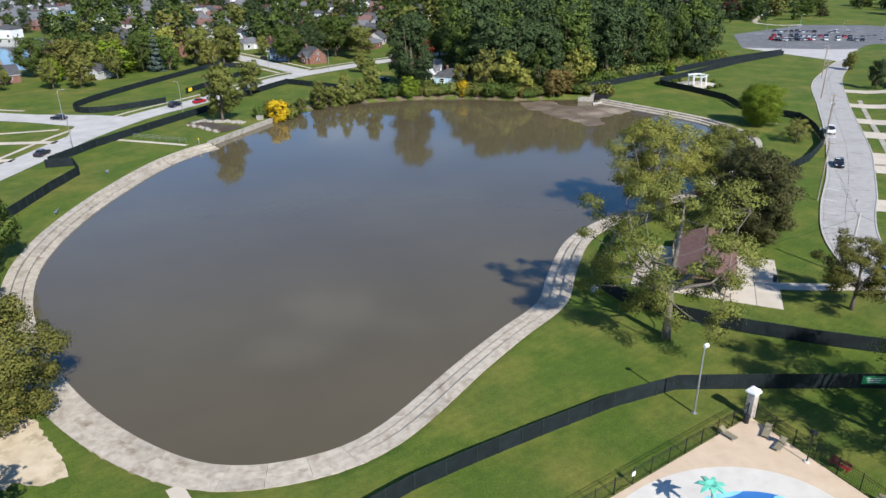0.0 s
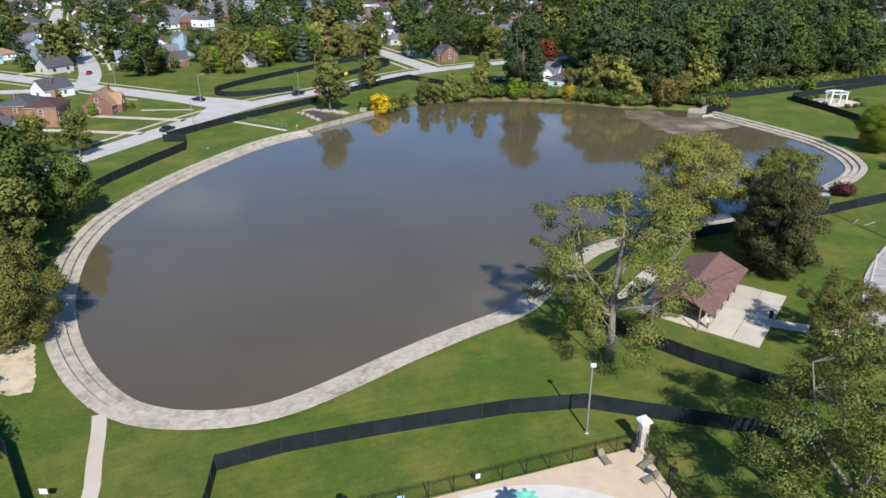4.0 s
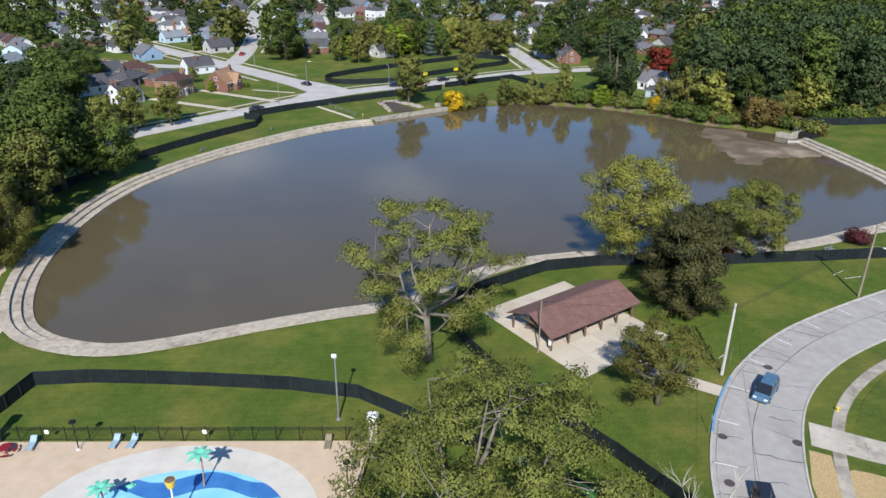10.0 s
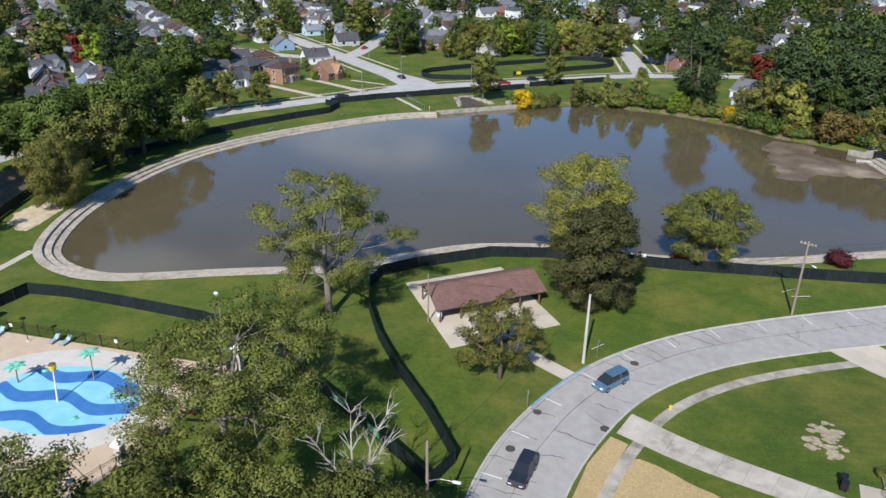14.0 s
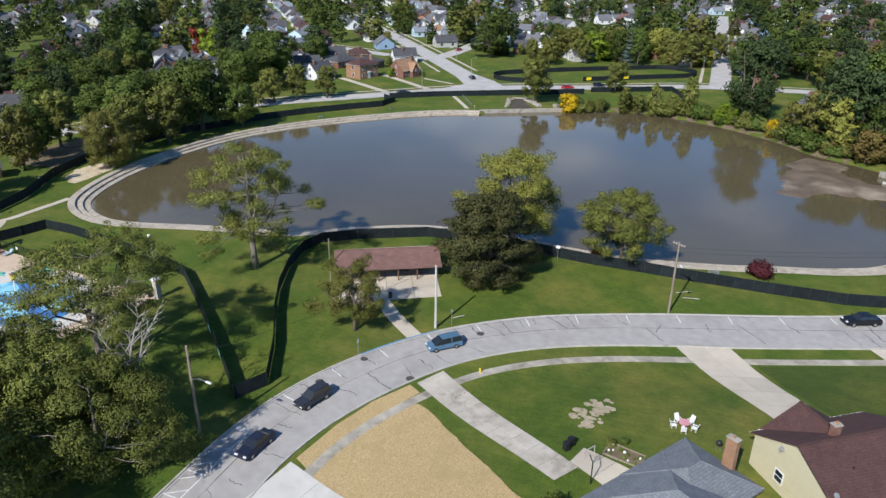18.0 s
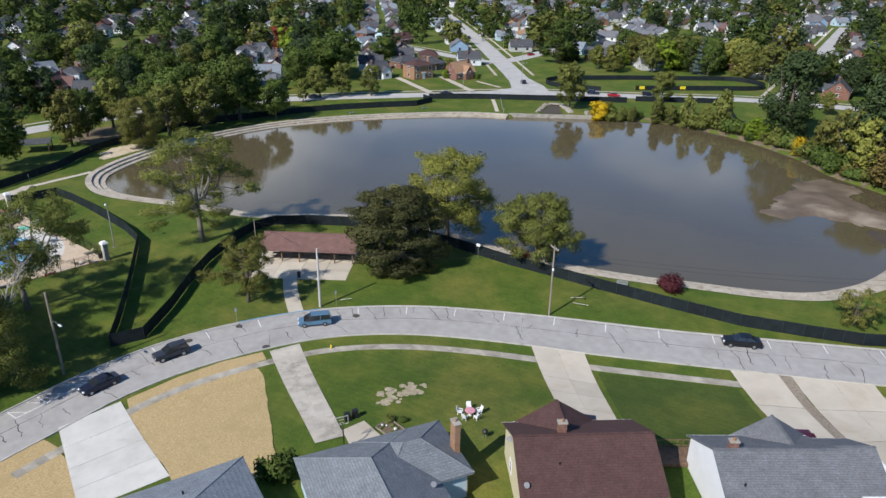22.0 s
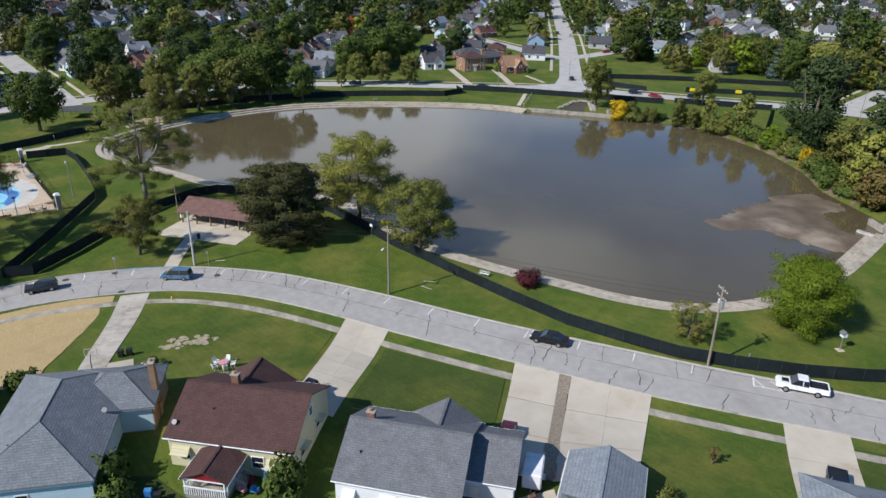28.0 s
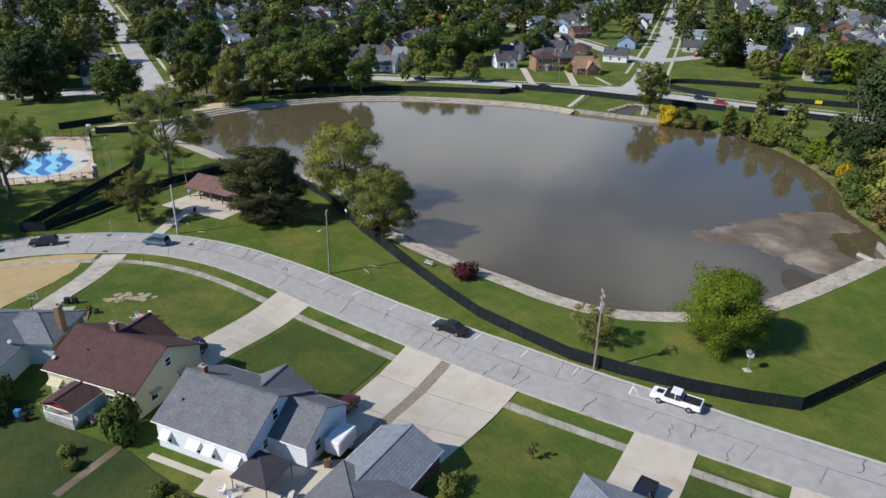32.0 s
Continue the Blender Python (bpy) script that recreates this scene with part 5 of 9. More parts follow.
def plant(kind, x, y, H, wide=1.0, where="", group=""):
    v = plant_rnd.randrange(len(KINDS[kind]))
    sz = H / REF[kind]
    m = Matrix.Translation((x, y, gz1(x, y) - 0.02)) @ Matrix.Rotation(plant_rnd.uniform(0, 6.28), 4, 'Z') @ Matrix.Diagonal((sz * wide, sz * wide, sz, 1))
    name = "bush" if kind.startswith("shrub") else "tree"
    if (kind, v) not in PROTO:
        t = grown(name, LABEL[kind], name, KINDS[kind][v], m, group)
        PROTO[(kind, v)] = t
    else:
        src = PROTO[(kind, v)]
        t = new(name)
        t.empty_display_size = 0.5
        t.matrix_basis = m
        for ch in src.children:
            part(ch.name.split(".")[0], ch.data, None, t)
    lab = LABEL[kind] + (" " + where if where else "")
    tagged(t, lab if len(lab.split()) <= 12 else LABEL[kind], name, group or "park trees")
    return t


WEST = [("maple", -75, 97, 20, 1.1), ("maple", -83, 94, 17.5, 1.0), ("olive", -66.5, 85, 16, 1.15), ("maple", -80.5, 79.5, 17, 1.1), ("olive", -62.5, 75, 15, 1.0), ("maple", -69, 53, 14, 0.9), ("turning", -59.2, 49.5, 15.5, 0.75), ("maple", -41, 34.0, 16.5, 1.1), ("olive", -78, 60, 15, 1.0), ("maple", -72, 108, 13, 0.9), ("olive", -101.5, 138.5, 12.5, 1.1), ("olive", -99, 149, 11.5, 1.1), ("olive", -101.5, 130, 12, 1.0), ("olive", -96.5, 122.5, 8.5, 0.8), ("maple", -90, 88, 16, 1.0), ("maple", -88, 72, 14, 1.0)]
for k, x, y, h, w in WEST:
    plant(k, x, y, h, w, "on the west side of the pond", "trees west of the pond")
NORTH = [("olive", -54, 207.4, 16.5, 1.0), ("olive", -51.6, 246.5, 11.5, 1.15), ("gold", -39, 209.8, 6.4, 1.05), ("shrub_olive", -36, 212.5, 4.0, 0.9), ("shrub_olive", -34.8, 215, 3.4, 0.9), ("olive", -32.5, 218.2, 5.5, 0.9), ("spire", -27.5, 224.3, 9.5, 1.1), ("olive", -24, 227.5, 7.0, 1.0), ("spire", -19.5, 230.2, 10.5, 1.0), ("shrub_olive", -16.5, 232.2, 4.4, 1.1), ("olive", -14.2, 233.2, 7.5, 0.9), ("spire", -10.2, 235.8, 12.5, 1.1), ("shrub", -6, 236.4, 4.5, 1.1), ("bright", 1.5, 237.4, 6.5, 1.2), ("bright", 4.2, 238.2, 5.2, 1.1), ("column", 3.6, 248.6, 25.6, 1.08), ("shrub_olive", 9.5, 238.6, 3.6, 1.2), ("shrub", 13.5, 237.8, 3.2, 1.2), ("gold", 19.8, 234.6, 5.6, 0.7), ("shrub_olive", 24, 235.2, 4.4, 1.1), ("shrub", 28.5, 233.6, 4.6, 1.1), ("brown", 49.5, 229.8, 9.0, 1.1), ("lime", 40.2, 233.4, 8.5, 1.1), ("lime", 36.5, 240.5, 13.5, 1.1), ("turning", 28.5, 241.5, 14, 1.0), ("brown", 54, 232.5, 7.5, 1.1), ("bright", 102.3, 260.3, 5.0, 0.95), ("turning", 20.5, 243.5, 9, 0.9)]
for k, x, y, h, w in NORTH:
    plant(k, x, y, h, w, "on the far shore" if y < 256 else "on the lawn", "trees on the far shore")
# scrub along the wild shore
sr = random.Random(61)
shore = curve(WILD, 2.1)
for q, nv in zip(shore, normals2(shore)):
    for row in range(2):
        if sr.random() < (0.62 if row == 0 else 0.5) and not (46 < q[0] < 66 and row == 0):
            o = (2.2 + 2.6 * row + sr.uniform(-0.8, 0.8))
            c1, c2 = q + nv * o, q - nv * o
            p = c1 if c1[1] > c2[1] else c2
            plant(sr.choice(("shrub", "shrub_olive", "shrub", "turning", "brown") if q[0] > 20 else ("shrub", "shrub_olive", "olive", "shrub")), float(p[0]), float(p[1]), sr.uniform(2.0, 3.8) + row, sr.uniform(0.9, 1.25), "on the bank", "scrub on the far shore")
MID = [("turning", -116, 272, 12, 1.1), ("olive", -118, 293, 14, 1.1), ("bright", -112, 300, 13.5, 1.3), ("spruce", -98, 306.5, 17.6, 1.0), ("olive", -84, 320, 16, 1.1), ("lime", -100, 330, 15, 1.2), ("fir", -152, 272, 19.5, 1.0), ("olive", -125, 270, 11, 1.0), ("olive", -108, 288, 12, 1.0), ("bright", -131, 287, 9, 1.1), ("maple", -143, 300, 15, 1.0), ("maple", -128, 312, 15, 1.1), ("lime", -72, 330, 12, 1.0), ("scarlet", -140, 330, 11, 1.0), ("fir", -110, 318, 14, 0.9), ("olive", -75, 345, 14, 1.1), ("olive", -60, 346, 9, 1.1), ("bright", -118.5, 203, 2.2, 1.0), ("bright", -124, 190.5, 4.2, 0.8), ("olive", -143, 201, 6, 1.0), ("bright", -205, 266, 7, 1.2), ("maple", -203, 290, 11, 1.0), ("olive", -209, 240, 8, 0.9), ("olive", -146, 280, 6, 1.0), ("scarlet", 9, 292, 13, 1.1), ("olive", -14, 288, 8, 1.0), ("scarlet", -205, 138, 15, 0.9), ("bright", -196, 139, 16, 1.0), ("maple", -136, 142, 17, 1.2), ("maple", -124, 128, 15, 1.1), ("maple", -153, 152, 18, 1.2)]
gr = random.Random(19)
for k in range(20):
    u, v = gr.random(), gr.random()
    MID.append((gr.choice(("olive", "maple", "olive", "forest", "turning")), -134 + 62 * u + 4 * v, 291 + 24 * u + 34 * v, gr.uniform(10, 16), gr.uniform(1.0, 1.3)))
for k, x, y, h, w in MID:
    plant(k, x, y, h, w, "among the houses", "trees among the houses")


def inside(poly, x, y):
    hit = False
    for (x0, y0), (x1, y1) in zip(poly, poly[1:] + poly[:1]):
        if (y0 > y) != (y1 > y) and x < (x1 - x0) * (y - y0) / (y1 - y0) + x0:
            hit = not hit
    return hit


WOOD = [(27, 250), (33, 245), (42, 243), (60, 246), (90, 264), (118, 285), (140, 300), (134, 330), (112, 380), (70, 420), (40, 410), (30, 350), (24, 290)]
wr = random.Random(5)
step = 8.3
FAR_TREES = []
for j in range(24):
    for i in range(20):
        x, y = 5 + i * step + wr.uniform(-2.6, 2.6) + (j % 2) * step / 2, 238 + j * step * 0.9 + wr.uniform(-2.6, 2.6)
        if inside(WOOD, x, y):
            front = y < 266 + max(0, (x - 40)) * 0.5
            kind, hh, ww = wr.choice(("oak", "oak", "oak", "forest", "forest")), wr.uniform(18, 25) if front else wr.uniform(20, 28), wr.uniform(0.9, 1.2)
            if front:
                plant(kind, x, y, hh, ww, "behind the outfall", "trees of the wood")
            else:
                FAR_TREES.append((kind, x, y, hh, ww))
for x, y, k, h in ((63, 250, "lime", 13), (126, 300, "lime", 12), (88, 268, "turning", 12), (176, 262, "turning", 7), (47, 240, "forest", 14), (57, 242, "turning", 9)):
    plant(k, x, y, h, 1.0, "at the edge of the wood", "trees of the wood")


tagged(patch("wood_floor", [(30, 246), (42, 241.5), (60, 244), (92, 262), (120, 281), (142, 297), (140, 330), (114, 384), (70, 422), (40, 412), (28, 350), (24, 290)], 0.04, M["dirt"], 2.0, 0.02), "shaded leaf-littered floor of the wood", "bare ground", kind="structure")
ur = random.Random(23)
for k in range(34):
    f = k / 33
    x, y = 64 + 76 * f + ur.uniform(-1, 1), 243.5 + 53 * f + ur.uniform(-1.2, 1.2)
    plant(ur.choice(("shrub", "shrub", "shrub_olive", "bright")), x, y, ur.uniform(3.0, 5.5), ur.uniform(0.9, 1.2), "at the edge of the wood", "scrub along the wood")


def tree_stuff(name, label, rows, leaves=620, size=0.9, category="trees"):
    """Trees too far and too many to tell apart, as one mesh."""
    cols = {"oak": "leaf_dark", "forest": "leaf_mid", "maple": "leaf_mid", "olive": "leaf_olive", "turning": "leaf_autumn", "lime": "leaf_lime", "bright": "leaf_bright", "fir": "needle", "scarlet": "leaf_red", "gold": "leaf_yellow"}
    slots = sorted(set(cols.values()))
    lows = {}
    for k in cols:
        me = (conifer(900, REF["fir"], 5.0, leaves // 2, 0.8, "needle", 0.04, 0.95) if k == "fir" else broadleaf(900 + len(k), REF[k], {"oak": 7.0, "forest": 7.0, "maple": 7.2}.get(k, REF[k] * 0.42), 0.12, 22, 0.33, leaves // 2, size if REF[k] > 13 else size * 0.75, cols[k]))
        co = np.empty(len(me[1].vertices) * 3)
        me[1].vertices.foreach_get("co", co)
        nv = np.empty(len(me[1].loops) * 3, dtype=np.float32)
        me[1].corner_normals.foreach_get("vector", nv)
        tco = np.empty(len(me[0].vertices) * 3)
        me[0].vertices.foreach_get("co", tco)
        lows[k] = (co.reshape(-1, 3), nv.reshape(-1, 3), tco.reshape(-1, 3)[:16])
    r = np.random.RandomState(3)
    V, N, F, MI = [], [], [], []
    base = 0
    for k, x, y, h, w in rows:
        co, nv, tk = lows[k]
        a = r.uniform(0, 6.28)
        rot = np.array([[math.cos(a), -math.sin(a), 0], [math.sin(a), math.cos(a), 0], [0, 0, 1]])
        q = h / REF[k]
        V.append((co * (q * w, q * w, q)) @ rot.T + (x, y, 0))
        N.append(nv @ rot.T)
        n = len(co) // 3
        F += (np.arange(3 * n).reshape(-1, 3) + base).tolist()
        MI.append(np.full(n, slots.index(cols[k])))
        base += 3 * n
        # trunk: two rings of eight
        V.append((tk * (q, q, q)) @ rot.T + (x, y, 0))
        N.append(np.tile((0, 0, 1.0), (16, 1)))
        ring = np.arange(8)
        F += (np.stack([ring, (ring + 1) % 8, (ring + 1) % 8 + 8, ring + 8], 1) + base).tolist()
        MI.append(np.full(8, len(slots)))
        base += 16
    V, N, MI = np.concatenate(V), np.concatenate(N), np.concatenate(MI)
    me = bpy.data.meshes.new(name)
    me.from_pydata(V.tolist(), [], F)
    for s in slots:
        me.materials.append(M[s])
    me.materials.append(M["bark"])
    me.polygons.foreach_set("material_index", MI.astype(np.int32))
    me.polygons.foreach_set("use_smooth", np.ones(len(F), dtype=bool))
    me.normals_split_custom_set_from_vertices(N.tolist())
    tagged(new(name, me), label, category, kind="stuff")


tree_stuff("far_woods", "dense dark green canopy of the wood", FAR_TREES, 1800, 0.58)


# ---- fences ----
def screen_fence(label, pts, height=2.0, post_gap=3.0, seed=1, group="screened fences", curved=True):
    fen = empty("fence", label, "fence", group)
    c = curve(pts, post_gap) if curved else np.concatenate([resample(np.array([a, b], float), max(2, int(round(math.dist(a, b) / post_gap)) + 1))[:-1] for a, b in zip(pts, pts[1:])] + [np.array([pts[-1]], float)])
    r = random.Random(seed)
    z = gz(c[:, 0], c[:, 1])
    post = tubed([(0, 0, -0.3), (0, 0, height + 0.06)], [0.035, 0.035], 6)
    pm = mesh_of("post", post, M["post"])
    for (x, y), h in zip(c, z):
        o = part("post", pm, None, fen)
        o.location = (x, y, h)
    for i in range(len(c) - 1):
        a, b = c[i], c[i + 1]
        d = (b - a) / (np.hypot(*(b - a)) + 1e-9)
        nrm = np.array([-d[1], d[0]])
        cols = 5
        verts, faces = [], []
        sag = [r.uniform(-0.05, 0.05) for _ in range(cols + 1)]
        for k in range(cols + 1):
            f = k / cols
            p = a + (b - a) * f
            hz = z[i] + (z[i + 1] - z[i]) * f
            bel = math.sin(f * math.pi) * 0.05
            for q, (zz, o) in enumerate(((0.03, 0.0), (height * 0.5, sag[k] + bel * 0.8), (height - 0.03 * math.sin(f * math.pi) - abs(sag[k]) * 0.3, 0.0))):
                pp = p + nrm * (o + 0.04)
                verts.append((pp[0], pp[1], hz + zz))
        for k in range(cols):
            for q in range(2):
                s = k * 3 + q
                faces.append((s, s + 3, s + 4, s + 1))
        m = len(verts)
        verts += [(x - nrm[0] * 0.012, y - nrm[1] * 0.012, h) for x, y, h in verts]
        faces += [tuple(m + v for v in f[::-1]) for f in faces]
        me = raw("panel", verts, faces, M["screen"])
        for p in me.polygons:
            p.use_smooth = True
        part("panel", me, None, fen)
    # top rail
    bm = bmesh.new()
    tube(bm, [(x, y, h + height + 0.02) for (x, y), h in zip(c, z)], [0.018] * len(c), 4)
    part("top_rail", bm, M["post"], fen)
    return fen


GREENBLACK = "dark green fabric-screened fence"
screen_fence(GREENBLACK + " round the pond lawn", [(-12.2, 39.9), (-13.2, 44), (-14.5, 48.4), (-9.2, 51.8), (-3, 54.8), (4.2, 58), (12.9, 61.7), (20.8, 64), (30.5, 63), (41, 61.8), (50, 60.6), (58.6, 59.2)], 1.95, seed=1, curved=False)
screen_fence(GREENBLACK + " bending back to the pond", [(58.6, 59.2), (58, 63.6), (50, 67.8), (42, 71.2), (34.2, 75.2), (27.5, 79.7), (22, 85), (20.4, 89.3), (22.5, 95.5), (28.6, 107), (36, 113.2), (45.2, 118.7), (55, 124), (62.2, 128.9), (69.3, 133.3), (79, 139.8), (87.5, 146), (93.4, 152.3), (98.6, 158.2), (102, 164.5), (105.5, 172.5), (107.7, 179.5), (109, 185.3)], 2.0, seed=2, curved=False)
screen_fence(GREENBLACK + " past the round lawn tree", [(109, 185.3), (104.2, 193.5), (99.6, 201.2), (100.6, 208), (101.4, 214), (97, 228), (91.2, 242), (93, 247), (99.5, 251), (122, 269), (144, 286), (174, 305)], 2.0, seed=3, curved=False)
screen_fence(GREENBLACK + " along the wood", [(62.5, 237.8), (74, 245), (87.8, 254.3), (116, 273.5), (144.8, 292.7), (175, 308.5)], 2.1, seed=4, curved=False)
screen_fence(GREENBLACK + " under the west trees", [(-16, 27.5), (-25.4, 37.2), (-36, 47), (-50, 54.5), (-63.5, 67.5), (-74.5, 92), (-79.3, 119), (-79.3, 132), (-78, 147), (-76.3, 158.5), (-80.3, 166), (-86.2, 165)], 2.0, seed=5, curved=False)
screen_fence(GREENBLACK + " along the far street", [(-86.4, 167.4), (-80.8, 183), (-74, 197), (-64, 216.5), (-55.3, 233.6)], 2.0, seed=6, curved=False)
screen_fence(GREENBLACK + " behind the shore trees", [(-56.4, 238.4), (-49, 253), (-41.5, 267), (-28, 257), (-15, 247)], 1.9, seed=7, curved=False)
screen_fence(GREENBLACK + " round an empty lawn oval", [(-74.5, 252.5), (-64, 281), (-57.5, 298), (-59, 306), (-66, 310), (-78, 307), (-87, 287), (-97, 262), (-103.6, 240), (-103.6, 230), (-98.5, 225.4), (-91, 226.4), (-77.4, 237.7)], 1.9, seed=8)


def banner(x0, y0, x1, y1, z0, z1, material, label, bars=True):
    b = empty("banner", label, "banner", "fence banners")
    a, c = np.array([x0, y0]), np.array([x1, y1])
    d = (c - a) / np.hypot(*(c - a))
    n = np.array([d[1], -d[0]])
    if n @ (np.array([20, 20]) - a) < 0:
        n = -n

    def sheet(u0, u1, v0, v1, off, mat, nm):
        q = [(*(a + (c - a) * u + n * off), v) for u, v in ((u0, v0), (u1, v0), (u1, v1), (u0, v1))]
        q += [(x - n[0] * 0.008, y - n[1] * 0.008, z) for x, y, z in q]
        part(nm, raw(nm, q, [(0, 1, 2, 3), (7, 6, 5, 4), (0, 4, 5, 1), (1, 5, 6, 2), (2, 6, 7, 3), (3, 7, 4, 0)], mat), None, b)
    sheet(0, 1, z0, z1, 0.11, material, "sheet")
    if bars:
        for k in range(3):
            zz = z1 - (z1 - z0) * (0.25 + 0.24 * k)
            sheet(0.14 + 0.04 * k, 0.84 - 0.05 * k, zz - 0.07, zz + 0.02, 0.125, M["white"], "lettering_bar")


banner(41.0, 61.75, 43.7, 61.4, 0.7, 1.75, M["green_sign"], "green vinyl banner with white lines tied to the fence")
banner(47.8, 60.85, 50.0, 60.55, 0.6, 1.75, M["green_sign"], "green vinyl banner with white lines tied to the fence")
banner(-74.0, 253.9, -73.2, 255.9, 0.5, 1.7, M["yellow_sign"], "yellow warning banner on the fence", False)
banner(-68.2, 269.6, -67.4, 271.8, 0.5, 1.7, M["yellow_sign"], "yellow warning banner on the fence", False)


# ---- splash pad and deck ----
DECK = [(-9.1, 39.6), (-8, 27.5), (-2, 16), (36, 16), (33.2, 40), (26.4, 58.4)]
deck = tagged(new("pool_deck", mesh_of("pool_deck", prism(DECK, -0.2, 0.07), M["deck"])), "tan coated concrete deck of the splash pool", "deck", kind="structure")
PC, PA = np.array([16.6, 40.9]), math.atan2(18.7, 35.4)
eu, ev = np.array([math.cos(PA), math.sin(PA)]), np.array([-math.sin(PA), math.cos(PA)])


def oval(name, a, b, z, material, n=64, label="", cat="", kind="structure", du=0.0):
    bm = bmesh.new()
    lo = [PC + eu * (du + a * math.cos(t)) + ev * b * math.sin(t) for t in np.linspace(0, 2 * math.pi, n, endpoint=False)]
    bm.faces.new([bm.verts.new((x, y, z)) for x, y in lo])
    top = bmesh.ops.extrude_face_region(bm, geom=bm.faces[:])
    bmesh.ops.translate(bm, verts=[v for v in top["geom"] if isinstance(v, bmesh.types.BMVert)], vec=(0, 0, -0.03))
    bmesh.ops.recalc_face_normals(bm, faces=bm.faces[:])
    return tagged(new(name, mesh_of(name, bm, material)), label, cat, kind=kind)


oval("splash_apron", 13.6, 10.2, 0.085, M["splash"], label="pale grey oval apron round the splash pad", cat="apron", du=-1.0)
M["pool_light"] = varied("light_blue_coating", (0.22, 0.56, 0.74), (0.30, 0.64, 0.80), 0.6, rough=0.35)
M["pool_dark"] = varied("deep_blue_coating", (0.035, 0.15, 0.42), (0.06, 0.21, 0.50), 0.6, rough=0.35)
pool = oval("splash_pad", 9.5, 6.5, 0.10, M["pool_light"], label="oval splash pad floor painted in light and deep blue waves", cat="splash pad", kind="")
for base, thick, ph in ((4.3, 2.2, 0.3), (-0.2, 2.0, 1.4), (-4.6, 1.8, 2.3)):
    lo, hi = [], []
    for u in np.linspace(-9.4, 9.4, 60):
        lim = 6.48 * math.sqrt(max(0, 1 - (u / 9.5) ** 2))
        w = 0.75 * math.sin(u * 0.62 + ph)
        w2 = 0.75 * math.sin(u * 0.62 + ph + 0.5)
        lo.append((u, max(-lim, min(lim, base + w - thick / 2))))
        hi.append((u, max(-lim, min(lim, base + w2 + thick / 2))))
    verts = [(*(PC + eu * u + ev * v), 0.106) for u, v in lo + hi]
    n = len(lo)
    part("wave", raw("wave", verts, [(i, i + 1, n + i + 1, n + i) for i in range(n - 1)], M["pool_dark"]), None, pool)


def palm_toy(x, y, h):
    t = empty("palm_fountain", "green plastic palm fountain with curved trunk", "fountain", "splash toys", at=Matrix.Translation((x, y, 0.1)))
    part("trunk", tubed([(0, 0, 0), (0.12, 0, h * 0.4), (0.05, 0.1, h * 0.75), (-0.15, 0.15, h)], [0.11, 0.09, 0.08, 0.07], 8), M["pole_wood"], t)
    for k in range(7):
        a = k * 2 * math.pi / 7
        bm = bmesh.new()
        pts = [(-0.15 + math.cos(a) * q, 0.15 + math.sin(a) * q, h + 0.25 * math.sin(q * 2.0) - 0.22 * q * q) for q in (0, 0.45, 0.9, 1.35)]
        tube(bm, pts, [0.05, 0.30, 0.24, 0.03], 4)
        for v in bm.verts:
            c = h + 0.1
            v.co.z = c + (v.co.z - c) * 0.55
        part("frond", bm, M["palm"], t)
    return t


palm_toy(15.5, 45.1, 3.7)
palm_toy(9.4, 38.6, 2.2)
for x, y in ((21.4, 45.8), (21.6, 40.2), (9.2, 41.8)):
    t = empty("water_jet", "small green plastic turtle-shaped water jet", "fountain", "splash toys", at=Matrix.Translation((x, y, 0.1)))
    bm = bmesh.new()
    bmesh.ops.create_icosphere(bm, subdivisions=2, radius=0.4, matrix=Matrix.Diagonal((1, 1, 0.55, 1)))
    part("shell", bm, M["palm"], t, smooth=True)
    for k in range(4):
        a = math.pi / 4 + k * math.pi / 2
        part("foot", soft_box(math.cos(a) * 0.42 - 0.1, math.sin(a) * 0.42 - 0.1, 0, math.cos(a) * 0.42 + 0.1, math.sin(a) * 0.42 + 0.1, 0.12, 0.03), M["palm"], t)
t = empty("bucket_fountain", "tall white spray post with a yellow tipping bucket", "fountain", "splash toys", at=Matrix.Translation((17.0, 40.2, 0.1)))
part("post", tubed([(0, 0, 0), (-0.3, 0.3, 2.2), (-0.5, 0.5, 4.2)], [0.1, 0.09, 0.08], 8), M["white"], t)
bm = bmesh.new()
bmesh.ops.create_cone(bm, cap_ends=True, segments=14, radius1=0.32, radius2=0.5, depth=0.8, matrix=Matrix.Translation((-0.5, 0.5, 4.3)))
part("bucket", bm, M["yellow"], t)
part("lid", tubed([(-0.5, 0.5, 4.7), (-0.5, 0.5, 4.8), (-0.5, 0.5, 4.86)], [0.46, 0.36, 0.05], 12), M["wood"], t)


def lounger(x, y, rz, sling):
    t = empty("sun_lounger", "low pool lounger with a faded sling seat", "lounger", "pool loungers", at=Matrix.Translation((x, y, 0.07)) @ Matrix.Rotation(rz, 4, 'Z'))
    part("seat", soft_box(-0.33, -0.95, 0.30, 0.33, 0.35, 0.35, 0.02), M[sling], t)
    bm = soft_box(-0.33, 0, -0.02, 0.33, 0.72, 0.03, 0.02)
    bmesh.ops.transform(bm, matrix=Matrix.Translation((0, 0.35, 0.33)) @ Matrix.Rotation(radians(38), 4, 'X'), verts=bm.verts)
    part("backrest", bm, M[sling], t)
    for sx in (-0.34, 0.34):
        part("rail", tubed([(sx, -0.97, 0.31), (sx, 0.95, 0.31)], [0.025, 0.025], 6), M["metal"], t)
        for sy in (-0.75, 0.6):
            part("leg", tubed([(sx, sy, 0), (sx, sy, 0.31)], [0.025, 0.025], 6), M["metal"], t)


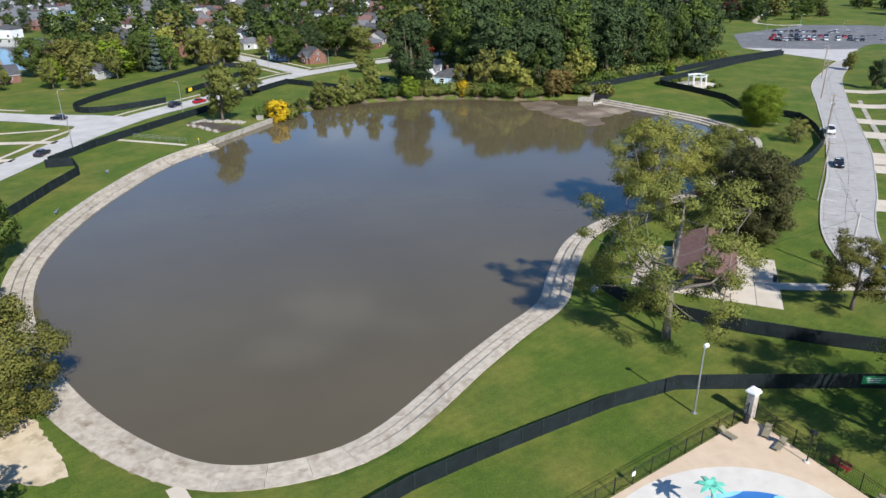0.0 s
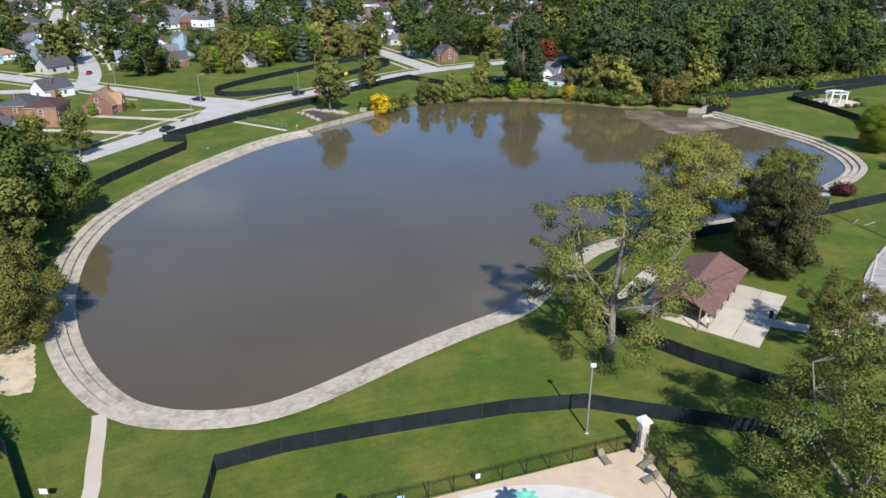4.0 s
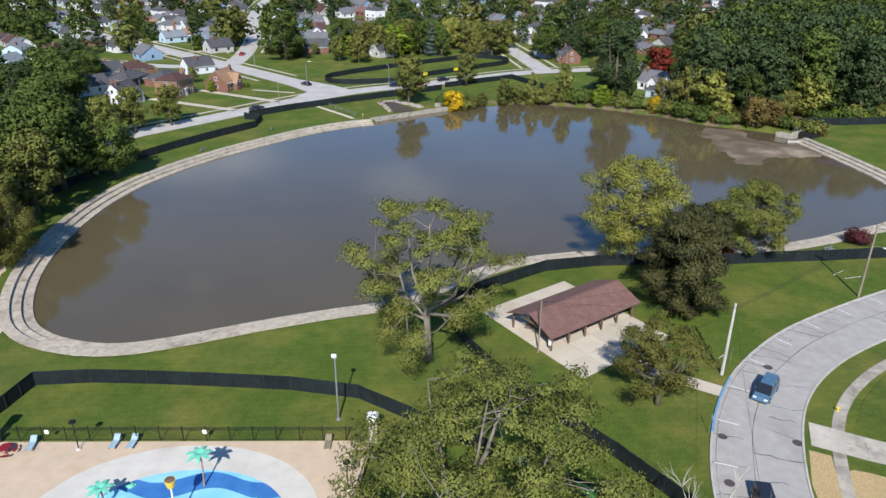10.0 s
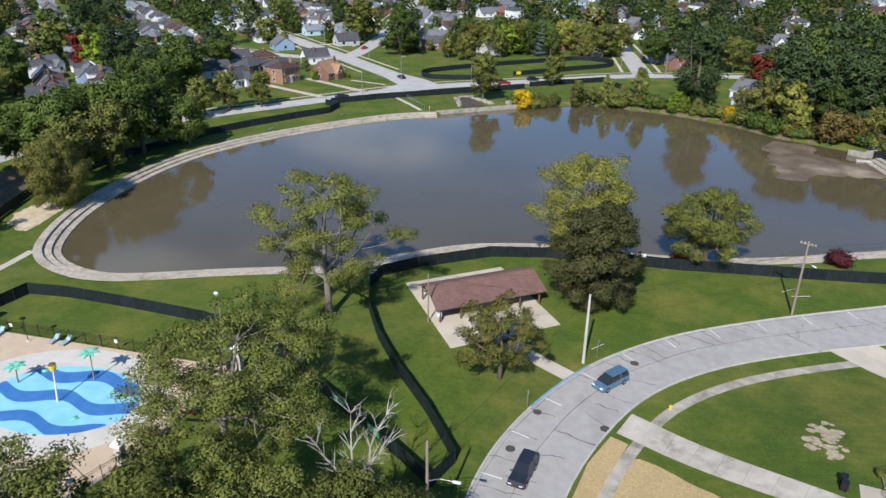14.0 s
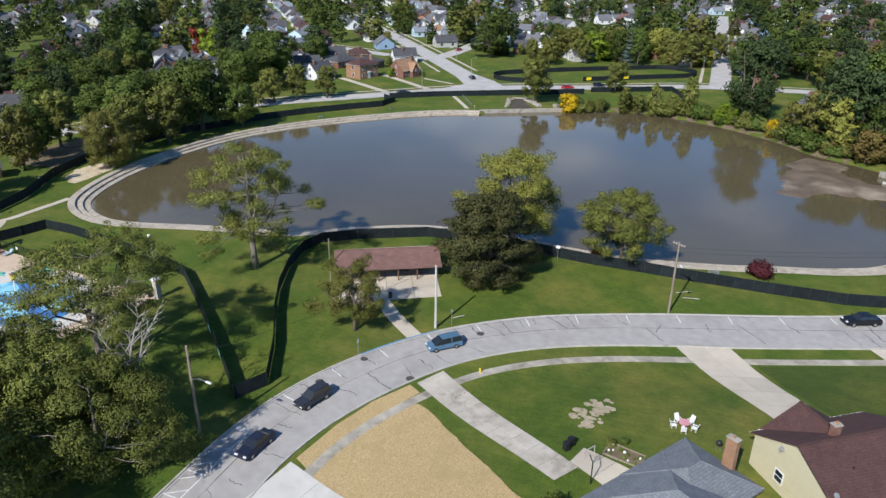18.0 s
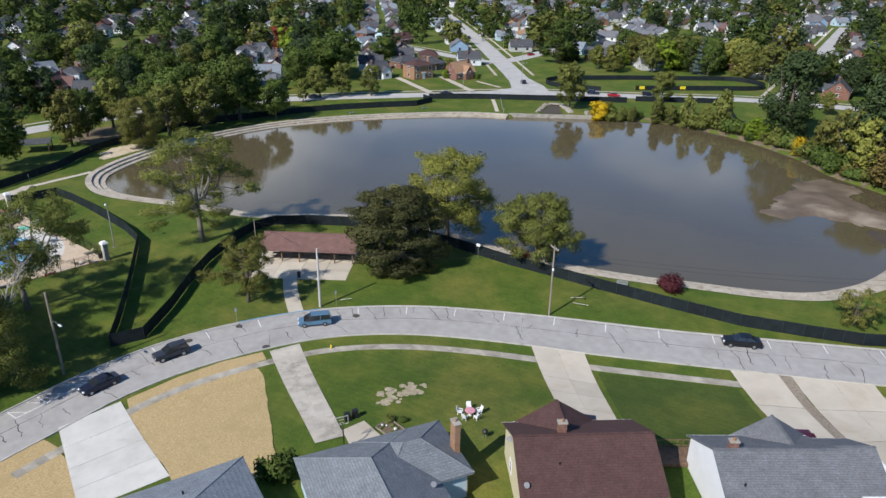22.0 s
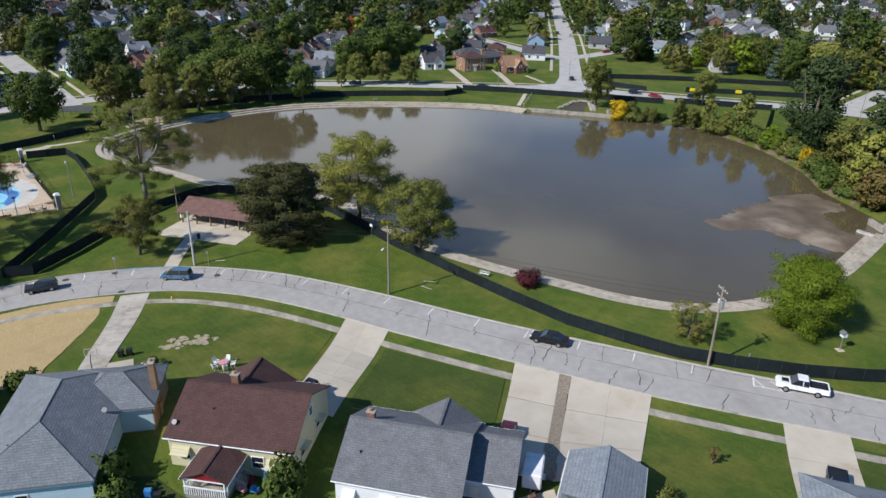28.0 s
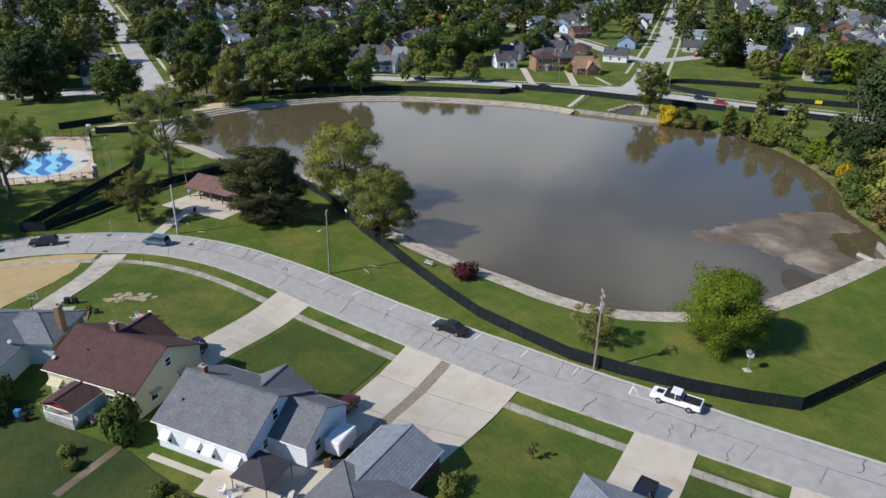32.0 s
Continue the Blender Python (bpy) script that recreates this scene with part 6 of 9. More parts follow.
for x, y, a, m in ((-4.6, 41.1, 0.6, "canvas"), (2.8, 45.3, 0.45, "canvas"), (4.4, 46.2, 0.45, "canvas"), (22.6, 55.6, 0.5, "tan_sling"), (26.6, 55.5, -0.7, "tan_sling"), (26.8, 53.4, -0.9, "tan_sling"), (-5.6, 30.5, 0.6, "canvas"), (31, 45, -1.0, "tan_sling")):
    lounger(x, y, a, m)


def picnic_round(x, y):
    t = empty("picnic_table", "round dark red steel picnic table with curved benches", "picnic table", "red picnic tables", at=Matrix.Translation((x, y, 0.07)))
    bm = bmesh.new()
    bmesh.ops.create_cone(bm, cap_ends=True, segments=20, radius1=0.6, radius2=0.6, depth=0.05, matrix=Matrix.Translation((0, 0, 0.75)))
    part("tabletop", bm, M["red"], t)
    part("pedestal", tubed([(0, 0, 0), (0, 0, 0.74)], [0.06, 0.06], 8), M["red"], t)
    for k in range(4):
        a0 = k * math.pi / 2 + 0.25
        bm = bmesh.new()
        pts = [(math.cos(a0 + q) * 1.05, math.sin(a0 + q) * 1.05, 0.45) for q in np.linspace(0, 1.07, 5)]
        tube(bm, pts, [0.14] * 5, 6)
        for v in bm.verts:
            v.co.z = 0.45 + (v.co.z - 0.45) * 0.25
        part("bench", bm, M["red"], t)
        a = a0 + 0.53
        part("strut", tubed([(math.cos(a) * 0.05, math.sin(a) * 0.05, 0.15), (math.cos(a) * 1.0, math.sin(a) * 1.0, 0.42)], [0.03, 0.03], 6), M["red"], t)


for x, y in ((-6.0, 39.2), (-5.6, 36.2), (-6.2, 33.0), (-3.0, 24.5), (-1.0, 22)):
    picnic_round(x, y)


def bench(x, y, rz, seat, legs, label, z=0.0):
    t = empty("bench", label, "bench", "park benches", at=Matrix.Translation((x, y, z + gz1(x, y))) @ Matrix.Rotation(rz, 4, 'Z'))
    for k in range(3):
        part("slat", soft_box(-0.95, -0.25 + k * 0.17, 0.43, 0.95, -0.11 + k * 0.17, 0.47, 0.01, 1), M[seat], t)
    for k in range(2):
        part("back_slat", soft_box(-0.95, 0.28, 0.58 + k * 0.17, 0.95, 0.32, 0.71 + k * 0.17, 0.01, 1), M[seat], t)
    for sx in (-0.75, 0.75):
        part("leg", tubed([(sx, -0.18, 0), (sx, -0.18, 0.43)], [0.035, 0.035], 6), M[legs], t)
        part("back_leg", tubed([(sx, 0.2, 0), (sx, 0.24, 0.45), (sx, 0.34, 0.9)], [0.035, 0.035, 0.03], 6), M[legs], t)


bench(30.7, 49.9, -1.1, "red", "red", "dark red slatted bench by the pool railing", 0.07)
bench(19.1, 88.4, 0.9, "metal", "metal", "pale metal bench facing the pond")
bench(-70.6, 158.8, -1.2, "metal", "metal", "pale bench on the far lawn facing the pond")
bench(69.6, 137.7, 0.9, "metal", "metal", "pale metal bench behind the steps")
bench(-71.5, 133, -1.4, "metal", "metal", "pale bench on the far lawn facing the pond")

# stone columns and black railing
for x, y in ((-9.2, 39.8), (26.4, 58.5), (33.4, 40.2)):
    t = empty("stone_column", "stone-faced gate column with a white cap", "column", "pool columns", at=Matrix.Translation((x, y, 0)) @ Matrix.Rotation(PA, 4, 'Z'))
    part("shaft", soft_box(-0.42, -0.42, -0.1, 0.42, 0.42, 3.0, 0.03), M["stone"], t)
    bm = bmesh.new()
    bmesh.ops.create_cone(bm, cap_ends=True, segments=4, radius1=0.86, radius2=0.5, depth=0.35, matrix=Matrix.Translation((0, 0, 3.35)) @ Matrix.Rotation(math.pi / 4, 4, 'Z'))
    part("cap", bm, M["white"], t)
    part("collar", soft_box(-0.58, -0.58, 3.0, 0.58, 0.58, 3.18, 0.03), M["white"], t)


def railing(pts, label):
    t = empty("railing", label, "railing", "pool railings")
    for a, b in zip(pts, pts[1:]):
        a, b = np.array(a, float), np.array(b, float)
        L = math.dist(a, b)
        n = max(1, int(round(L / 2.4)))
        pk = bmesh.new()
        for i in range(n + 1):
            p = a + (b - a) * i / n
            part("post", soft_box(p[0] - 0.04, p[1] - 0.04, -0.1, p[0] + 0.04, p[1] + 0.04, 1.95, 0.01, 1), M["black_iron"], t)
        for zz in (0.2, 1.5, 1.75):
            part("rail", tubed([(a[0], a[1], zz), (b[0], b[1], zz)], [0.022, 0.022], 4), M["black_iron"], t)
        m = int(L / 0.2)
        for i in range(m):
            p = a + (b - a) * (i + 0.5) / m
            tube(pk, [(p[0], p[1], 0.1), (p[0], p[1], 1.85)], [0.012, 0.012], 3, False)
        part("infill", pk, M["black_iron"], t)


railing([(-8.8, 40.0), (26.0, 58.3)], "black iron picket railing along the pool deck")
railing([(26.8, 58.0), (33.3, 40.6), (35.8, 18)], "black iron picket railing at the end of the pool deck")
railing([(-9.3, 39.3), (-8.3, 28)], "black iron picket railing at the end of the pool deck")
for f in (0.14, 0.56):
    x, y = -8.8 + 34.8 * f, 40.0 + 18.3 * f
    tagged(new("notice", mesh_of("notice", soft_box(-0.22, -0.02, 1.0, 0.22, 0.02, 1.5, 0.01, 1), M["white"])), "small white notice plate on the railing", "sign", "pool notices").matrix_basis = Matrix.Translation((x + 0.04, y - 0.08, 0)) @ Matrix.Rotation(PA, 4, 'Z')


def deck_lamp(x, y, h=3.4):
    t = empty("deck_lamp", "black post lamp with a flat shade on the deck", "lamp", "deck lamps", at=Matrix.Translation((x, y, 0.07)))
    part("footing", tubed([(0, 0, -0.05), (0, 0, 0.14)], [0.28, 0.25], 12), M["splash"], t)
    part("post", tubed([(0, 0, 0), (0, 0, h)], [0.06, 0.05], 8), M["black_iron"], t)
    part("shade", tubed([(0, 0, h), (0, 0, h + 0.12), (0, 0, h + 0.25)], [0.38, 0.36, 0.08], 12), M["black_iron"], t)


deck_lamp(0.0, 43.1)
deck_lamp(28.2, 51.1)
deck_lamp(33.0, 32.0)
for x, y in ((-8.4, 40.1), (25.5, 57.5), (46.3, 88.4)):
    t = empty("litter_bin", "black ribbed litter bin", "bin", "litter bins", at=Matrix.Translation((x, y, 0.05)))
    part("body", tubed([(0, 0, 0), (0, 0, 0.85)], [0.27, 0.31], 14), M["black"], t)
    part("lid", tubed([(0, 0, 0.85), (0, 0, 0.95), (0, 0, 1.05)], [0.34, 0.32, 0.12], 14), M["black"], t)


# ---- picnic shelter ----
SHC, SHA = (37.6, 93.0), math.atan2(0.891, 0.454)
sh = empty("picnic_shelter", "open timber picnic shelter with a mauve shingle roof", "shelter", at=Matrix.Translation((SHC[0], SHC[1], 0.06)) @ Matrix.Rotation(SHA, 4, 'Z'))
HL, HW, EZ, RZ = 8.7, 4.35, 2.35, 4.15


def roof_slabs(parent, u0, u1, half, ze, zr, material, thick=0.14, v0=0.0, names=("roof_slope", "roof_slope")):
    """The two slopes of a gable roof along local x, its ridge over v0."""
    for s, nm in ((1, names[0]), (-1, names[1])):
        v = [(u0, v0, zr), (u1, v0, zr), (u1, v0 + s * half, ze), (u0, v0 + s * half, ze)]
        v += [(x, y, z - thick) for x, y, z in v]
        bm = bmesh.new()
        vs = [bm.verts.new(c) for c in v]
        for f in ((0, 1, 2, 3), (7, 6, 5, 4), (0, 4, 5, 1), (1, 5, 6, 2), (2, 6, 7, 3), (3, 7, 4, 0)):
            bm.faces.new([vs[i] for i in f])
        bmesh.ops.recalc_face_normals(bm, faces=bm.faces[:])
        part(nm, bm, material, parent)


roof_slabs(sh, -HL, HL, HW, EZ, RZ, M["roof_mauve"])
part("ridge_cap", soft_box(-HL, -0.16, RZ - 0.06, HL, 0.16, RZ + 0.04, 0.02, 1), M["roof_mauve"], sh)
for sx in (-7.9, -4.7, -1.6, 1.6, 4.7, 7.9):
    for sy in (-3.7, 3.7):
        part("post", soft_box(sx - 0.11, sy - 0.11, -0.05, sx + 0.11, sy + 0.11, 2.45, 0.015, 1), M["wood"], sh)
        bm = bmesh.new()
        tube(bm, [(sx, sy, 1.5), (sx + (0.6 if sx < 0 else -0.6), sy, 2.3)], [0.06, 0.06], 5)
        part("brace", bm, M["wood"], sh)
    part("tie_beam", soft_box(sx - 0.07, -3.8, 2.3, sx + 0.07, 3.8, 2.48, 0.01, 1), M["wood"], sh)
    part("king_post", soft_box(sx - 0.06, -0.07, 2.4, sx + 0.06, 0.07, 3.95, 0.01, 1), M["wood"], sh)
    for s in (-1, 1):
        part("strut", tubed([(sx, s * 0.2, 2.5), (sx, s * 2.0, 3.15)], [0.06, 0.06], 5), M["wood"], sh)
for sy in (-3.7, 3.7):
    part("wall_plate", soft_box(-8.4, sy - 0.09, 2.42, 8.4, sy + 0.09, 2.60, 0.01, 1), M["wood"], sh)


def picnic_table(x, y, rz):
    t = empty("picnic_table", "grey-brown timber picnic table under the shelter", "picnic table", "shelter tables", at=Matrix.Translation((x, y, 0.06)) @ Matrix.Rotation(rz, 4, 'Z'))
    for k in range(4):
        part("plank", soft_box(-0.95, -0.38 + k * 0.19, 0.72, 0.95, -0.21 + k * 0.19, 0.76, 0.008, 1), M["pole_wood"], t)
    for s in (-1, 1):
        part("seat", soft_box(-0.95, s * 0.7 - 0.13, 0.42, 0.95, s * 0.7 + 0.13, 0.46, 0.008, 1), M["pole_wood"], t)
        part("leg", tubed([(s * 0.65, -0.75, 0), (s * 0.65, -0.25, 0.72)], [0.04, 0.04], 4), M["pole_wood"], t)
        part("leg", tubed([(s * 0.65, 0.75, 0), (s * 0.65, 0.25, 0.72)], [0.04, 0.04], 4), M["pole_wood"], t)


for u in (-6, -2.5, 2.5, 6):
    for v in (-1.7, 1.7):
        picnic_table(SHC[0] + math.cos(SHA) * u - math.sin(SHA) * v, SHC[1] + math.sin(SHA) * u + math.cos(SHA) * v, SHA + 0.1 * v)
# electric meter box by the shelter corner post
t = empty("meter_box", "white electric meter box on the shelter corner", "box", at=Matrix.Translation((37.2, 84.2, 0.06)) @ Matrix.Rotation(SHA, 4, 'Z'))
part("case", soft_box(-0.3, -0.15, 0.9, 0.3, 0.15, 1.8, 0.02), M["white"], t)
part("stand", soft_box(-0.05, -0.05, -0.05, 0.05, 0.05, 0.95, 0.01, 1), M["metal"], t)

# small picnic shelter under the west trees
s2 = empty("picnic_shelter", "small open shelter with a dark grey roof", "shelter", at=Matrix.Translation((-57.5, 40.5, 0)) @ Matrix.Rotation(1.5, 4, 'Z'))
roof_slabs(s2, -4.5, 4.5, 3.2, 2.5, 3.3, M["roof_dark"])
for sx in (-3.9, 3.9):
    for sy in (-2.7, 2.7):
        part("post", soft_box(sx - 0.1, sy - 0.1, -0.1, sx + 0.1, sy + 0.1, 2.6, 0.01, 1), M["wood"], s2)

# gazebo: white ring of columns on a round pad
gx, gy = 104.5, 241.5
bm = bmesh.new()
bmesh.ops.create_cone(bm, cap_ends=True, segments=32, radius1=7.0, radius2=7.0, depth=0.14, matrix=Matrix.Translation((gx, gy, 0.02)))
tagged(new("gazebo_pad", mesh_of("gazebo_pad", bm, M["walk"])), "round pale paved pad of the gazebo", "pad", kind="structure")
gaz = empty("gazebo", "white wooden pergola gazebo with open ring roof", "gazebo", at=Matrix.Translation((gx, gy, 0.08)))
for k in range(8):
    a = k * math.pi / 4
    part("column", tubed([(math.cos(a) * 3.2, math.sin(a) * 3.2, 0), (math.cos(a) * 3.2, math.sin(a) * 3.2, 3.0)], [0.2, 0.16], 10), M["white"], gaz)
    b = a + math.pi / 4
    part("beam", tubed([(math.cos(a) * 3.2, math.sin(a) * 3.2, 3.1), (math.cos(b) * 3.2, math.sin(b) * 3.2, 3.1)], [0.2, 0.2], 4), M["white"], gaz)
    part("rafter", tubed([(math.cos(a) * 3.8, math.sin(a) * 3.8, 3.35), (0, 0, 3.9)], [0.09, 0.09], 4), M["white"], gaz)
for k in range(14):
    a = 0.4 + k * 0.4
    if k % 7 != 3:
        plant("shrub_olive" if k % 3 else "shrub", gx + math.cos(a) * 8.0, gy + math.sin(a) * 8.0, 1.3, 1.1, "round the gazebo pad", "gazebo shrubs")

# outfall culvert with wing walls and rail
cul = empty("culvert", "concrete outfall culvert with a dark mouth and steel rail", "culvert", at=Matrix.Translation((62.2, 226.2, 0)) @ Matrix.Rotation(radians(55), 4, 'Z'))
part("head_wall", soft_box(-3.2, -0.4, -1.6, -1.3, 0.4, 1.0, 0.03), M["wall_concrete"], cul)
part("head_wall", soft_box(1.3, -0.4, -1.6, 3.2, 0.4, 1.0, 0.03), M["wall_concrete"], cul)
part("lintel", soft_box(-1.3, -0.4, 0.35, 1.3, 0.4, 1.0, 0.03), M["wall_concrete"], cul)
# closed black block, its colour standing for the shade inside the hollow barrel
part("barrel", boxed(-1.4, -5.0, -1.6, 1.4, -0.4, 0.95), M["black"], cul)
for sx in (-1, 1):
    bm = prism([(sx * 3.0, -0.4), (sx * 3.5, -0.4), (sx * 5.6, 3.6), (sx * 5.1, 3.7)], -1.6, 0.55)
    bmesh.ops.recalc_face_normals(bm, faces=bm.faces[:])
    part("wing_wall", bm, M["wall_concrete"], cul)
for k in range(5):
    part("rail_post", tubed([(-3 + 1.5 * k, 0, 1.0), (-3 + 1.5 * k, 0, 2.1)], [0.04, 0.04], 6), M["metal"], cul)
for zz in (1.55, 2.1):
    part("rail", tubed([(-3, 0, zz), (3, 0, zz)], [0.035, 0.035], 6), M["metal"], cul)
bm = prism([(59.2, 218.9), (59.5, 218.2), (64.8, 220.2), (64.5, 220.9)], -1.3, -0.42)
bmesh.ops.recalc_face_normals(bm, faces=bm.faces[:])
tagged(new("concrete_sill", mesh_of("concrete_sill", bm, M["kerb"])), "low concrete sill across the outfall mud", "sill", kind="structure")

# inlet on the street side: tunnel mouth with boulders
inl = empty("inlet_culvert", "dark stone inlet mouth with concrete lintel", "culvert", at=Matrix.Translation((-60.6, 205.9, 0)) @ Matrix.Rotation(radians(-40), 4, 'Z'))
part("lintel", soft_box(-0.5, -2.0, 0.25, 0.5, 2.0, 0.75, 0.04), M["wall_concrete"], inl)
# opening filled by a solid box, painted black for the shade within
part("mouth", boxed(-2.5, -1.6, -1.0, -0.1, 1.6, 0.3), M["black"], inl)
for s in (-1, 1):
    part("pier", soft_box(-0.5, s * 2.0 - 0.35, -1.0, 0.5, s * 2.0 + 0.35, 0.6, 0.05), M["wall_concrete"], inl)
tagged(patch("stream_bed", [(-61.2, 204.0), (-58.8, 206.8), (-53, 203.2), (-47.6, 200.2), (-51.4, 194.6), (-55.8, 199.2)], 0.045, M["silt"], 0.8, 0.05), "muddy stream bed between boulders", "stream", kind="structure")
br = random.Random(9)


def boulder(x, y, s, mat="wall_concrete"):
    bm = bmesh.new()
    bmesh.ops.create_icosphere(bm, subdivisions=2, radius=s)
    for v in bm.verts:
        v.co *= 1 + 0.28 * noise.noise(v.co * 1.4 / s + Vector((x, y, 0)))
        v.co.z *= 0.65
    o = tagged(new("boulder", mesh_of("boulder", bm, M[mat])), "rough grey boulder by the stream inlet", "boulder", "inlet boulders")
    o.matrix_basis = Matrix.Translation((x, y, gz1(x, y) + s * 0.25)) @ Matrix.Rotation(br.uniform(0, 6), 4, 'Z')


for k in range(30):
    f = (k // 2) / 14
    boulder(-59.6 + f * 11.4 + br.uniform(-0.25, 0.25) + (k % 2) * 0.5, 207.6 - f * 3.4 + br.uniform(-0.2, 0.2) + (k % 2) * 0.7, br.uniform(0.5, 0.85))
for k in range(26):
    f = (k // 2) / 12
    boulder(-62.2 + f * 9.6 + br.uniform(-0.25, 0.25) - (k % 2) * 0.5, 203.6 - f * 9.2 + br.uniform(-0.2, 0.2) - (k % 2) * 0.4, br.uniform(0.45, 0.75), "mud" if k % 3 == 0 else "wall_concrete")
tagged(new("concrete_block", mesh_of("concrete_block", soft_box(-44.5, 207.6, -0.2, -42.6, 209.2, 1.1, 0.05), M["wall_concrete"])), "square concrete block at the end of the wall", "block")
# chain-link strip and orange-topped post by the path
t = empty("chain_fence", "short galvanised fence by the far path", "fence")
for k in range(9):
    f = k / 8
    part("post", tubed([(-59 - 15 * f, 183.6 + 7.2 * f, -0.1), (-59 - 15 * f, 183.6 + 7.2 * f, 1.3)], [0.035, 0.035], 5), M["metal"], t)
for zz in (0.5, 0.9, 1.3):
    part("rail", tubed([(-59, 183.6, zz), (-74, 190.8, zz)], [0.03, 0.03], 5), M["metal"], t)
t = empty("marker_post", "short post with a yellow head at the steps", "post", at=Matrix.Translation((-55.5, 182.2, 0)))
part("shaft", tubed([(0, 0, -0.2), (0, 0, 1.1)], [0.09, 0.09], 8), M["metal"], t)
part("head", tubed([(0, 0, 1.1), (0, 0, 1.5)], [0.18, 0.16], 8), M["yellow"], t)


# ---- poles, lamps, wires, signs ----
def pole(x, y, h, label, mat="pole_wood", arms=0, transformer=False, lamp=None, r=0.16):
    t = empty("utility_pole", label, "utility pole", "utility poles", at=Matrix.Translation((x, y, 0)))
    part("shaft", tubed([(0, 0, -0.5), (0, 0, h * 0.5), (0, 0, h)], [r * 1.1, r * 0.95, r * 0.72], 10), M[mat], t)
    for k in range(arms):
        zz = h - 0.5 - 1.1 * k
        part("crossarm", soft_box(-1.1, -0.06, zz, 1.1, 0.06, zz + 0.13, 0.01, 1), M["pole_wood"], t)
        for sx in (-0.95, -0.45, 0.45, 0.95):
            part("insulator", tubed([(sx, 0, zz + 0.13), (sx, 0, zz + 0.3)], [0.05, 0.04], 6), M["white"], t)
    if transformer:
        part("transformer", tubed([(0.38, 0, h - 3.0), (0.38, 0, h - 2.95), (0.38, 0, h - 1.95), (0.38, 0, h - 1.9)], [0.2, 0.27, 0.27, 0.18], 12), M["metal"], t)
        part("switch_box", soft_box(-0.5, -0.12, h - 2.4, -0.2, 0.12, h - 1.9, 0.02), M["white"], t)
    if lamp:
        dx, dy, zz = lamp
        part("lamp_arm", tubed([(0, 0, zz - 0.5), (dx * 0.5, dy * 0.5, zz), (dx, dy, zz)], [0.035, 0.035, 0.03], 6), M["metal"], t)
        bm = soft_box(-0.38, -0.14, -0.1, 0.38, 0.14, 0.06, 0.05)
        bmesh.ops.transform(bm, matrix=Matrix.Translation((dx * 1.15, dy * 1.15, zz)) @ Matrix.Rotation(math.atan2(dy, dx), 4, 'Z'), verts=bm.verts)
        part("lamp_head", bm, M["white"], t)
    return t


pole(63.4, 53.6, 11.9, "weathered utility pole with a street lamp arm by the road", lamp=(2.0, 1.0, 8.2), arms=0)
pole(57.8, 89.1, 9.9, "bare pale weathered pole beside the road", "grey_pole", r=0.19)
pole(73.6, 121.0, 11.6, "brown utility pole with lamp arm by the road", lamp=(1.4, -0.9, 8.6), arms=1)
pole(101.0, 161.2, 12.0, "brown utility pole with crossarm and transformer", arms=2, transformer=True)
pole(132.5, 212, 12.0, "brown utility pole by the road", arms=2)
pole(155, 247, 12.0, "brown utility pole by the road", arms=2)
pole(35.9, 83.3, 7.6, "slim wooden pole at the shelter corner", r=0.10)
for a, b in (((63.4, 53.6, 10.6), (57.8, 89.1, 9.6)), ((57.8, 89.1, 9.5), (73.6, 121, 10.6)), ((57.8, 89.1, 9.2), (73.6, 121, 9.9)), ((73.6, 121, 10.7), (101, 161.2, 10.8)), ((73.6, 121, 10.0), (101, 161.2, 10.1)), ((101, 161.2, 11.2), (132.5, 212, 11.2)), ((101, 161.2, 10.4), (132.5, 212, 10.4)), ((132.5, 212, 11.2), (155, 247, 11.2)), ((57.8, 89.1, 9.4), (35.9, 83.3, 7.4)), ((73.6, 121, 9.4), (35.9, 83.3, 7.2))):
    A, B = Vector(a), Vector(b)
    pts = [A.lerp(B, f) - Vector((0, 0, 4 * f * (1 - f) * (B - A).length * 0.016)) for f in np.linspace(0, 1, 10)]
    tagged(new("overhead_wire", mesh_of("overhead_wire", tubed(pts, [0.016] * 10, 4), M["black"])), "thin black overhead wire slung between poles", "wire", "overhead wires")


def flood_lamp(x, y, h, label, turn):
    t = empty("lamp_post", label, "lamp post", "lamp posts", at=Matrix.Translation((x, y, gz1(x, y))) @ Matrix.Rotation(turn, 4, 'Z'))
    part("shaft", tubed([(0, 0, -0.3), (0, 0, h)], [0.12, 0.08], 10), M["metal"], t)
    part("base_plate", soft_box(-0.25, -0.25, -0.05, 0.25, 0.25, 0.06, 0.02), M["metal"], t)
    bm = soft_box(-0.28, -0.12, -0.2, 0.28, 0.22, 0.2, 0.05)
    bmesh.ops.transform(bm, matrix=Matrix.Translation((0, 0.15, h + 0.05)) @ Matrix.Rotation(radians(-25), 4, 'X'), verts=bm.verts)
    part("flood_head", bm, M["white"], t)
    return t


flood_lamp(21.0, 59.8, 8.3, "tall galvanised flood lamp post on the lawn", 3.4)


def street_lamp(x, y, h, turn):
    t = empty("street_lamp", "slender grey street lamp with a curved arm", "street lamp", "street lamps", at=Matrix.Translation((x, y, 0)) @ Matrix.Rotation(turn, 4, 'Z'))
    part("shaft", tubed([(0, 0, -0.2), (0, 0, h - 0.6), (0.4, 0, h - 0.1), (1.6, 0, h)], [0.11, 0.07, 0.05, 0.04], 8), M["metal"], t)
    part("head", soft_box(1.4, -0.13, h - 0.12, 2.1, 0.13, h + 0.04, 0.04), M["metal"], t)


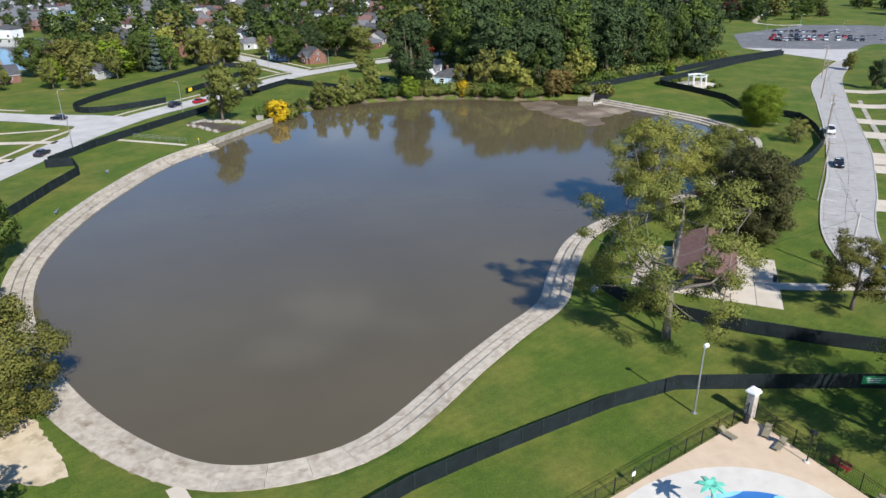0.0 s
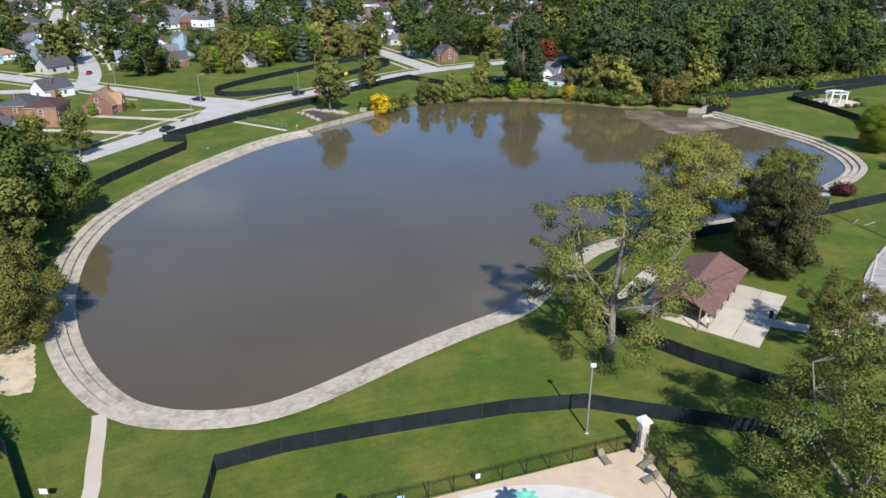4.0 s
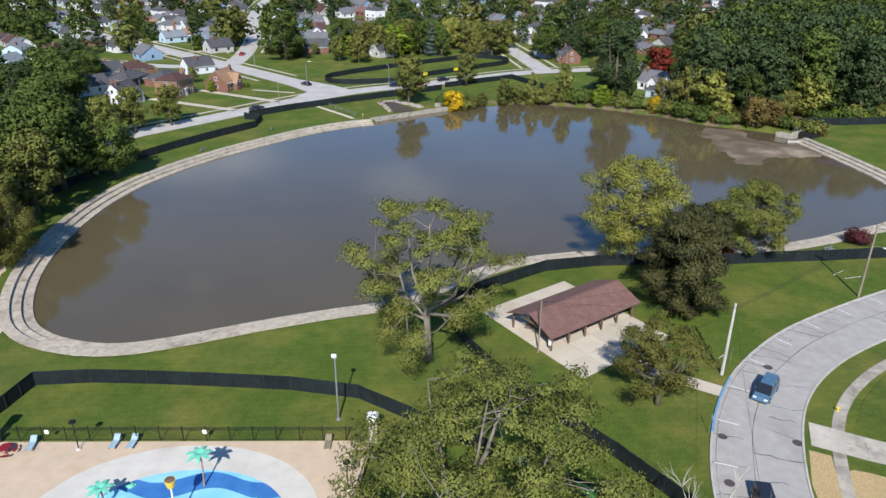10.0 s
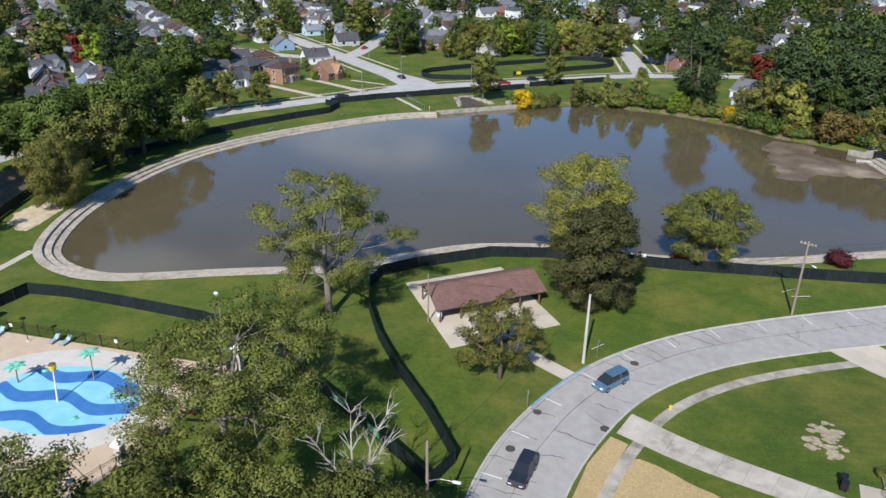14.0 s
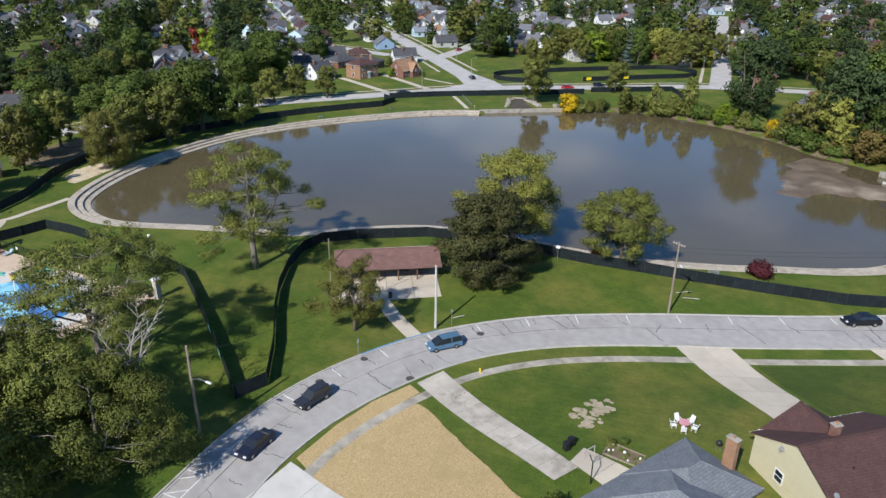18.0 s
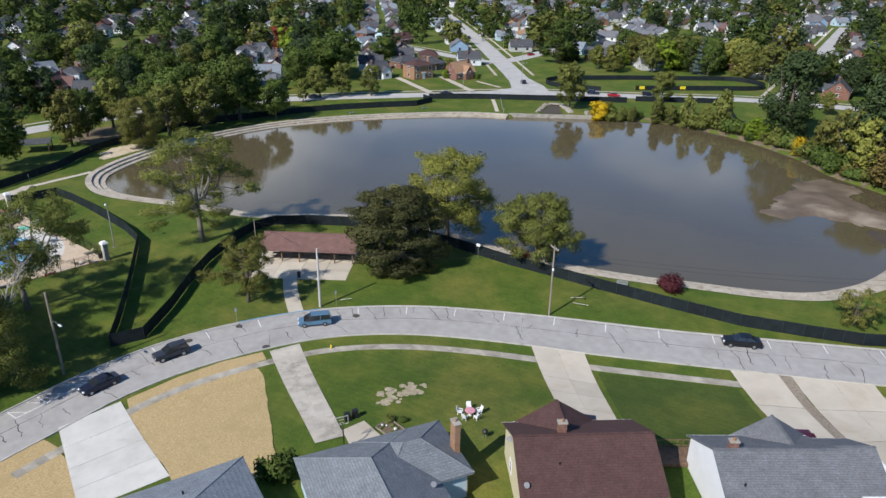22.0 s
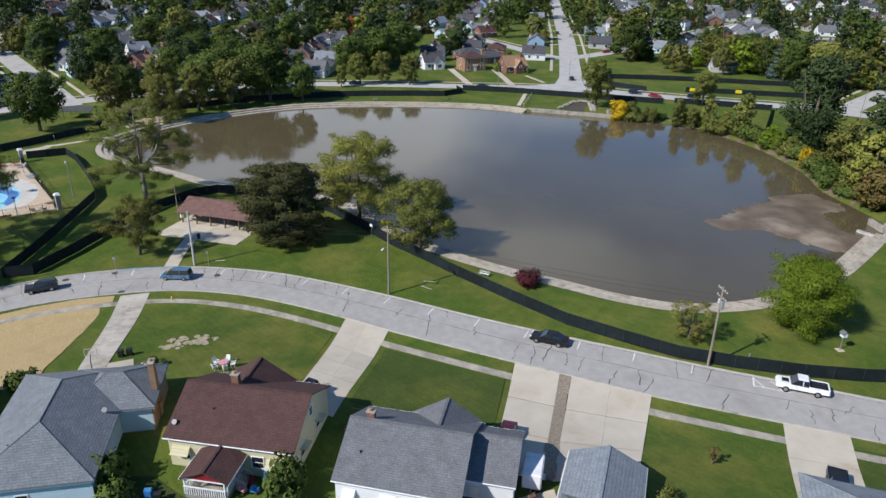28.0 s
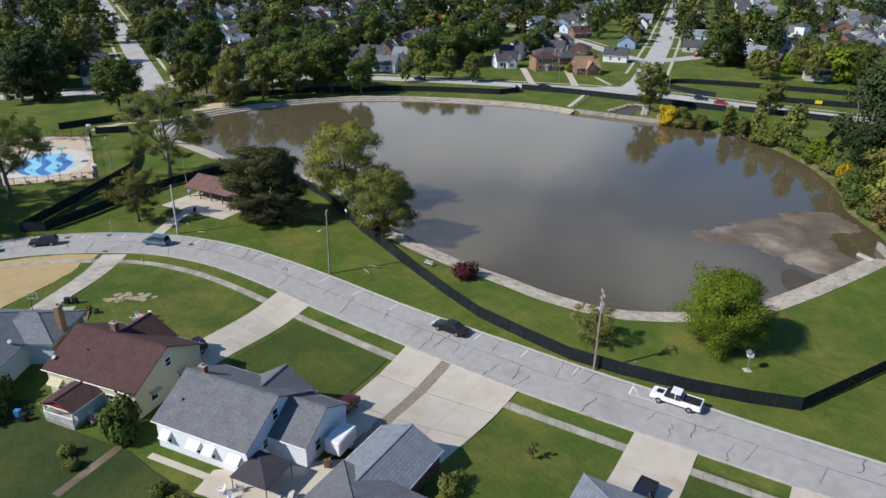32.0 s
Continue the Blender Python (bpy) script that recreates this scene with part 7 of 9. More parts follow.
for x, y, h, a in ((-86.0, 181.1, 9, 2.7), (-67.4, 217.2, 10, 2.5), (-101, 215, 9, 0.6), (-150, 243, 9, -1.9), (-205, 262, 9, -1.9), (-52, 300, 9, 2.4), (-27, 290, 9, 2.2), (196, 360, 10, 0), (230, 385, 10, 0), (262, 360, 10, 0), (228, 345, 10, 0), (190, 330, 10, 2)):
    street_lamp(x, y, h, a)


def signpost(x, y, h, w, hh, mat, label, turn):
    t = empty("sign", label, "sign", "small signs", at=Matrix.Translation((x, y, gz1(x, y))) @ Matrix.Rotation(turn, 4, 'Z'))
    part("post", tubed([(0, 0, -0.2), (0, 0, h)], [0.035, 0.035], 6), M["metal"], t)
    part("plate", soft_box(-w / 2, -0.05, h - hh, w / 2, -0.035, h, 0.005, 1), M[mat], t)


signpost(50.0, 120.4, 2.7, 0.75, 0.55, "white", "white notice board on a post near the fence", 0.6)
signpost(102.5, 166.0, 2.5, 0.4, 0.55, "white", "white parking sign on a metal post", 2.2)
signpost(58.0, 76.4, 2.4, 0.35, 0.5, "white", "white parking sign on a metal post", 2.0)
signpost(58.4, 91.5, 2.6, 0.35, 0.5, "metal", "leaning parking sign on a metal post", 1.6)
signpost(-27.8, 41.8, 1.9, 0.8, 0.6, "white", "white notice board on the park lawn", 0.1)
signpost(-45, 51.0, 1.7, 0.6, 0.5, "white", "white notice board on the fence line", 0.8)
signpost(76.6, 114.4, 2.3, 0.3, 0.4, "metal", "thin parking sign on the verge", 2.2)
# bird feeder house on a post
t = empty("bird_house", "white bird house with pitched roof on a post", "bird house", at=Matrix.Translation((100.3, 182.0, 0)))
part("post", tubed([(0, 0, -0.2), (0, 0, 2.2)], [0.07, 0.07], 8), M["metal"], t)
part("house", soft_box(-0.35, -0.35, 2.2, 0.35, 0.35, 2.8, 0.02), M["white"], t)
roof_slabs(t, -0.45, 0.45, 0.5, 2.75, 3.15, M["roof_grey"], 0.05)
part("foot_slab", soft_box(-0.5, -0.5, -0.1, 0.5, 0.5, 0.06, 0.02), M["walk"], t)
# fire hydrants
for x, y in ((70.5, 87.4),):
    t = empty("fire_hydrant", "yellow fire hydrant on the verge", "hydrant", "fire hydrants", at=Matrix.Translation((x, y, gz1(x, y))))
    part("barrel", tubed([(0, 0, -0.05), (0, 0, 0.55), (0, 0, 0.68)], [0.13, 0.12, 0.03], 10), M["yellow"], t)
    part("outlet", tubed([(-0.2, 0, 0.42), (0.2, 0, 0.42)], [0.06, 0.06], 8), M["yellow"], t)
# loose pipes on the lawn by the road
for x, y, a, L in ((71.8, 126.6, 0.5, 2.6), (70.2, 127.2, 0.9, 2.2), (57.0, 92.5, 1.1, 1.9)):
    tagged(new("loose_pipe", mesh_of("loose_pipe", tubed([(x, y, 0.12), (x + math.cos(a) * L, y + math.sin(a) * L, 0.5)], [0.05, 0.05], 6), M["kerb"])), "pale loose post lying on the lawn", "post", "loose posts")


# ---- houses ----
def solid(verts, faces, name, material, parent, label=""):
    bm = bmesh.new()
    vs = [bm.verts.new(c) for c in verts]
    for f in faces:
        bm.faces.new([vs[i] for i in f])
    bmesh.ops.recalc_face_normals(bm, faces=bm.faces[:])
    return part(name, bm, material, parent, label)


def gable_walls(parent, u0, u1, v0, v1, zb, ze, zr, material, along='x'):
    """A closed wall body whose gables rise under a ridge along local x or y."""
    if along == 'x':
        vm = (v0 + v1) / 2
        prof = [(v0, zb), (v1, zb), (v1, ze), (vm, zr), (v0, ze)]
        v = [(u0, a, b) for a, b in prof] + [(u1, a, b) for a, b in prof]
    else:
        um = (u0 + u1) / 2
        prof = [(u0, zb), (u1, zb), (u1, ze), (um, zr), (u0, ze)]
        v = [(a, v0, b) for a, b in prof] + [(a, v1, b) for a, b in prof]
    f = [(0, 1, 2, 3, 4), (9, 8, 7, 6, 5)] + [(i, (i + 1) % 5, 5 + (i + 1) % 5, 5 + i) for i in range(5)]
    return solid(v, f, "wall", material, parent)


def gable_roof(parent, u0, u1, v0, v1, ze, zr, material, along='x', over=0.4, t=0.14):
    """Two roof slopes with eaves, verges and a ridge cap."""
    if along == 'x':
        vm, half = (v0 + v1) / 2, (v1 - v0) / 2
        drop = (zr - ze) / half * over
        a, b = u0 - over * 0.7, u1 + over * 0.7
        rows = [[(a, vm, zr), (b, vm, zr), (b, vm + s * (half + over), ze - drop), (a, vm + s * (half + over), ze - drop)] for s in (1, -1)]
        cap = (a, vm - 0.14, zr + t - 0.05, b, vm + 0.14, zr + t + 0.03)
    else:
        um, half = (u0 + u1) / 2, (u1 - u0) / 2
        drop = (zr - ze) / half * over
        a, b = v0 - over * 0.7, v1 + over * 0.7
        rows = [[(um, a, zr), (um, b, zr), (um + s * (half + over), b, ze - drop), (um + s * (half + over), a, ze - drop)] for s in (1, -1)]
        cap = (um - 0.14, a, zr + t - 0.05, um + 0.14, b, zr + t + 0.03)
    for q in rows:
        v = [(x, y, z + t) for x, y, z in q] + [(x, y, z + 0.01) for x, y, z in q]
        solid(v, [(0, 1, 2, 3), (7, 6, 5, 4), (0, 4, 5, 1), (1, 5, 6, 2), (2, 6, 7, 3), (3, 7, 4, 0)], "roof_slope", material, parent)
        g = [q[2], q[3]]
        bm = bmesh.new()
        tube(bm, [(g[0][0], g[0][1], g[0][2] + 0.08), (g[1][0], g[1][1], g[1][2] + 0.08)], [0.07, 0.07], 5)
        part("gutter", bm, M["white"], parent)
    part("ridge_cap", boxed(*cap), material, parent)


def hip_roof(parent, u0, u1, v0, v1, ze, zr, material, over=0.45, t=0.16, frac=1.0):
    """A hipped roof with its ridge along the longer side."""
    u0, u1, v0, v1 = u0 - over, u1 + over, v0 - over, v1 + over
    w, d = u1 - u0, v1 - v0
    if w >= d:
        k = d / 2 * frac
        r0, r1 = (u0 + k, (v0 + v1) / 2, zr), (u1 - k, (v0 + v1) / 2, zr)
        c = [(u0, v0, ze), (u1, v0, ze), (u1, v1, ze), (u0, v1, ze)]
        slopes = [(c[0], c[1], r1, r0), (c[2], c[3], r0, r1), (c[1], c[2], r1), (c[3], c[0], r0)]
    else:
        k = w / 2 * frac
        r0, r1 = ((u0 + u1) / 2, v0 + k, zr), ((u0 + u1) / 2, v1 - k, zr)
        c = [(u0, v0, ze), (u1, v0, ze), (u1, v1, ze), (u0, v1, ze)]
        slopes = [(c[1], c[2], r1, r0), (c[3], c[0], r0, r1), (c[0], c[1], r0), (c[2], c[3], r1)]
    for q in slopes:
        n = len(q)
        v = [(x, y, z + t) for x, y, z in q] + [(x, y, z) for x, y, z in q]
        solid(v, [tuple(range(n)), tuple(range(2 * n - 1, n - 1, -1))] + [(i, (i + 1) % n, n + (i + 1) % n, n + i) for i in range(n)], "roof_slope", material, parent)
    part("soffit", boxed(u0 + 0.05, v0 + 0.05, ze - 0.12, u1 - 0.05, v1 - 0.05, ze + 0.01), M["white"], parent)
    bm = bmesh.new()
    for a, b in ((c[0], r0), (c[3], r0), (c[1], r1), (c[2], r1), (r0, r1)) if w >= d else ((c[0], r0), (c[1], r0), (c[2], r1), (c[3], r1), (r0, r1)):
        tube(bm, [(a[0], a[1], a[2] + t), (b[0], b[1], b[2] + t)], [0.07, 0.07], 5)
    part("hip_cap", bm, material, parent)


WIN_CACHE = {}


def window(parent, x, y, z, w, h, face):
    """A framed window on a wall that faces 'x+', 'x-', 'y+' or 'y-'."""
    key = (w, h, face)
    if key not in WIN_CACHE:
        d = {'x+': (1, 0), 'x-': (-1, 0), 'y+': (0, 1), 'y-': (0, -1)}[face]

        def slab(a0, a1, z0, z1, o0, o1):
            if d[0]:
                xs = sorted((d[0] * o0, d[0] * o1))
                return (xs[0], a0, z0, xs[1], a1, z1)
            ys = sorted((d[1] * o0, d[1] * o1))
            return (a0, ys[0], z0, a1, ys[1], z1)
        fr = bmesh.new()
        f = 0.09
        for q in (slab(-w / 2 - f, w / 2 + f, -f, 0, -0.02, 0.07), slab(-w / 2 - f, w / 2 + f, h, h + f, -0.02, 0.07), slab(-w / 2 - f, -w / 2, 0, h, -0.02, 0.07), slab(w / 2, w / 2 + f, 0, h, -0.02, 0.07), slab(-w / 2, w / 2, h / 2 - 0.03, h / 2 + 0.03, -0.02, 0.055)):
            box(fr, *q)
        WIN_CACHE[key] = (mesh_of("frame", fr, M["white"]), mesh_of("pane", boxed(*slab(-w / 2, w / 2, 0, h, -0.02, 0.025)), M["glass"]))
    fm, pm = WIN_CACHE[key]
    win = part("window", fm, None, parent)
    win.location = (x, y, z)
    part("pane", pm, None, win)


def door(parent, x, y, z, face, material, w=0.95, h=2.05):
    d = {'x+': (1, 0), 'x-': (-1, 0), 'y+': (0, 1), 'y-': (0, -1)}[face]
    if d[0]:
        q = (min(0, d[0] * 0.06), -w / 2, 0, max(0, d[0] * 0.06), w / 2, h)
        k = (d[0] * 0.06 - 0.03, w / 2 - 0.15, 1.0, d[0] * 0.06 + 0.03, w / 2 - 0.08, 1.08)
    else:
        q = (-w / 2, min(0, d[1] * 0.06), 0, w / 2, max(0, d[1] * 0.06), h)
        k = (w / 2 - 0.15, d[1] * 0.06 - 0.03, 1.0, w / 2 - 0.08, d[1] * 0.06 + 0.03, 1.08)
    dd = part("door", boxed(*q), material, parent)
    dd.location = (x, y, z)
    part("handle", boxed(*k), M["metal"], dd)


def chimney(parent, x, y, z0, z1, w=0.9, d=0.6, mat="brick_orange"):
    c = part("chimney", soft_box(x - w / 2, y - d / 2, z0, x + w / 2, y + d / 2, z1, 0.015, 1), M[mat], parent)
    part("chimney_cap", soft_box(x - w / 2 - 0.07, y - d / 2 - 0.07, z1, x + w / 2 + 0.07, y + d / 2 + 0.07, z1 + 0.12, 0.02, 1), M["wall_concrete"], c)
    part("flue", tubed([(x, y, z1 + 0.1), (x, y, z1 + 0.4)], [0.16, 0.14], 8), M["brick_orange"], c)
    part("flashing", soft_box(x - w / 2 - 0.05, y - d / 2 - 0.05, z0 + (z1 - z0) * 0.3, x + w / 2 + 0.05, y + d / 2 + 0.05, z0 + (z1 - z0) * 0.3 + 0.12, 0.01, 1), M["black"], c)


def awning(parent, x, y, z, w, face, material):
    """A sloping metal window awning."""
    s = -1 if face == 'y-' else 1
    v = [(x - w / 2, y, z + 0.75), (x + w / 2, y, z + 0.75), (x + w / 2, y + s * 0.85, z + 0.1), (x - w / 2, y + s * 0.85, z + 0.1)]
    v += [(a, b, c - 0.05) for a, b, c in v]
    solid(v, [(0, 1, 2, 3), (7, 6, 5, 4), (0, 4, 5, 1), (1, 5, 6, 2), (2, 6, 7, 3), (3, 7, 4, 0)], "awning", material, parent)
    for e in (-w / 2, w / 2):
        solid([(x + e, y, z + 0.72), (x + e, y + s * 0.85, z + 0.08), (x + e, y, z), (x + e + 0.02, y, z + 0.72), (x + e + 0.02, y + s * 0.85, z + 0.08), (x + e + 0.02, y, z)], [(0, 1, 2), (5, 4, 3), (0, 3, 4, 1), (1, 4, 5, 2), (2, 5, 3, 0)], "awning_side", material, parent)


M["dish_grey"] = plain("grey_dish", (0.24, 0.24, 0.25), 0.5)


def dish(parent, x, y, z):
    d = part("satellite_dish", tubed([(x, y - 0.05, z + 0.3), (x, y - 0.1, z + 0.33), (x, y - 0.16, z + 0.40)], [0.08, 0.2, 0.28], 12), M["dish_grey"], parent)
    part("mast", tubed([(x, y, z - 0.3), (x, y, z + 0.32)], [0.03, 0.03], 6), M["metal"], d)


def vent(parent, x, y, z):
    part("roof_vent", tubed([(x, y, z - 0.25), (x, y, z + 0.25)], [0.09, 0.09], 8), M["black"], parent)


def lot_house(label, x, y, ax, ay, base):
    """A house whose local x runs along (ax, ay) and whose local y points to the road."""
    return empty("house", label, "house", "houses along the road", at=Matrix.Translation((x, y, base)) @ Matrix.Rotation(math.atan2(ay, ax), 4, 'Z'))


HG = 2.3
# brown-roofed cream house
b = lot_house("cream-sided bungalow with a brown shingle gable roof", 109.1, 102.3, 0.345, 0.939, HG)
gable_walls(b, -6.6, 6.6, -5.5, 5.5, -0.6, 3.75, 6.45, M["siding_cream"])
gable_roof(b, -6.6, 6.6, -5.5, 5.5, 3.75, 6.5, M["roof_brown"], over=0.45)
gable_walls(b, -5.2, 2.6, 4.6, 6.0, -0.6, 3.6, 5.95, M["siding_cream"], 'y')
gable_roof(b, -5.2, 2.6, 0.3, 6.0, 3.6, 6.05, M["roof_brown"], 'y', 0.4)
# covered rear porch with white balusters, a boarded side and steps
gable_roof(b, -2.8, 1.6, -9.7, -2.6, 2.6, 3.55, M["roof_brown"], 'y', 0.3)
solid([(-2.9, -9.6, 2.45), (1.3, -9.6, 2.45), (-0.6, -9.6, 3.5), (-2.9, -9.5, 2.45), (1.3, -9.5, 2.45), (-0.6, -9.5, 3.5)], [(0, 1, 2), (5, 4, 3), (0, 3, 4, 1), (1, 4, 5, 2), (2, 5, 3, 0)], "porch_gable", M["red"], b)
part("porch_trim", boxed(-3.0, -9.66, 2.33, 1.4, -9.6, 2.46), M["white"], b)
part("porch_floor", boxed(-2.9, -9.6, -0.3, 1.3, -5.5, 0.5), M["wall_concrete"], b)
part("porch_side", boxed(1.22, -9.0, 0.5, 1.3, -5.5, 2.5), M["siding_blue"], b)
for k in range(19):
    part("baluster", boxed(-2.9 + k * 0.23, -9.64, 0.5, -2.82 + k * 0.23, -9.58, 1.4), M["white"], b)
for k in range(15):
    part("baluster", boxed(-2.93, -9.4 + k * 0.25, 0.5, -2.87, -9.32 + k * 0.25, 1.4), M["white"], b)
part("porch_rail", boxed(-2.95, -9.67, 1.4, 1.35, -9.55, 1.5), M["white"], b)
part("porch_rail", boxed(-2.96, -9.54, 1.4, -2.84, -5.6, 1.5), M["white"], b)
for sx, sy in ((-2.85, -9.5), (1.25, -9.5), (-2.85, -5.7)):
    part("porch_post", soft_box(sx - 0.08, sy - 0.08, 0.4, sx + 0.08, sy + 0.08, 2.5, 0.01, 1), M["white"], b)
for k in range(4):
    part("porch_step", boxed(1.32 + k * 0.3, -7.6, -0.4, 1.62 + k * 0.3, -6.0, 0.4 - k * 0.19), M["walk"], b)
for s in (-7.6, -6.0):
    part("stair_rail", tubed([(1.35, s, 1.35), (2.5, s, 0.75)], [0.035, 0.035], 5), M["white"], b)
    for k in range(5):
        part("baluster", boxed(1.4 + k * 0.25, s - 0.02, 0.3 - k * 0.16, 1.44 + k * 0.25, s + 0.02, 1.32 - k * 0.13), M["white"], b)
door(b, -0.6, -5.5, 0.5, 'y-', M["white"])
chimney(b, -1.9, 1.0, 5.0, 7.3, 0.85, 0.6, 'brick')
dish(b, -6.2, -4.4, 4.3)
dish(b, -6.9, 1.8, 4.6)
vent(b, -2.8, -2.6, 5.25)
for x in (-5.0, 2.9, 5.2):
    window(b, x, -5.5, 1.1, 1.2, 1.3, 'y-')
awning(b, -5.2, -5.52, 1.9, 1.9, 'y-', M["siding_cream"])
awning(b, 5.0, -5.52, 1.6, 2.2, 'y-', M["siding_cream"])
for y in (-2.8, 1.8):
    window(b, 6.6, y, 1.1, 1.0, 1.3, 'x+')
    part("shade_hood", soft_box(6.6, y - 0.75, 2.3, 7.45, y + 0.75, 2.42, 0.02, 1), M["siding_cream"], b)
window(b, 6.6, 0, 4.0, 0.8, 1.0, 'x+')
window(b, -6.6, 1.5, 1.1, 1.0, 1.2, 'x-')
window(b, -2.8, 6.0, 1.0, 2.2, 1.4, 'y+')
door(b, 0.4, 6.02, 0.1, 'y+', M["wood"])

# grey-roofed white house
c = lot_house("white-sided bungalow with a grey shingle roof", 118.1, 118.6, 0.39, 0.921, HG)
gable_walls(c, -6.4, 5.5, -5.5, 5.5, -0.6, 3.5, 6.3, M["siding_white"])
gable_roof(c, -6.4, 5.5, -5.5, 5.5, 3.5, 6.35, M["roof_grey"], over=0.4)
gable_walls(c, 5.5, 10.1, -1.9, 5.9, -0.6, 2.9, 5.0, M["siding_white"])
gable_roof(c, 5.7, 10.1, -1.9, 5.9, 2.9, 5.05, M["roof_grey"], over=0.35)
gable_walls(c, -1.6, 5.6, 4.5, 6.2, -0.6, 3.1, 5.35, M["siding_white"], 'y')
gable_roof(c, -1.6, 5.6, 0.8, 6.2, 3.15, 5.45, M["roof_grey"], 'y', 0.4)
chimney(c, -4.6, 0.4, 4.8, 7.1, 0.8, 0.6, "brick")
vent(c, -4.6, -3.1, 4.9)
for x, w in ((-5.0, 1.2), (-1.2, 1.5), (0.8, 1.3), (4.0, 1.6)):
    window(c, x, -5.5, 1.0, 1.0, 1.2, 'y-')
    awning(c, x, -5.52, 1.75, w, 'y-', M["white"])
window(c, 5.5, -4.0, 0.7, 1.5, 1.3, 'x+')
window(c, 5.5, -2.6, 1.7, 0.7, 1.0, 'x+')
window(c, 5.5, -0.6, 4.0, 0.8, 1.2, 'x+')
window(c, 10.1, 0.2, 1.0, 0.9, 1.3, 'x+')
door(c, 6.4, -1.92, 0.0, 'y-', M["white"], 0.9, 2.0)
window(c, 2.0, 6.2, 1.0, 2.0, 1.4, 'y+')
part("path", boxed(-6.2, -7.6, -0.02, 2.0, -6.8, 0.05), M["walk"], c)
pat = tagged(patch("patio", [(124.3, 117.5), (127.5, 116.5), (131, 125.5), (126.8, 131.5), (122.0, 132.0)], 0.03, M["walk"]), "concrete patio behind the white house", "patio", kind="structure")

# pale blue hip-roofed house with brick end
a = lot_house("pale blue house with hipped blue-grey shingle roof", 107.5, 82.5, 0.0, 1.0, HG)
part("wall", boxed(-5.6, -9.2, -0.6, 5.6, 9.2, 3.2), M["siding_blue"], a)
hip_roof(a, -5.6, 5.6, -9.2, 9.2, 3.2, 6.0, M["roof_slate"], frac=1.0)
part("wall", boxed(5.4, 1.6, -0.6, 9.0, 9.2, 3.18), M["siding_blue"], a)
part("brick_face", boxed(9.0, 1.6, -0.6, 9.12, 9.2, 3.15), M["brick_orange"], a)
hip_roof(a, 0.4, 9.05, 1.5, 9.25, 3.2, 5.2, M["roof_slate"], frac=0.9)
chimney(a, 9.0, 4.5, -0.4, 6.9, 0.6, 1.1)
dish(a, 4.8, 0.2, 3.9)
vent(a, -2.4, -5.4, 4.9)
for x in (-3.4, -0.6):
    window(a, x, -9.2, 1.1, 1.0, 1.0, 'y-')
window(a, 5.6, -5, 1.2, 1.2, 1.1, 'x+')
window(a, 3, 9.2, 1.0, 2.0, 1.4, 'y+')
door(a, 6, 9.22, 0.1, 'y+', M["wood"])

# blue-grey hip house next along
z = lot_house("pale blue house with a low hipped blue roof", 104.6, 65.2, -0.13, 0.99, HG)
part("wall", boxed(-7.4, -7.5, -0.6, 7.4, 7.5, 3.2), M["siding_blue"], z)
hip_roof(z, -7.4, 7.4, -7.5, 7.5, 3.2, 5.9, M["roof_blue"])
vent(z, 1.5, 4.0, 4.8)
part("skylight", soft_box(-1.0, 3.4, 4.6, -0.4, 4.0, 4.95, 0.03), M["black"], z)
window(z, 0, 7.5, 1.0, 2.2, 1.4, 'y+')
window(z, 7.4, 0, 1.2, 1.2, 1.1, 'x+')
# black slab added on the front wall in place of a dark car's top
part("front_canopy", soft_box(-3.0, 7.5, 2.4, -0.6, 8.6, 2.55, 0.03), M["black"], z)

# garage-fronted house with blue-grey roof
d = lot_house("grey-roofed brick house with attached front garage", 126.2, 134.2, 0.49, 0.87, HG)
gable_walls(d, -2.9, 4.2, -1.5, 6.1, -0.6, 2.1, 3.6, M["brick"], 'y')
gable_roof(d, -2.9, 4.2, -4.2, 6.1, 2.15, 3.75, M["roof_blue"], 'y', 0.35)
part("garage_door", boxed(-1.7, 6.1, -0.5, 3.0, 6.16, 1.7), M["white"], d)
part("wall", boxed(-2.4, -14.2, -0.6, 7.8, -1.4, 2.75), M["brick"], d)
hip_roof(d, -2.4, 7.8, -14.2, -1.4, 2.8, 4.9, M["roof_grey"])
vent(d, -1.0, 4.5, 2.9)
vent(d, 0.4, -8.0, 4.0)
vent(d, 1.2, -10.0, 4.4)
part("roof_antenna", tubed([(4.0, 3.6, 2.6), (4.0, 3.6, 3.6)], [0.03, 0.03], 5), M["metal"], d)
window(d, 7.8, -4, 1.0, 1.2, 1.2, 'x+')
window(d, 6.0, -1.4, 1.0, 1.4, 1.2, 'y+')
window(d, -2.4, -8, 1.0, 1.2, 1.2, 'x-')

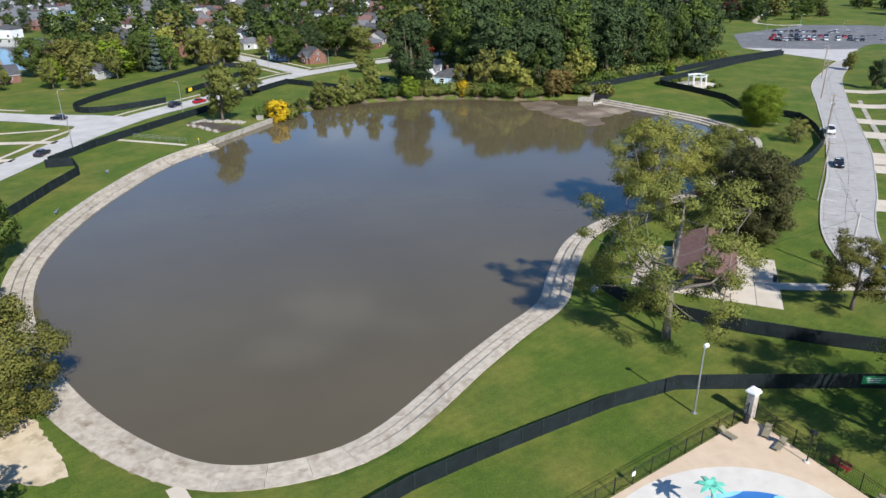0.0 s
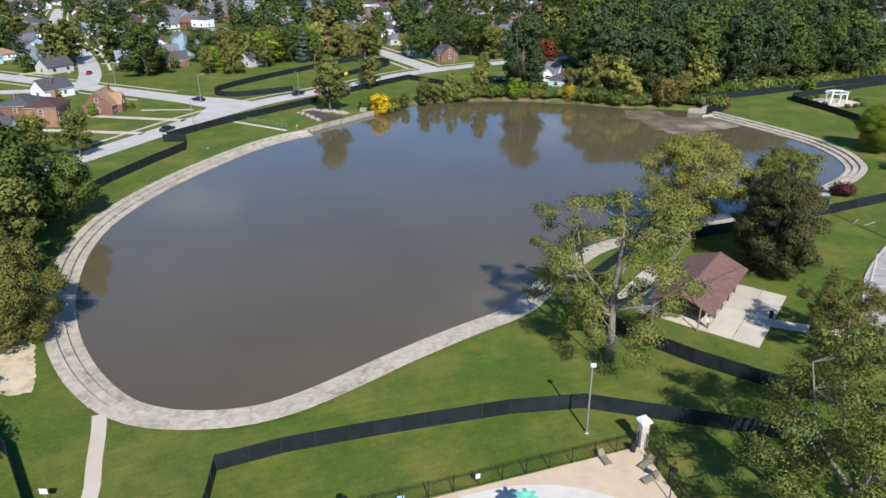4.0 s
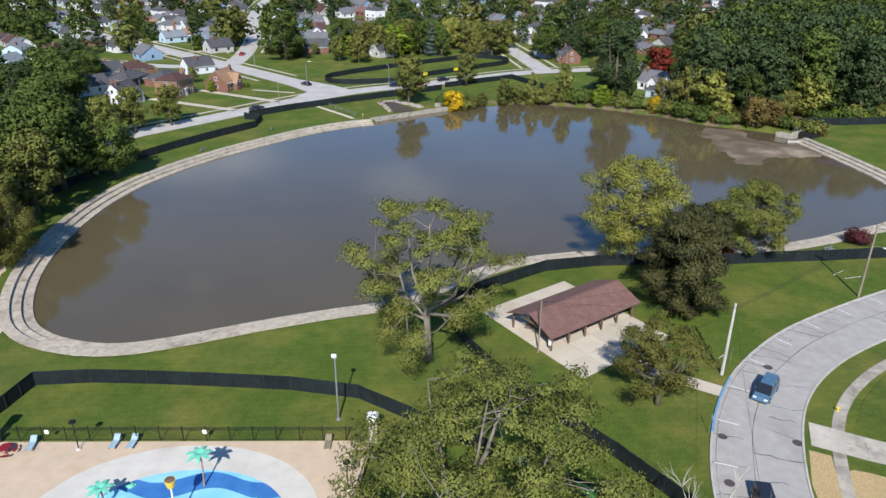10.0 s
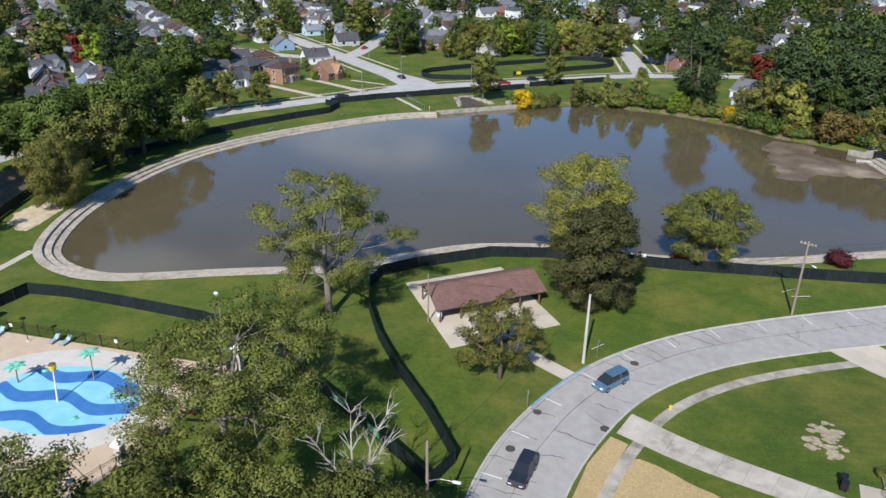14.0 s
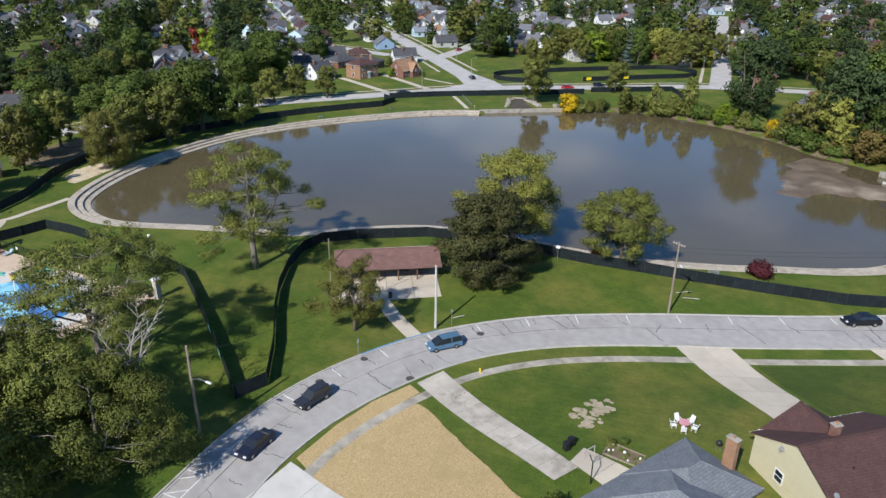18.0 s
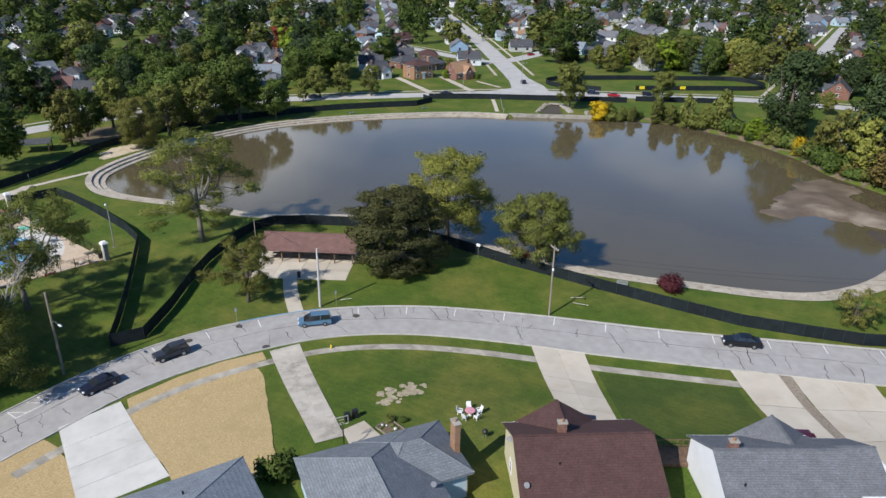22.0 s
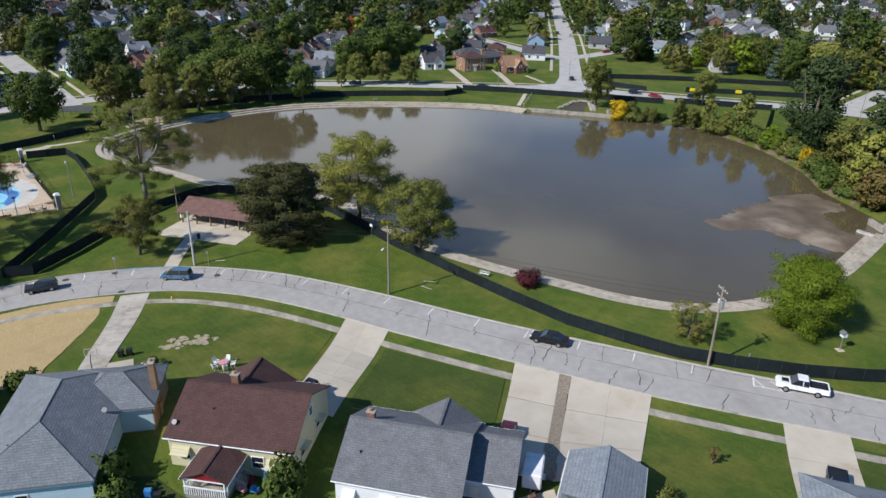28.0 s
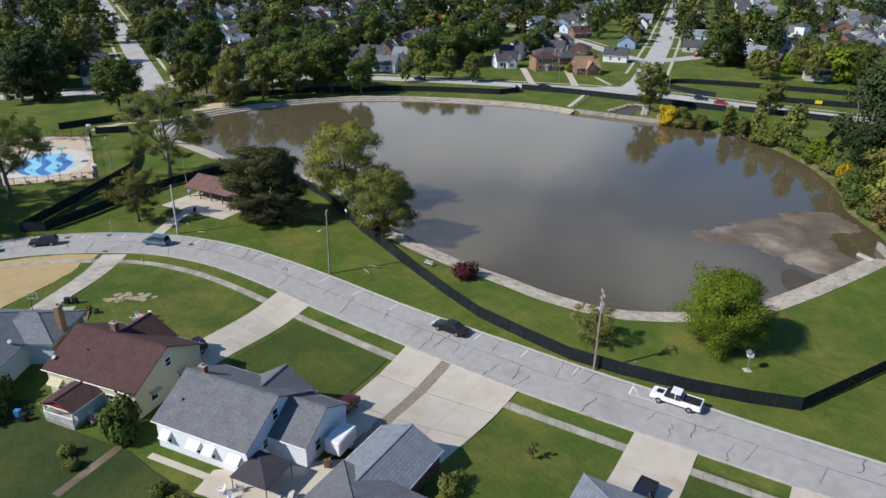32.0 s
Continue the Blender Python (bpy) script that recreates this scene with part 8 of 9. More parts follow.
# further houses along the road
e = lot_house("house with pale blue-grey hipped roof", 135.4, 156.0, 0.49, 0.87, HG)
part("wall", boxed(-4.6, -6.5, -0.6, 4.6, 6.5, 2.9), M["siding_grey"], e)
hip_roof(e, -4.6, 4.6, -6.5, 6.5, 2.9, 5.0, M["roof_blue"])
window(e, 0, 6.5, 1.0, 1.8, 1.3, 'y+')
vent(e, 1.6, 2.5, 4.2)
for x, y, wm, rm in ((148, 178, "brick", "roof_dark"), (160, 199, "siding_white", "roof_grey"), (171, 219, "brick", "roof_brown"), (184, 240, "siding_cream", "roof_grey"), (97, 42, "siding_white", "roof_grey"), (203, 262, "brick", "roof_dark")):
    h = lot_house("single-storey house with hipped shingle roof", x, y, 0.5, 0.866, HG if y > 50 else 2.0)
    part("wall", boxed(-6, -5, -0.8, 6, 5, 3.0), M[wm], h)
    hip_roof(h, -6, 6, -5, 5, 3.0, 5.3, M[rm])
    for wx in (-3.6, 3.2):
        window(h, wx, 5, 1.0, 1.4, 1.2, 'y+')
    door(h, 0, 5.02, 0, 'y+', M["wood"])


# yard things
def bin_cart(x, y, mat, label):
    t = empty("wheelie_bin", label, "bin", "wheeled bins", at=Matrix.Translation((x, y, gz1(x, y))))
    part("body", soft_box(-0.3, -0.33, 0.05, 0.3, 0.33, 0.95, 0.05), M[mat], t)
    part("lid", soft_box(-0.32, -0.36, 0.95, 0.32, 0.36, 1.05, 0.03), M[mat], t)
    for s in (-1, 1):
        part("wheel", tubed([(s * 0.25, 0.33, 0.12), (s * 0.31, 0.33, 0.12)], [0.12, 0.12], 10), M["tyre"], t)


M["blue_plastic"] = plain("blue_plastic", (0.05, 0.22, 0.50), 0.5)
M["pink"] = plain("pink_plastic", (0.62, 0.28, 0.32), 0.5)
bin_cart(89.3, 84.3, "black", "black wheeled bin beside the driveway")
bin_cart(89.0, 85.3, "black", "black wheeled bin beside the driveway")
bin_cart(116.6, 92.8, "blue_plastic", "blue wheeled bin behind the cream house")
bin_cart(117.2, 93.8, "black", "black wheeled bin behind the cream house")
bin_cart(123.4, 129.2, "wood", "brown bin on the patio")
for x, y, m in ((117.2, 101.6, "pink"), (116.2, 102.4, "red"), (117.5, 102.8, "blue_plastic"), (115.8, 103.8, "blue_plastic"), (115.8, 101.2, "splash")):
    t = empty("toy_car", "bright plastic ride-on toy on the grass", "toy", "garden toys", at=Matrix.Translation((x, y, gz1(x, y))) @ Matrix.Rotation(x, 4, 'Z'))
    part("body", soft_box(-0.5, -0.28, 0.12, 0.5, 0.28, 0.55, 0.1), M[m], t)
    part("seat", soft_box(-0.15, -0.2, 0.5, 0.35, 0.2, 0.85, 0.08), M[m], t)
    for wx in (-0.32, 0.32):
        for wy in (-0.3, 0.3):
            part("wheel", tubed([(wx, wy - 0.04, 0.13), (wx, wy + 0.04, 0.13)], [0.13, 0.13], 8), M["black"], t)


def lawn_chair(x, y, rz, col="white", scale=1.0):
    t = empty("lawn_chair", "white plastic lawn chair on the grass", "chair", "lawn chairs", at=Matrix.Translation((x, y, gz1(x, y))) @ Matrix.Rotation(rz, 4, 'Z'))
    part("seat", soft_box(-0.28, -0.28, 0.36, 0.28, 0.28, 0.42, 0.02), M[col], t)
    bm = soft_box(-0.28, -0.03, 0, 0.28, 0.03, 0.62, 0.02)
    bmesh.ops.transform(bm, matrix=Matrix.Translation((0, 0.26, 0.4)) @ Matrix.Rotation(radians(-18), 4, 'X'), verts=bm.verts)
    part("backrest", bm, M[col], t)
    for sx in (-0.25, 0.25):
        part("armrest", soft_box(sx - 0.05, -0.28, 0.6, sx + 0.05, 0.3, 0.65, 0.01, 1), M[col], t)
        for sy in (-0.24, 0.24):
            part("leg", soft_box(sx - 0.03, sy - 0.03, -0.02, sx + 0.03, sy + 0.03, 0.62 if sy < 0 else 0.4, 0.01, 1), M[col], t)


t = empty("patio_table", "round white garden table with a pink cloth", "table", at=Matrix.Translation((94.0, 97.6, gz1(94.0, 97.6))))
part("tabletop", tubed([(0, 0, 0.70), (0, 0, 0.74)], [0.62, 0.62], 18), M["pink"], t)
part("pedestal", tubed([(0, 0, 0), (0, 0, 0.7)], [0.2, 0.05], 8), M["white"], t)
for k in range(5):
    q = k * 1.2566 + 0.3
    lawn_chair(94.0 + math.cos(q) * 1.15, 97.6 + math.sin(q) * 1.15, q - math.pi / 2)
for x, y, r in ((127.6, 119.4, 0.5), (128.6, 120.6, 2.0), (127.2, 121.2, 3.4)):
    lawn_chair(x, y, r)
# low kettle grill pair on the lawn behind the chairs
t = empty("grill", "black kettle grill on the front lawn", "grill", at=Matrix.Translation((98.6, 97.2, gz1(98.6, 97.2))))
part("bowl", tubed([(0, 0, 0.5), (0, 0, 0.7), (0, 0, 0.95)], [0.12, 0.32, 0.3], 12), M["black"], t)
part("lid", tubed([(0, 0, 0.95), (0, 0, 1.12), (0, 0, 1.2)], [0.32, 0.2, 0.04], 12), M["black"], t)
for k in range(3):
    q = k * 2.094
    part("leg", tubed([(math.cos(q) * 0.3, math.sin(q) * 0.3, 0), (math.cos(q) * 0.12, math.sin(q) * 0.12, 0.55)], [0.02, 0.02], 5), M["metal"], t)
# dark canopy gazebo behind the white house
t = empty("canopy_tent", "charcoal fabric canopy tent on the patio", "tent", at=Matrix.Translation((126.3, 123.2, gz1(126.3, 123.2))) @ Matrix.Rotation(1.17, 4, 'Z'))
solid([(-2.2, -2.2, 2.1), (2.2, -2.2, 2.1), (2.2, 2.2, 2.1), (-2.2, 2.2, 2.1), (0, 0, 3.0), (-2.2, -2.2, 2.04), (2.2, -2.2, 2.04), (2.2, 2.2, 2.04), (-2.2, 2.2, 2.04), (0, 0, 2.94)], [(0, 1, 4), (1, 2, 4), (2, 3, 4), (3, 0, 4), (6, 5, 9), (7, 6, 9), (8, 7, 9), (5, 8, 9), (0, 5, 6, 1), (1, 6, 7, 2), (2, 7, 8, 3), (3, 8, 5, 0)], "canopy", plain("charcoal_fabric", (0.05, 0.045, 0.055), 0.9), t)
for sx in (-2.05, 2.05):
    for sy in (-2.05, 2.05):
        part("leg", soft_box(sx - 0.05, sy - 0.05, -0.05, sx + 0.05, sy + 0.05, 2.1, 0.01, 1), M["pole_wood"], t)
for x, y in ((128.4, 126.6), (129.0, 125.4)):
    o = empty("covered_grill", "grill under a pale fabric cover", "grill", "covered grills", at=Matrix.Translation((x, y, gz1(x, y))))
    part("cover", soft_box(-0.7, -0.4, -0.02, 0.7, 0.4, 1.0, 0.22, 3), M["splash"], o)
# white box trailer
t = empty("box_trailer", "white enclosed cargo trailer beside the house", "trailer", at=Matrix.Translation((120.6, 130.2, gz1(120.6, 130.2))) @ Matrix.Rotation(-0.42, 4, 'Z'))
part("box", soft_box(-1.7, -0.95, 0.5, 1.7, 0.95, 2.3, 0.1), M["white"], t)
part("hitch", tubed([(1.7, 0, 0.5), (2.7, 0, 0.45)], [0.06, 0.06], 6), M["metal"], t)
part("rear_door", boxed(-1.73, -0.85, 0.6, -1.7, 0.85, 2.2), M["siding_grey"], t)
for s in (-1, 1):
    w = part("wheel", tubed([(-0.2, s * 0.98, 0.33), (-0.2, s * 1.16, 0.33)], [0.33, 0.33], 14), M["tyre"], t)
    part("fender", soft_box(-0.65, s * 1.08 - 0.15, 0.66, 0.25, s * 1.08 + 0.15, 0.74, 0.03), M["white"], t)
    part("rim", tubed([(-0.2, s * 1.16, 0.33), (-0.2, s * 1.17, 0.33)], [0.18, 0.18], 10), M["rim"], w)
# timber deck by the white house and a lattice of the blue house
dk = empty("deck_railing", "brown timber front deck with railing", "deck", at=Matrix.Translation((110.6, 114.4, gz1(110.6, 114.4))) @ Matrix.Rotation(math.atan2(0.921, 0.39), 4, 'Z'))
part("floor", soft_box(-2.6, -0.4, 0.1, 2.6, 2.4, 0.5, 0.02, 1), M["wood"], dk)
for k in range(9):
    part("post", soft_box(-2.6 + 0.65 * k - 0.04, 2.3, 0.45, -2.6 + 0.65 * k + 0.04, 2.38, 1.45, 0.01, 1), M["wood"], dk)
for zz in (0.7, 1.4):
    part("rail", soft_box(-2.6, 2.3, zz, 2.6, 2.38, zz + 0.09, 0.01, 1), M["wood"], dk)
# basketball hoop by the drive
t = empty("basketball_hoop", "basketball hoop on a pole beside the driveway", "basketball hoop", at=Matrix.Translation((94.6, 82.4, gz1(94.6, 82.4))))
part("pole", tubed([(0, 0, -0.2), (0, 0, 2.6), (-0.5, 0, 3.2)], [0.06, 0.06, 0.05], 8), M["black_iron"], t)
for q in ((-0.62, -0.75, 2.9, -0.57, 0.75, 2.96), (-0.62, -0.75, 3.84, -0.57, 0.75, 3.9), (-0.62, -0.75, 2.96, -0.57, -0.69, 3.84), (-0.62, 0.69, 2.96, -0.57, 0.75, 3.84), (-0.62, -0.25, 3.1, -0.57, 0.25, 3.14), (-0.62, -0.25, 3.5, -0.57, 0.25, 3.54)):
    part("backboard_bar", boxed(*q), M["grey_pole"], t)
part("ring", tubed([(-0.62, -0.2, 3.05), (-1.0, -0.2, 3.05), (-1.05, 0, 3.05), (-1.0, 0.2, 3.05), (-0.62, 0.2, 3.05)], [0.02] * 5, 5), M["red"], t)
# lush mown lawns behind the houses, their grass colour darkened to stand for shade
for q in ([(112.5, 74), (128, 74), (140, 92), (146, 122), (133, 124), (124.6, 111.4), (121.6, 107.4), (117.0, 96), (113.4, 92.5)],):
    tagged(patch("back_lawn", q, 0.03, M["back_grass"]), "lush back lawn with shade darkened into its grass colour", "lawn", kind="structure")
# fenced flower bed on the front lawn
bed = empty("flower_bed", "small fenced bed of white flowers by the drive", "flower bed", at=Matrix.Translation((93.6, 88.4, gz1(93.6, 88.4))) @ Matrix.Rotation(0.35, 4, 'Z') @ Matrix.Diagonal((0.85, 1.0, 1, 1)))
part("soil", soft_box(-2.2, -1.0, -0.05, 2.2, 1.0, 0.08, 0.03, 1), M["dirt"], bed)
for q in ((-2.3, -1.08, -0.05, 2.3, -1.0, 0.18), (-2.3, 1.0, -0.05, 2.3, 1.08, 0.18), (-2.3, -1.0, -0.05, -2.2, 1.0, 0.18), (2.2, -1.0, -0.05, 2.3, 1.0, 0.18)):
    part("edging", boxed(*q), M["pole_wood"], bed)
fr = random.Random(12)
for k in range(26):
    fx, fy = fr.uniform(-2.0, 2.0), fr.uniform(-0.85, 0.85)
    bm = bmesh.new()
    bmesh.ops.create_icosphere(bm, subdivisions=1, radius=fr.uniform(0.12, 0.26), matrix=Matrix.Translation((fx, fy, 0.2)) @ Matrix.Diagonal((1, 1, 0.8, 1)))
    part("flower_clump", bm, M["white"] if k % 4 == 0 else M["leaf_mid"], bed)
# hedges and garden shrubs
for k, x, y, h, w in (("shrub", 113.6, 88.6, 4.6, 0.7), ("shrub", 117.6, 90.2, 3.4, 0.8), ("shrub", 118.4, 106.2, 4.8, 0.5), ("shrub", 119.6, 105.4, 4.2, 0.5), ("shrub", 120.4, 106.8, 3.4, 0.55), ("shrub", 96.5, 75.6, 3.0, 0.75), ("shrub", 95.6, 74.2, 2.6, 0.7), ("shrub_olive", 126.5, 141.8, 2.0, 0.9), ("shrub_olive", 124.8, 143.0, 1.4, 0.9), ("shrub", 103.4, 106.9, 1.2, 0.8), ("shrub_olive", 122.5, 101.5, 1.4, 0.9), ("shrub_olive", 124.6, 103, 1.2, 1.0), ("shrub", 128.0, 113.5, 1.3, 1.2), ("shrub_olive", 129.5, 116.0, 1.5, 1.2), ("shrub", 131.5, 118.2, 1.2, 1.3), ("shrub_olive", 91.5, 88.6, 0.9, 1.0), ("shrub", 92.3, 90.0, 0.7, 1.0)):
    plant(k, x, y, h, w, "in a garden", "garden shrubs")
tagged(path_strip("garden_bed", [(128.4, 103.2), (124.0, 105.1), (119.6, 107.0)], 1.0, 0.05, M["mud"]), "bare garden bed with a timber edge", "garden bed", kind="structure")


# ---- cars ----
def car_meshes(kind):
    """Body, glasshouse and roof outlines along x (front at +x)."""
    if kind == "sedan":
        L, W, hood, roofz = 4.85, 1.82, 0.92, 1.45
        body = [(-2.42, 0.45), (-2.38, 0.95), (-1.75, 1.02), (1.0, 0.98), (2.2, 0.82), (2.42, 0.62), (2.42, 0.3), (-2.42, 0.28)]
        glass = [(-1.75, 1.0), (-1.0, 1.42), (0.25, 1.44), (1.05, 0.96)]
    elif kind == "suv":
        L, W, roofz = 4.75, 1.86, 1.75
        body = [(-2.35, 0.5), (-2.35, 1.1), (0.95, 1.08), (2.2, 1.0), (2.38, 0.75), (2.38, 0.4), (-2.35, 0.38)]
        glass = [(-2.3, 1.08), (-2.05, 1.68), (0.15, 1.72), (1.0, 1.06)]
    elif kind == "van":
        L, W, roofz = 4.95, 1.92, 1.75
        body = [(-2.45, 0.42), (-2.45, 1.05), (1.3, 1.0), (2.3, 0.82), (2.48, 0.6), (2.48, 0.3), (-2.45, 0.3)]
        glass = [(-2.4, 1.03), (-2.15, 1.7), (0.5, 1.72), (1.6, 0.96)]
    else:
        L, W, roofz = 5.8, 1.98, 1.85
        body = [(-2.88, 0.62), (-2.88, 1.12), (-0.55, 1.12), (1.3, 1.14), (2.75, 1.06), (2.9, 0.85), (2.9, 0.5), (-2.88, 0.5)]
        glass = [(-0.6, 1.1), (-0.5, 1.76), (0.6, 1.8), (1.35, 1.12)]
    return L, W, body, glass, roofz


def extruded(prof, w0, w1, zsplit):
    """A side outline drawn out across the car, narrower towards the top."""
    bm = bmesh.new()
    zmax = max(p[1] for p in prof)
    zmin = min(p[1] for p in prof)
    rows = []
    for s in (-1, 1):
        rows.append([bm.verts.new((x, s * (w0 + (w1 - w0) * (z - zmin) / (zmax - zmin)), z)) for x, z in prof])
    n = len(prof)
    bm.faces.new(rows[0])
    bm.faces.new(rows[1][::-1])
    for i in range(n):
        bm.faces.new((rows[0][i], rows[1][i], rows[1][(i + 1) % n], rows[0][(i + 1) % n]))
    bmesh.ops.recalc_face_normals(bm, faces=bm.faces[:])
    return bm


def car(kind, paint, at, label, group="cars"):
    L, W, body, glass, roofz = car_meshes(kind)
    t = empty("pickup_truck" if kind == "pickup" else "car", label, "pickup truck" if kind == "pickup" else "car", group, at=at)
    bm = extruded(body, W / 2, W / 2 - 0.1, 0)
    bmesh.ops.bevel(bm, geom=bm.edges[:], offset=0.07, segments=2, affect='EDGES')
    part("body", bm, paint, t, smooth=False)
    bm = extruded(glass, W / 2 - 0.1, W / 2 - 0.28, 0)
    part("glasshouse", bm, M["car_glass"], t)
    top = sorted(glass, key=lambda p: -p[1])[:2]
    x0, x1 = min(p[0] for p in top), max(p[0] for p in top)
    part("roof", soft_box(x0 - 0.03, -W / 2 + 0.25, max(p[1] for p in glass) - 0.03, x1 + 0.05, W / 2 - 0.25, max(p[1] for p in glass) + 0.05, 0.035), paint, t)
    for xx in (glass[1][0] * 0.5 + glass[2][0] * 0.5,):
        for s in (-1, 1):
            part("pillar", tubed([(xx, s * (W / 2 - 0.09), 1.0), (xx, s * (W / 2 - 0.26), max(p[1] for p in glass))], [0.05, 0.05], 4), paint, t)
    r = 0.38 if kind in ("pickup", "suv") else 0.33
    for wx in (-L * 0.29, L * 0.31):
        for s in (-1, 1):
            w = part("wheel", tubed([(wx, s * (W / 2 - 0.16), r), (wx, s * (W / 2 + 0.02), r)], [r, r], 16), M["tyre"], t)
            part("rim", tubed([(wx, s * (W / 2 + 0.02), r), (wx, s * (W / 2 + 0.035), r)], [r * 0.62, r * 0.5], 10), M["rim"], w)
    for s in (-1, 1):
        part("headlight", soft_box(L / 2 - 0.2, s * (W / 2 - 0.34) - 0.2, 0.62, L / 2 - 0.0, s * (W / 2 - 0.34) + 0.2, 0.78, 0.03), M["lamp_glass"], t)
        part("tail_light", soft_box(-L / 2 - 0.0, s * (W / 2 - 0.28) - 0.16, 0.72, -L / 2 + 0.1, s * (W / 2 - 0.28) + 0.16, 0.9, 0.02), M["tail"], t)
        part("mirror", soft_box(0.75, s * (W / 2 + 0.08) - 0.1, 0.98, 0.9, s * (W / 2 + 0.08) + 0.1, 1.1, 0.02), paint, t)
    if kind == "pickup":
        part("bed_liner", boxed(-2.75, -0.82, 1.0, -0.75, 0.82, 1.14), M["black"], t)
        for s in (-1, 1):
            part("bed_rail", soft_box(-2.85, s * 0.9 - 0.07, 1.05, -0.6, s * 0.9 + 0.07, 1.22, 0.02), paint, t)
        part("tailgate", soft_box(-2.9, -0.9, 0.8, -2.78, 0.9, 1.22, 0.02), paint, t)
        part("hood_scoop", soft_box(1.5, -0.4, 1.1, 2.3, 0.4, 1.16, 0.02), M["black"], t)
        part("bumper", soft_box(-3.02, -0.85, 0.5, -2.85, 0.85, 0.68, 0.03), M["metal"], t)
    return t


def paint(name, c, metal=0.25):
    m = plain(name, c, 0.28, metal, 0.6)
    return m


PAINT = {"black": paint("black_car_paint", (0.012, 0.013, 0.016)), "navy": paint("navy_car_paint", (0.016, 0.022, 0.045)), "white": paint("white_car_paint", (0.78, 0.79, 0.80), 0.0), "blue": paint("steel_blue_car_paint", (0.10, 0.20, 0.30)), "grey": paint("grey_car_paint", (0.22, 0.24, 0.26)), "charcoal": paint("charcoal_car_paint", (0.03, 0.036, 0.05)), "maroon": paint("maroon_car_paint", (0.085, 0.012, 0.025)), "red": paint("red_car_paint", (0.45, 0.012, 0.02)), "silver": paint("silver_car_paint", (0.50, 0.51, 0.52))}


def on_road(x, y, flip=False, z=0.055):
    j = near_index(RL, x, y)
    tdir = RL[min(j + 1, K - 1)] - RL[j]
    ang = math.atan2(tdir[1], tdir[0]) + (math.pi if flip else 0)
    return Matrix.Translation((x, y, z)) @ Matrix.Rotation(ang, 4, 'Z')


car("sedan", PAINT["black"], on_road(91.8, 141.8, True) @ Matrix.Scale(1.1, 4), "black sedan parked at the park-side kerb")
car("pickup", PAINT["white"], on_road(108.2, 170.1, True) @ Matrix.Scale(1.07, 4), "white pickup truck with black bed parked at the kerb")
car("sedan", PAINT["navy"], on_road(68.6, 58.0, True), "dark navy sedan on the road")
car("suv", PAINT["charcoal"], on_road(64.3, 66.8, True), "charcoal sport utility vehicle on the road")
car("van", PAINT["blue"], on_road(62.9, 87.0, True), "steel blue minivan on the road")


def in_drive(kind, col, x, y, ang, label, dz=0.07):
    car(kind, PAINT[col], Matrix.Translation((x, y, gz1(x, y) + dz)) @ Matrix.Rotation(ang, 4, 'Z'), label)


in_drive("sedan", "maroon", 113.6, 129.4, -0.45, "dark maroon sedan parked in a driveway")
in_drive("suv", "navy", 103.2, 107.6, -0.62, "dark blue car parked in a driveway")
in_drive("pickup", "navy", 126.0, 161.2, -0.6, "dark blue pickup parked in a driveway")
in_drive("suv", "white", 141.5, 184.2, -0.5, "white sport utility vehicle parked in a driveway")
far_cars = [("sedan", "red", -66.5, 236.0, 1.0), ("suv", "navy", -62.8, 249.5, 1.1), ("suv", "navy", -73.0, 231.0, 1.1), ("sedan", "charcoal", -91.5, 176.5, 1.4), ("sedan", "navy", -103, 217.0, 2.8), ("suv", "navy", -6, 265, 0.5), ("sedan", "charcoal", -101.5, 128, 1.6), ("sedan", "silver", -238, 266, 2.8), ("sedan", "white", -262, 276, 2.8), ("suv", "charcoal", -250, 262, 2.8), ("sedan", "black", -58, 332, 2.2), ("sedan", "grey", -190, -28, 3.6), ("suv", "white", -186, 300, 2.1), ("sedan", "red", -174, 262, 2.0)]
for k, col, x, y, ang in far_cars:
    car(k, PAINT[col], Matrix.Translation((x, y, 0.06)) @ Matrix.Rotation(ang, 4, 'Z'), f"{col} {'sport utility vehicle' if k == 'suv' else 'sedan'} on a far street")
# rows in the parking lot share the meshes of three cars
lot_proto = [car(k, PAINT[c2], Matrix.Translation((198 + 3.2 * i, 352, 0.06)) @ Matrix.Rotation(2.1, 4, 'Z'), f"{c2} car parked in the far lot", "cars in the far lot") for i, (k, c2) in enumerate((("sedan", "black"), ("suv", "white"), ("sedan", "grey"), ("suv", "navy"), ("sedan", "silver"), ("sedan", "red")))]
lr = random.Random(15)
for row, (x0, y0) in enumerate(((196, 360), (206, 371), (216, 389))):
    for k in range(20):
        if lr.random() < 0.82:
            x, y = x0 + k * 2.9 * 0.92 + row, y0 - k * 2.9 * 0.36
            copy_thing(lr.choice(lot_proto), Matrix.Translation((x, y, 0.06)) @ Matrix.Rotation(1.2 + lr.choice((0, math.pi)), 4, 'Z'))


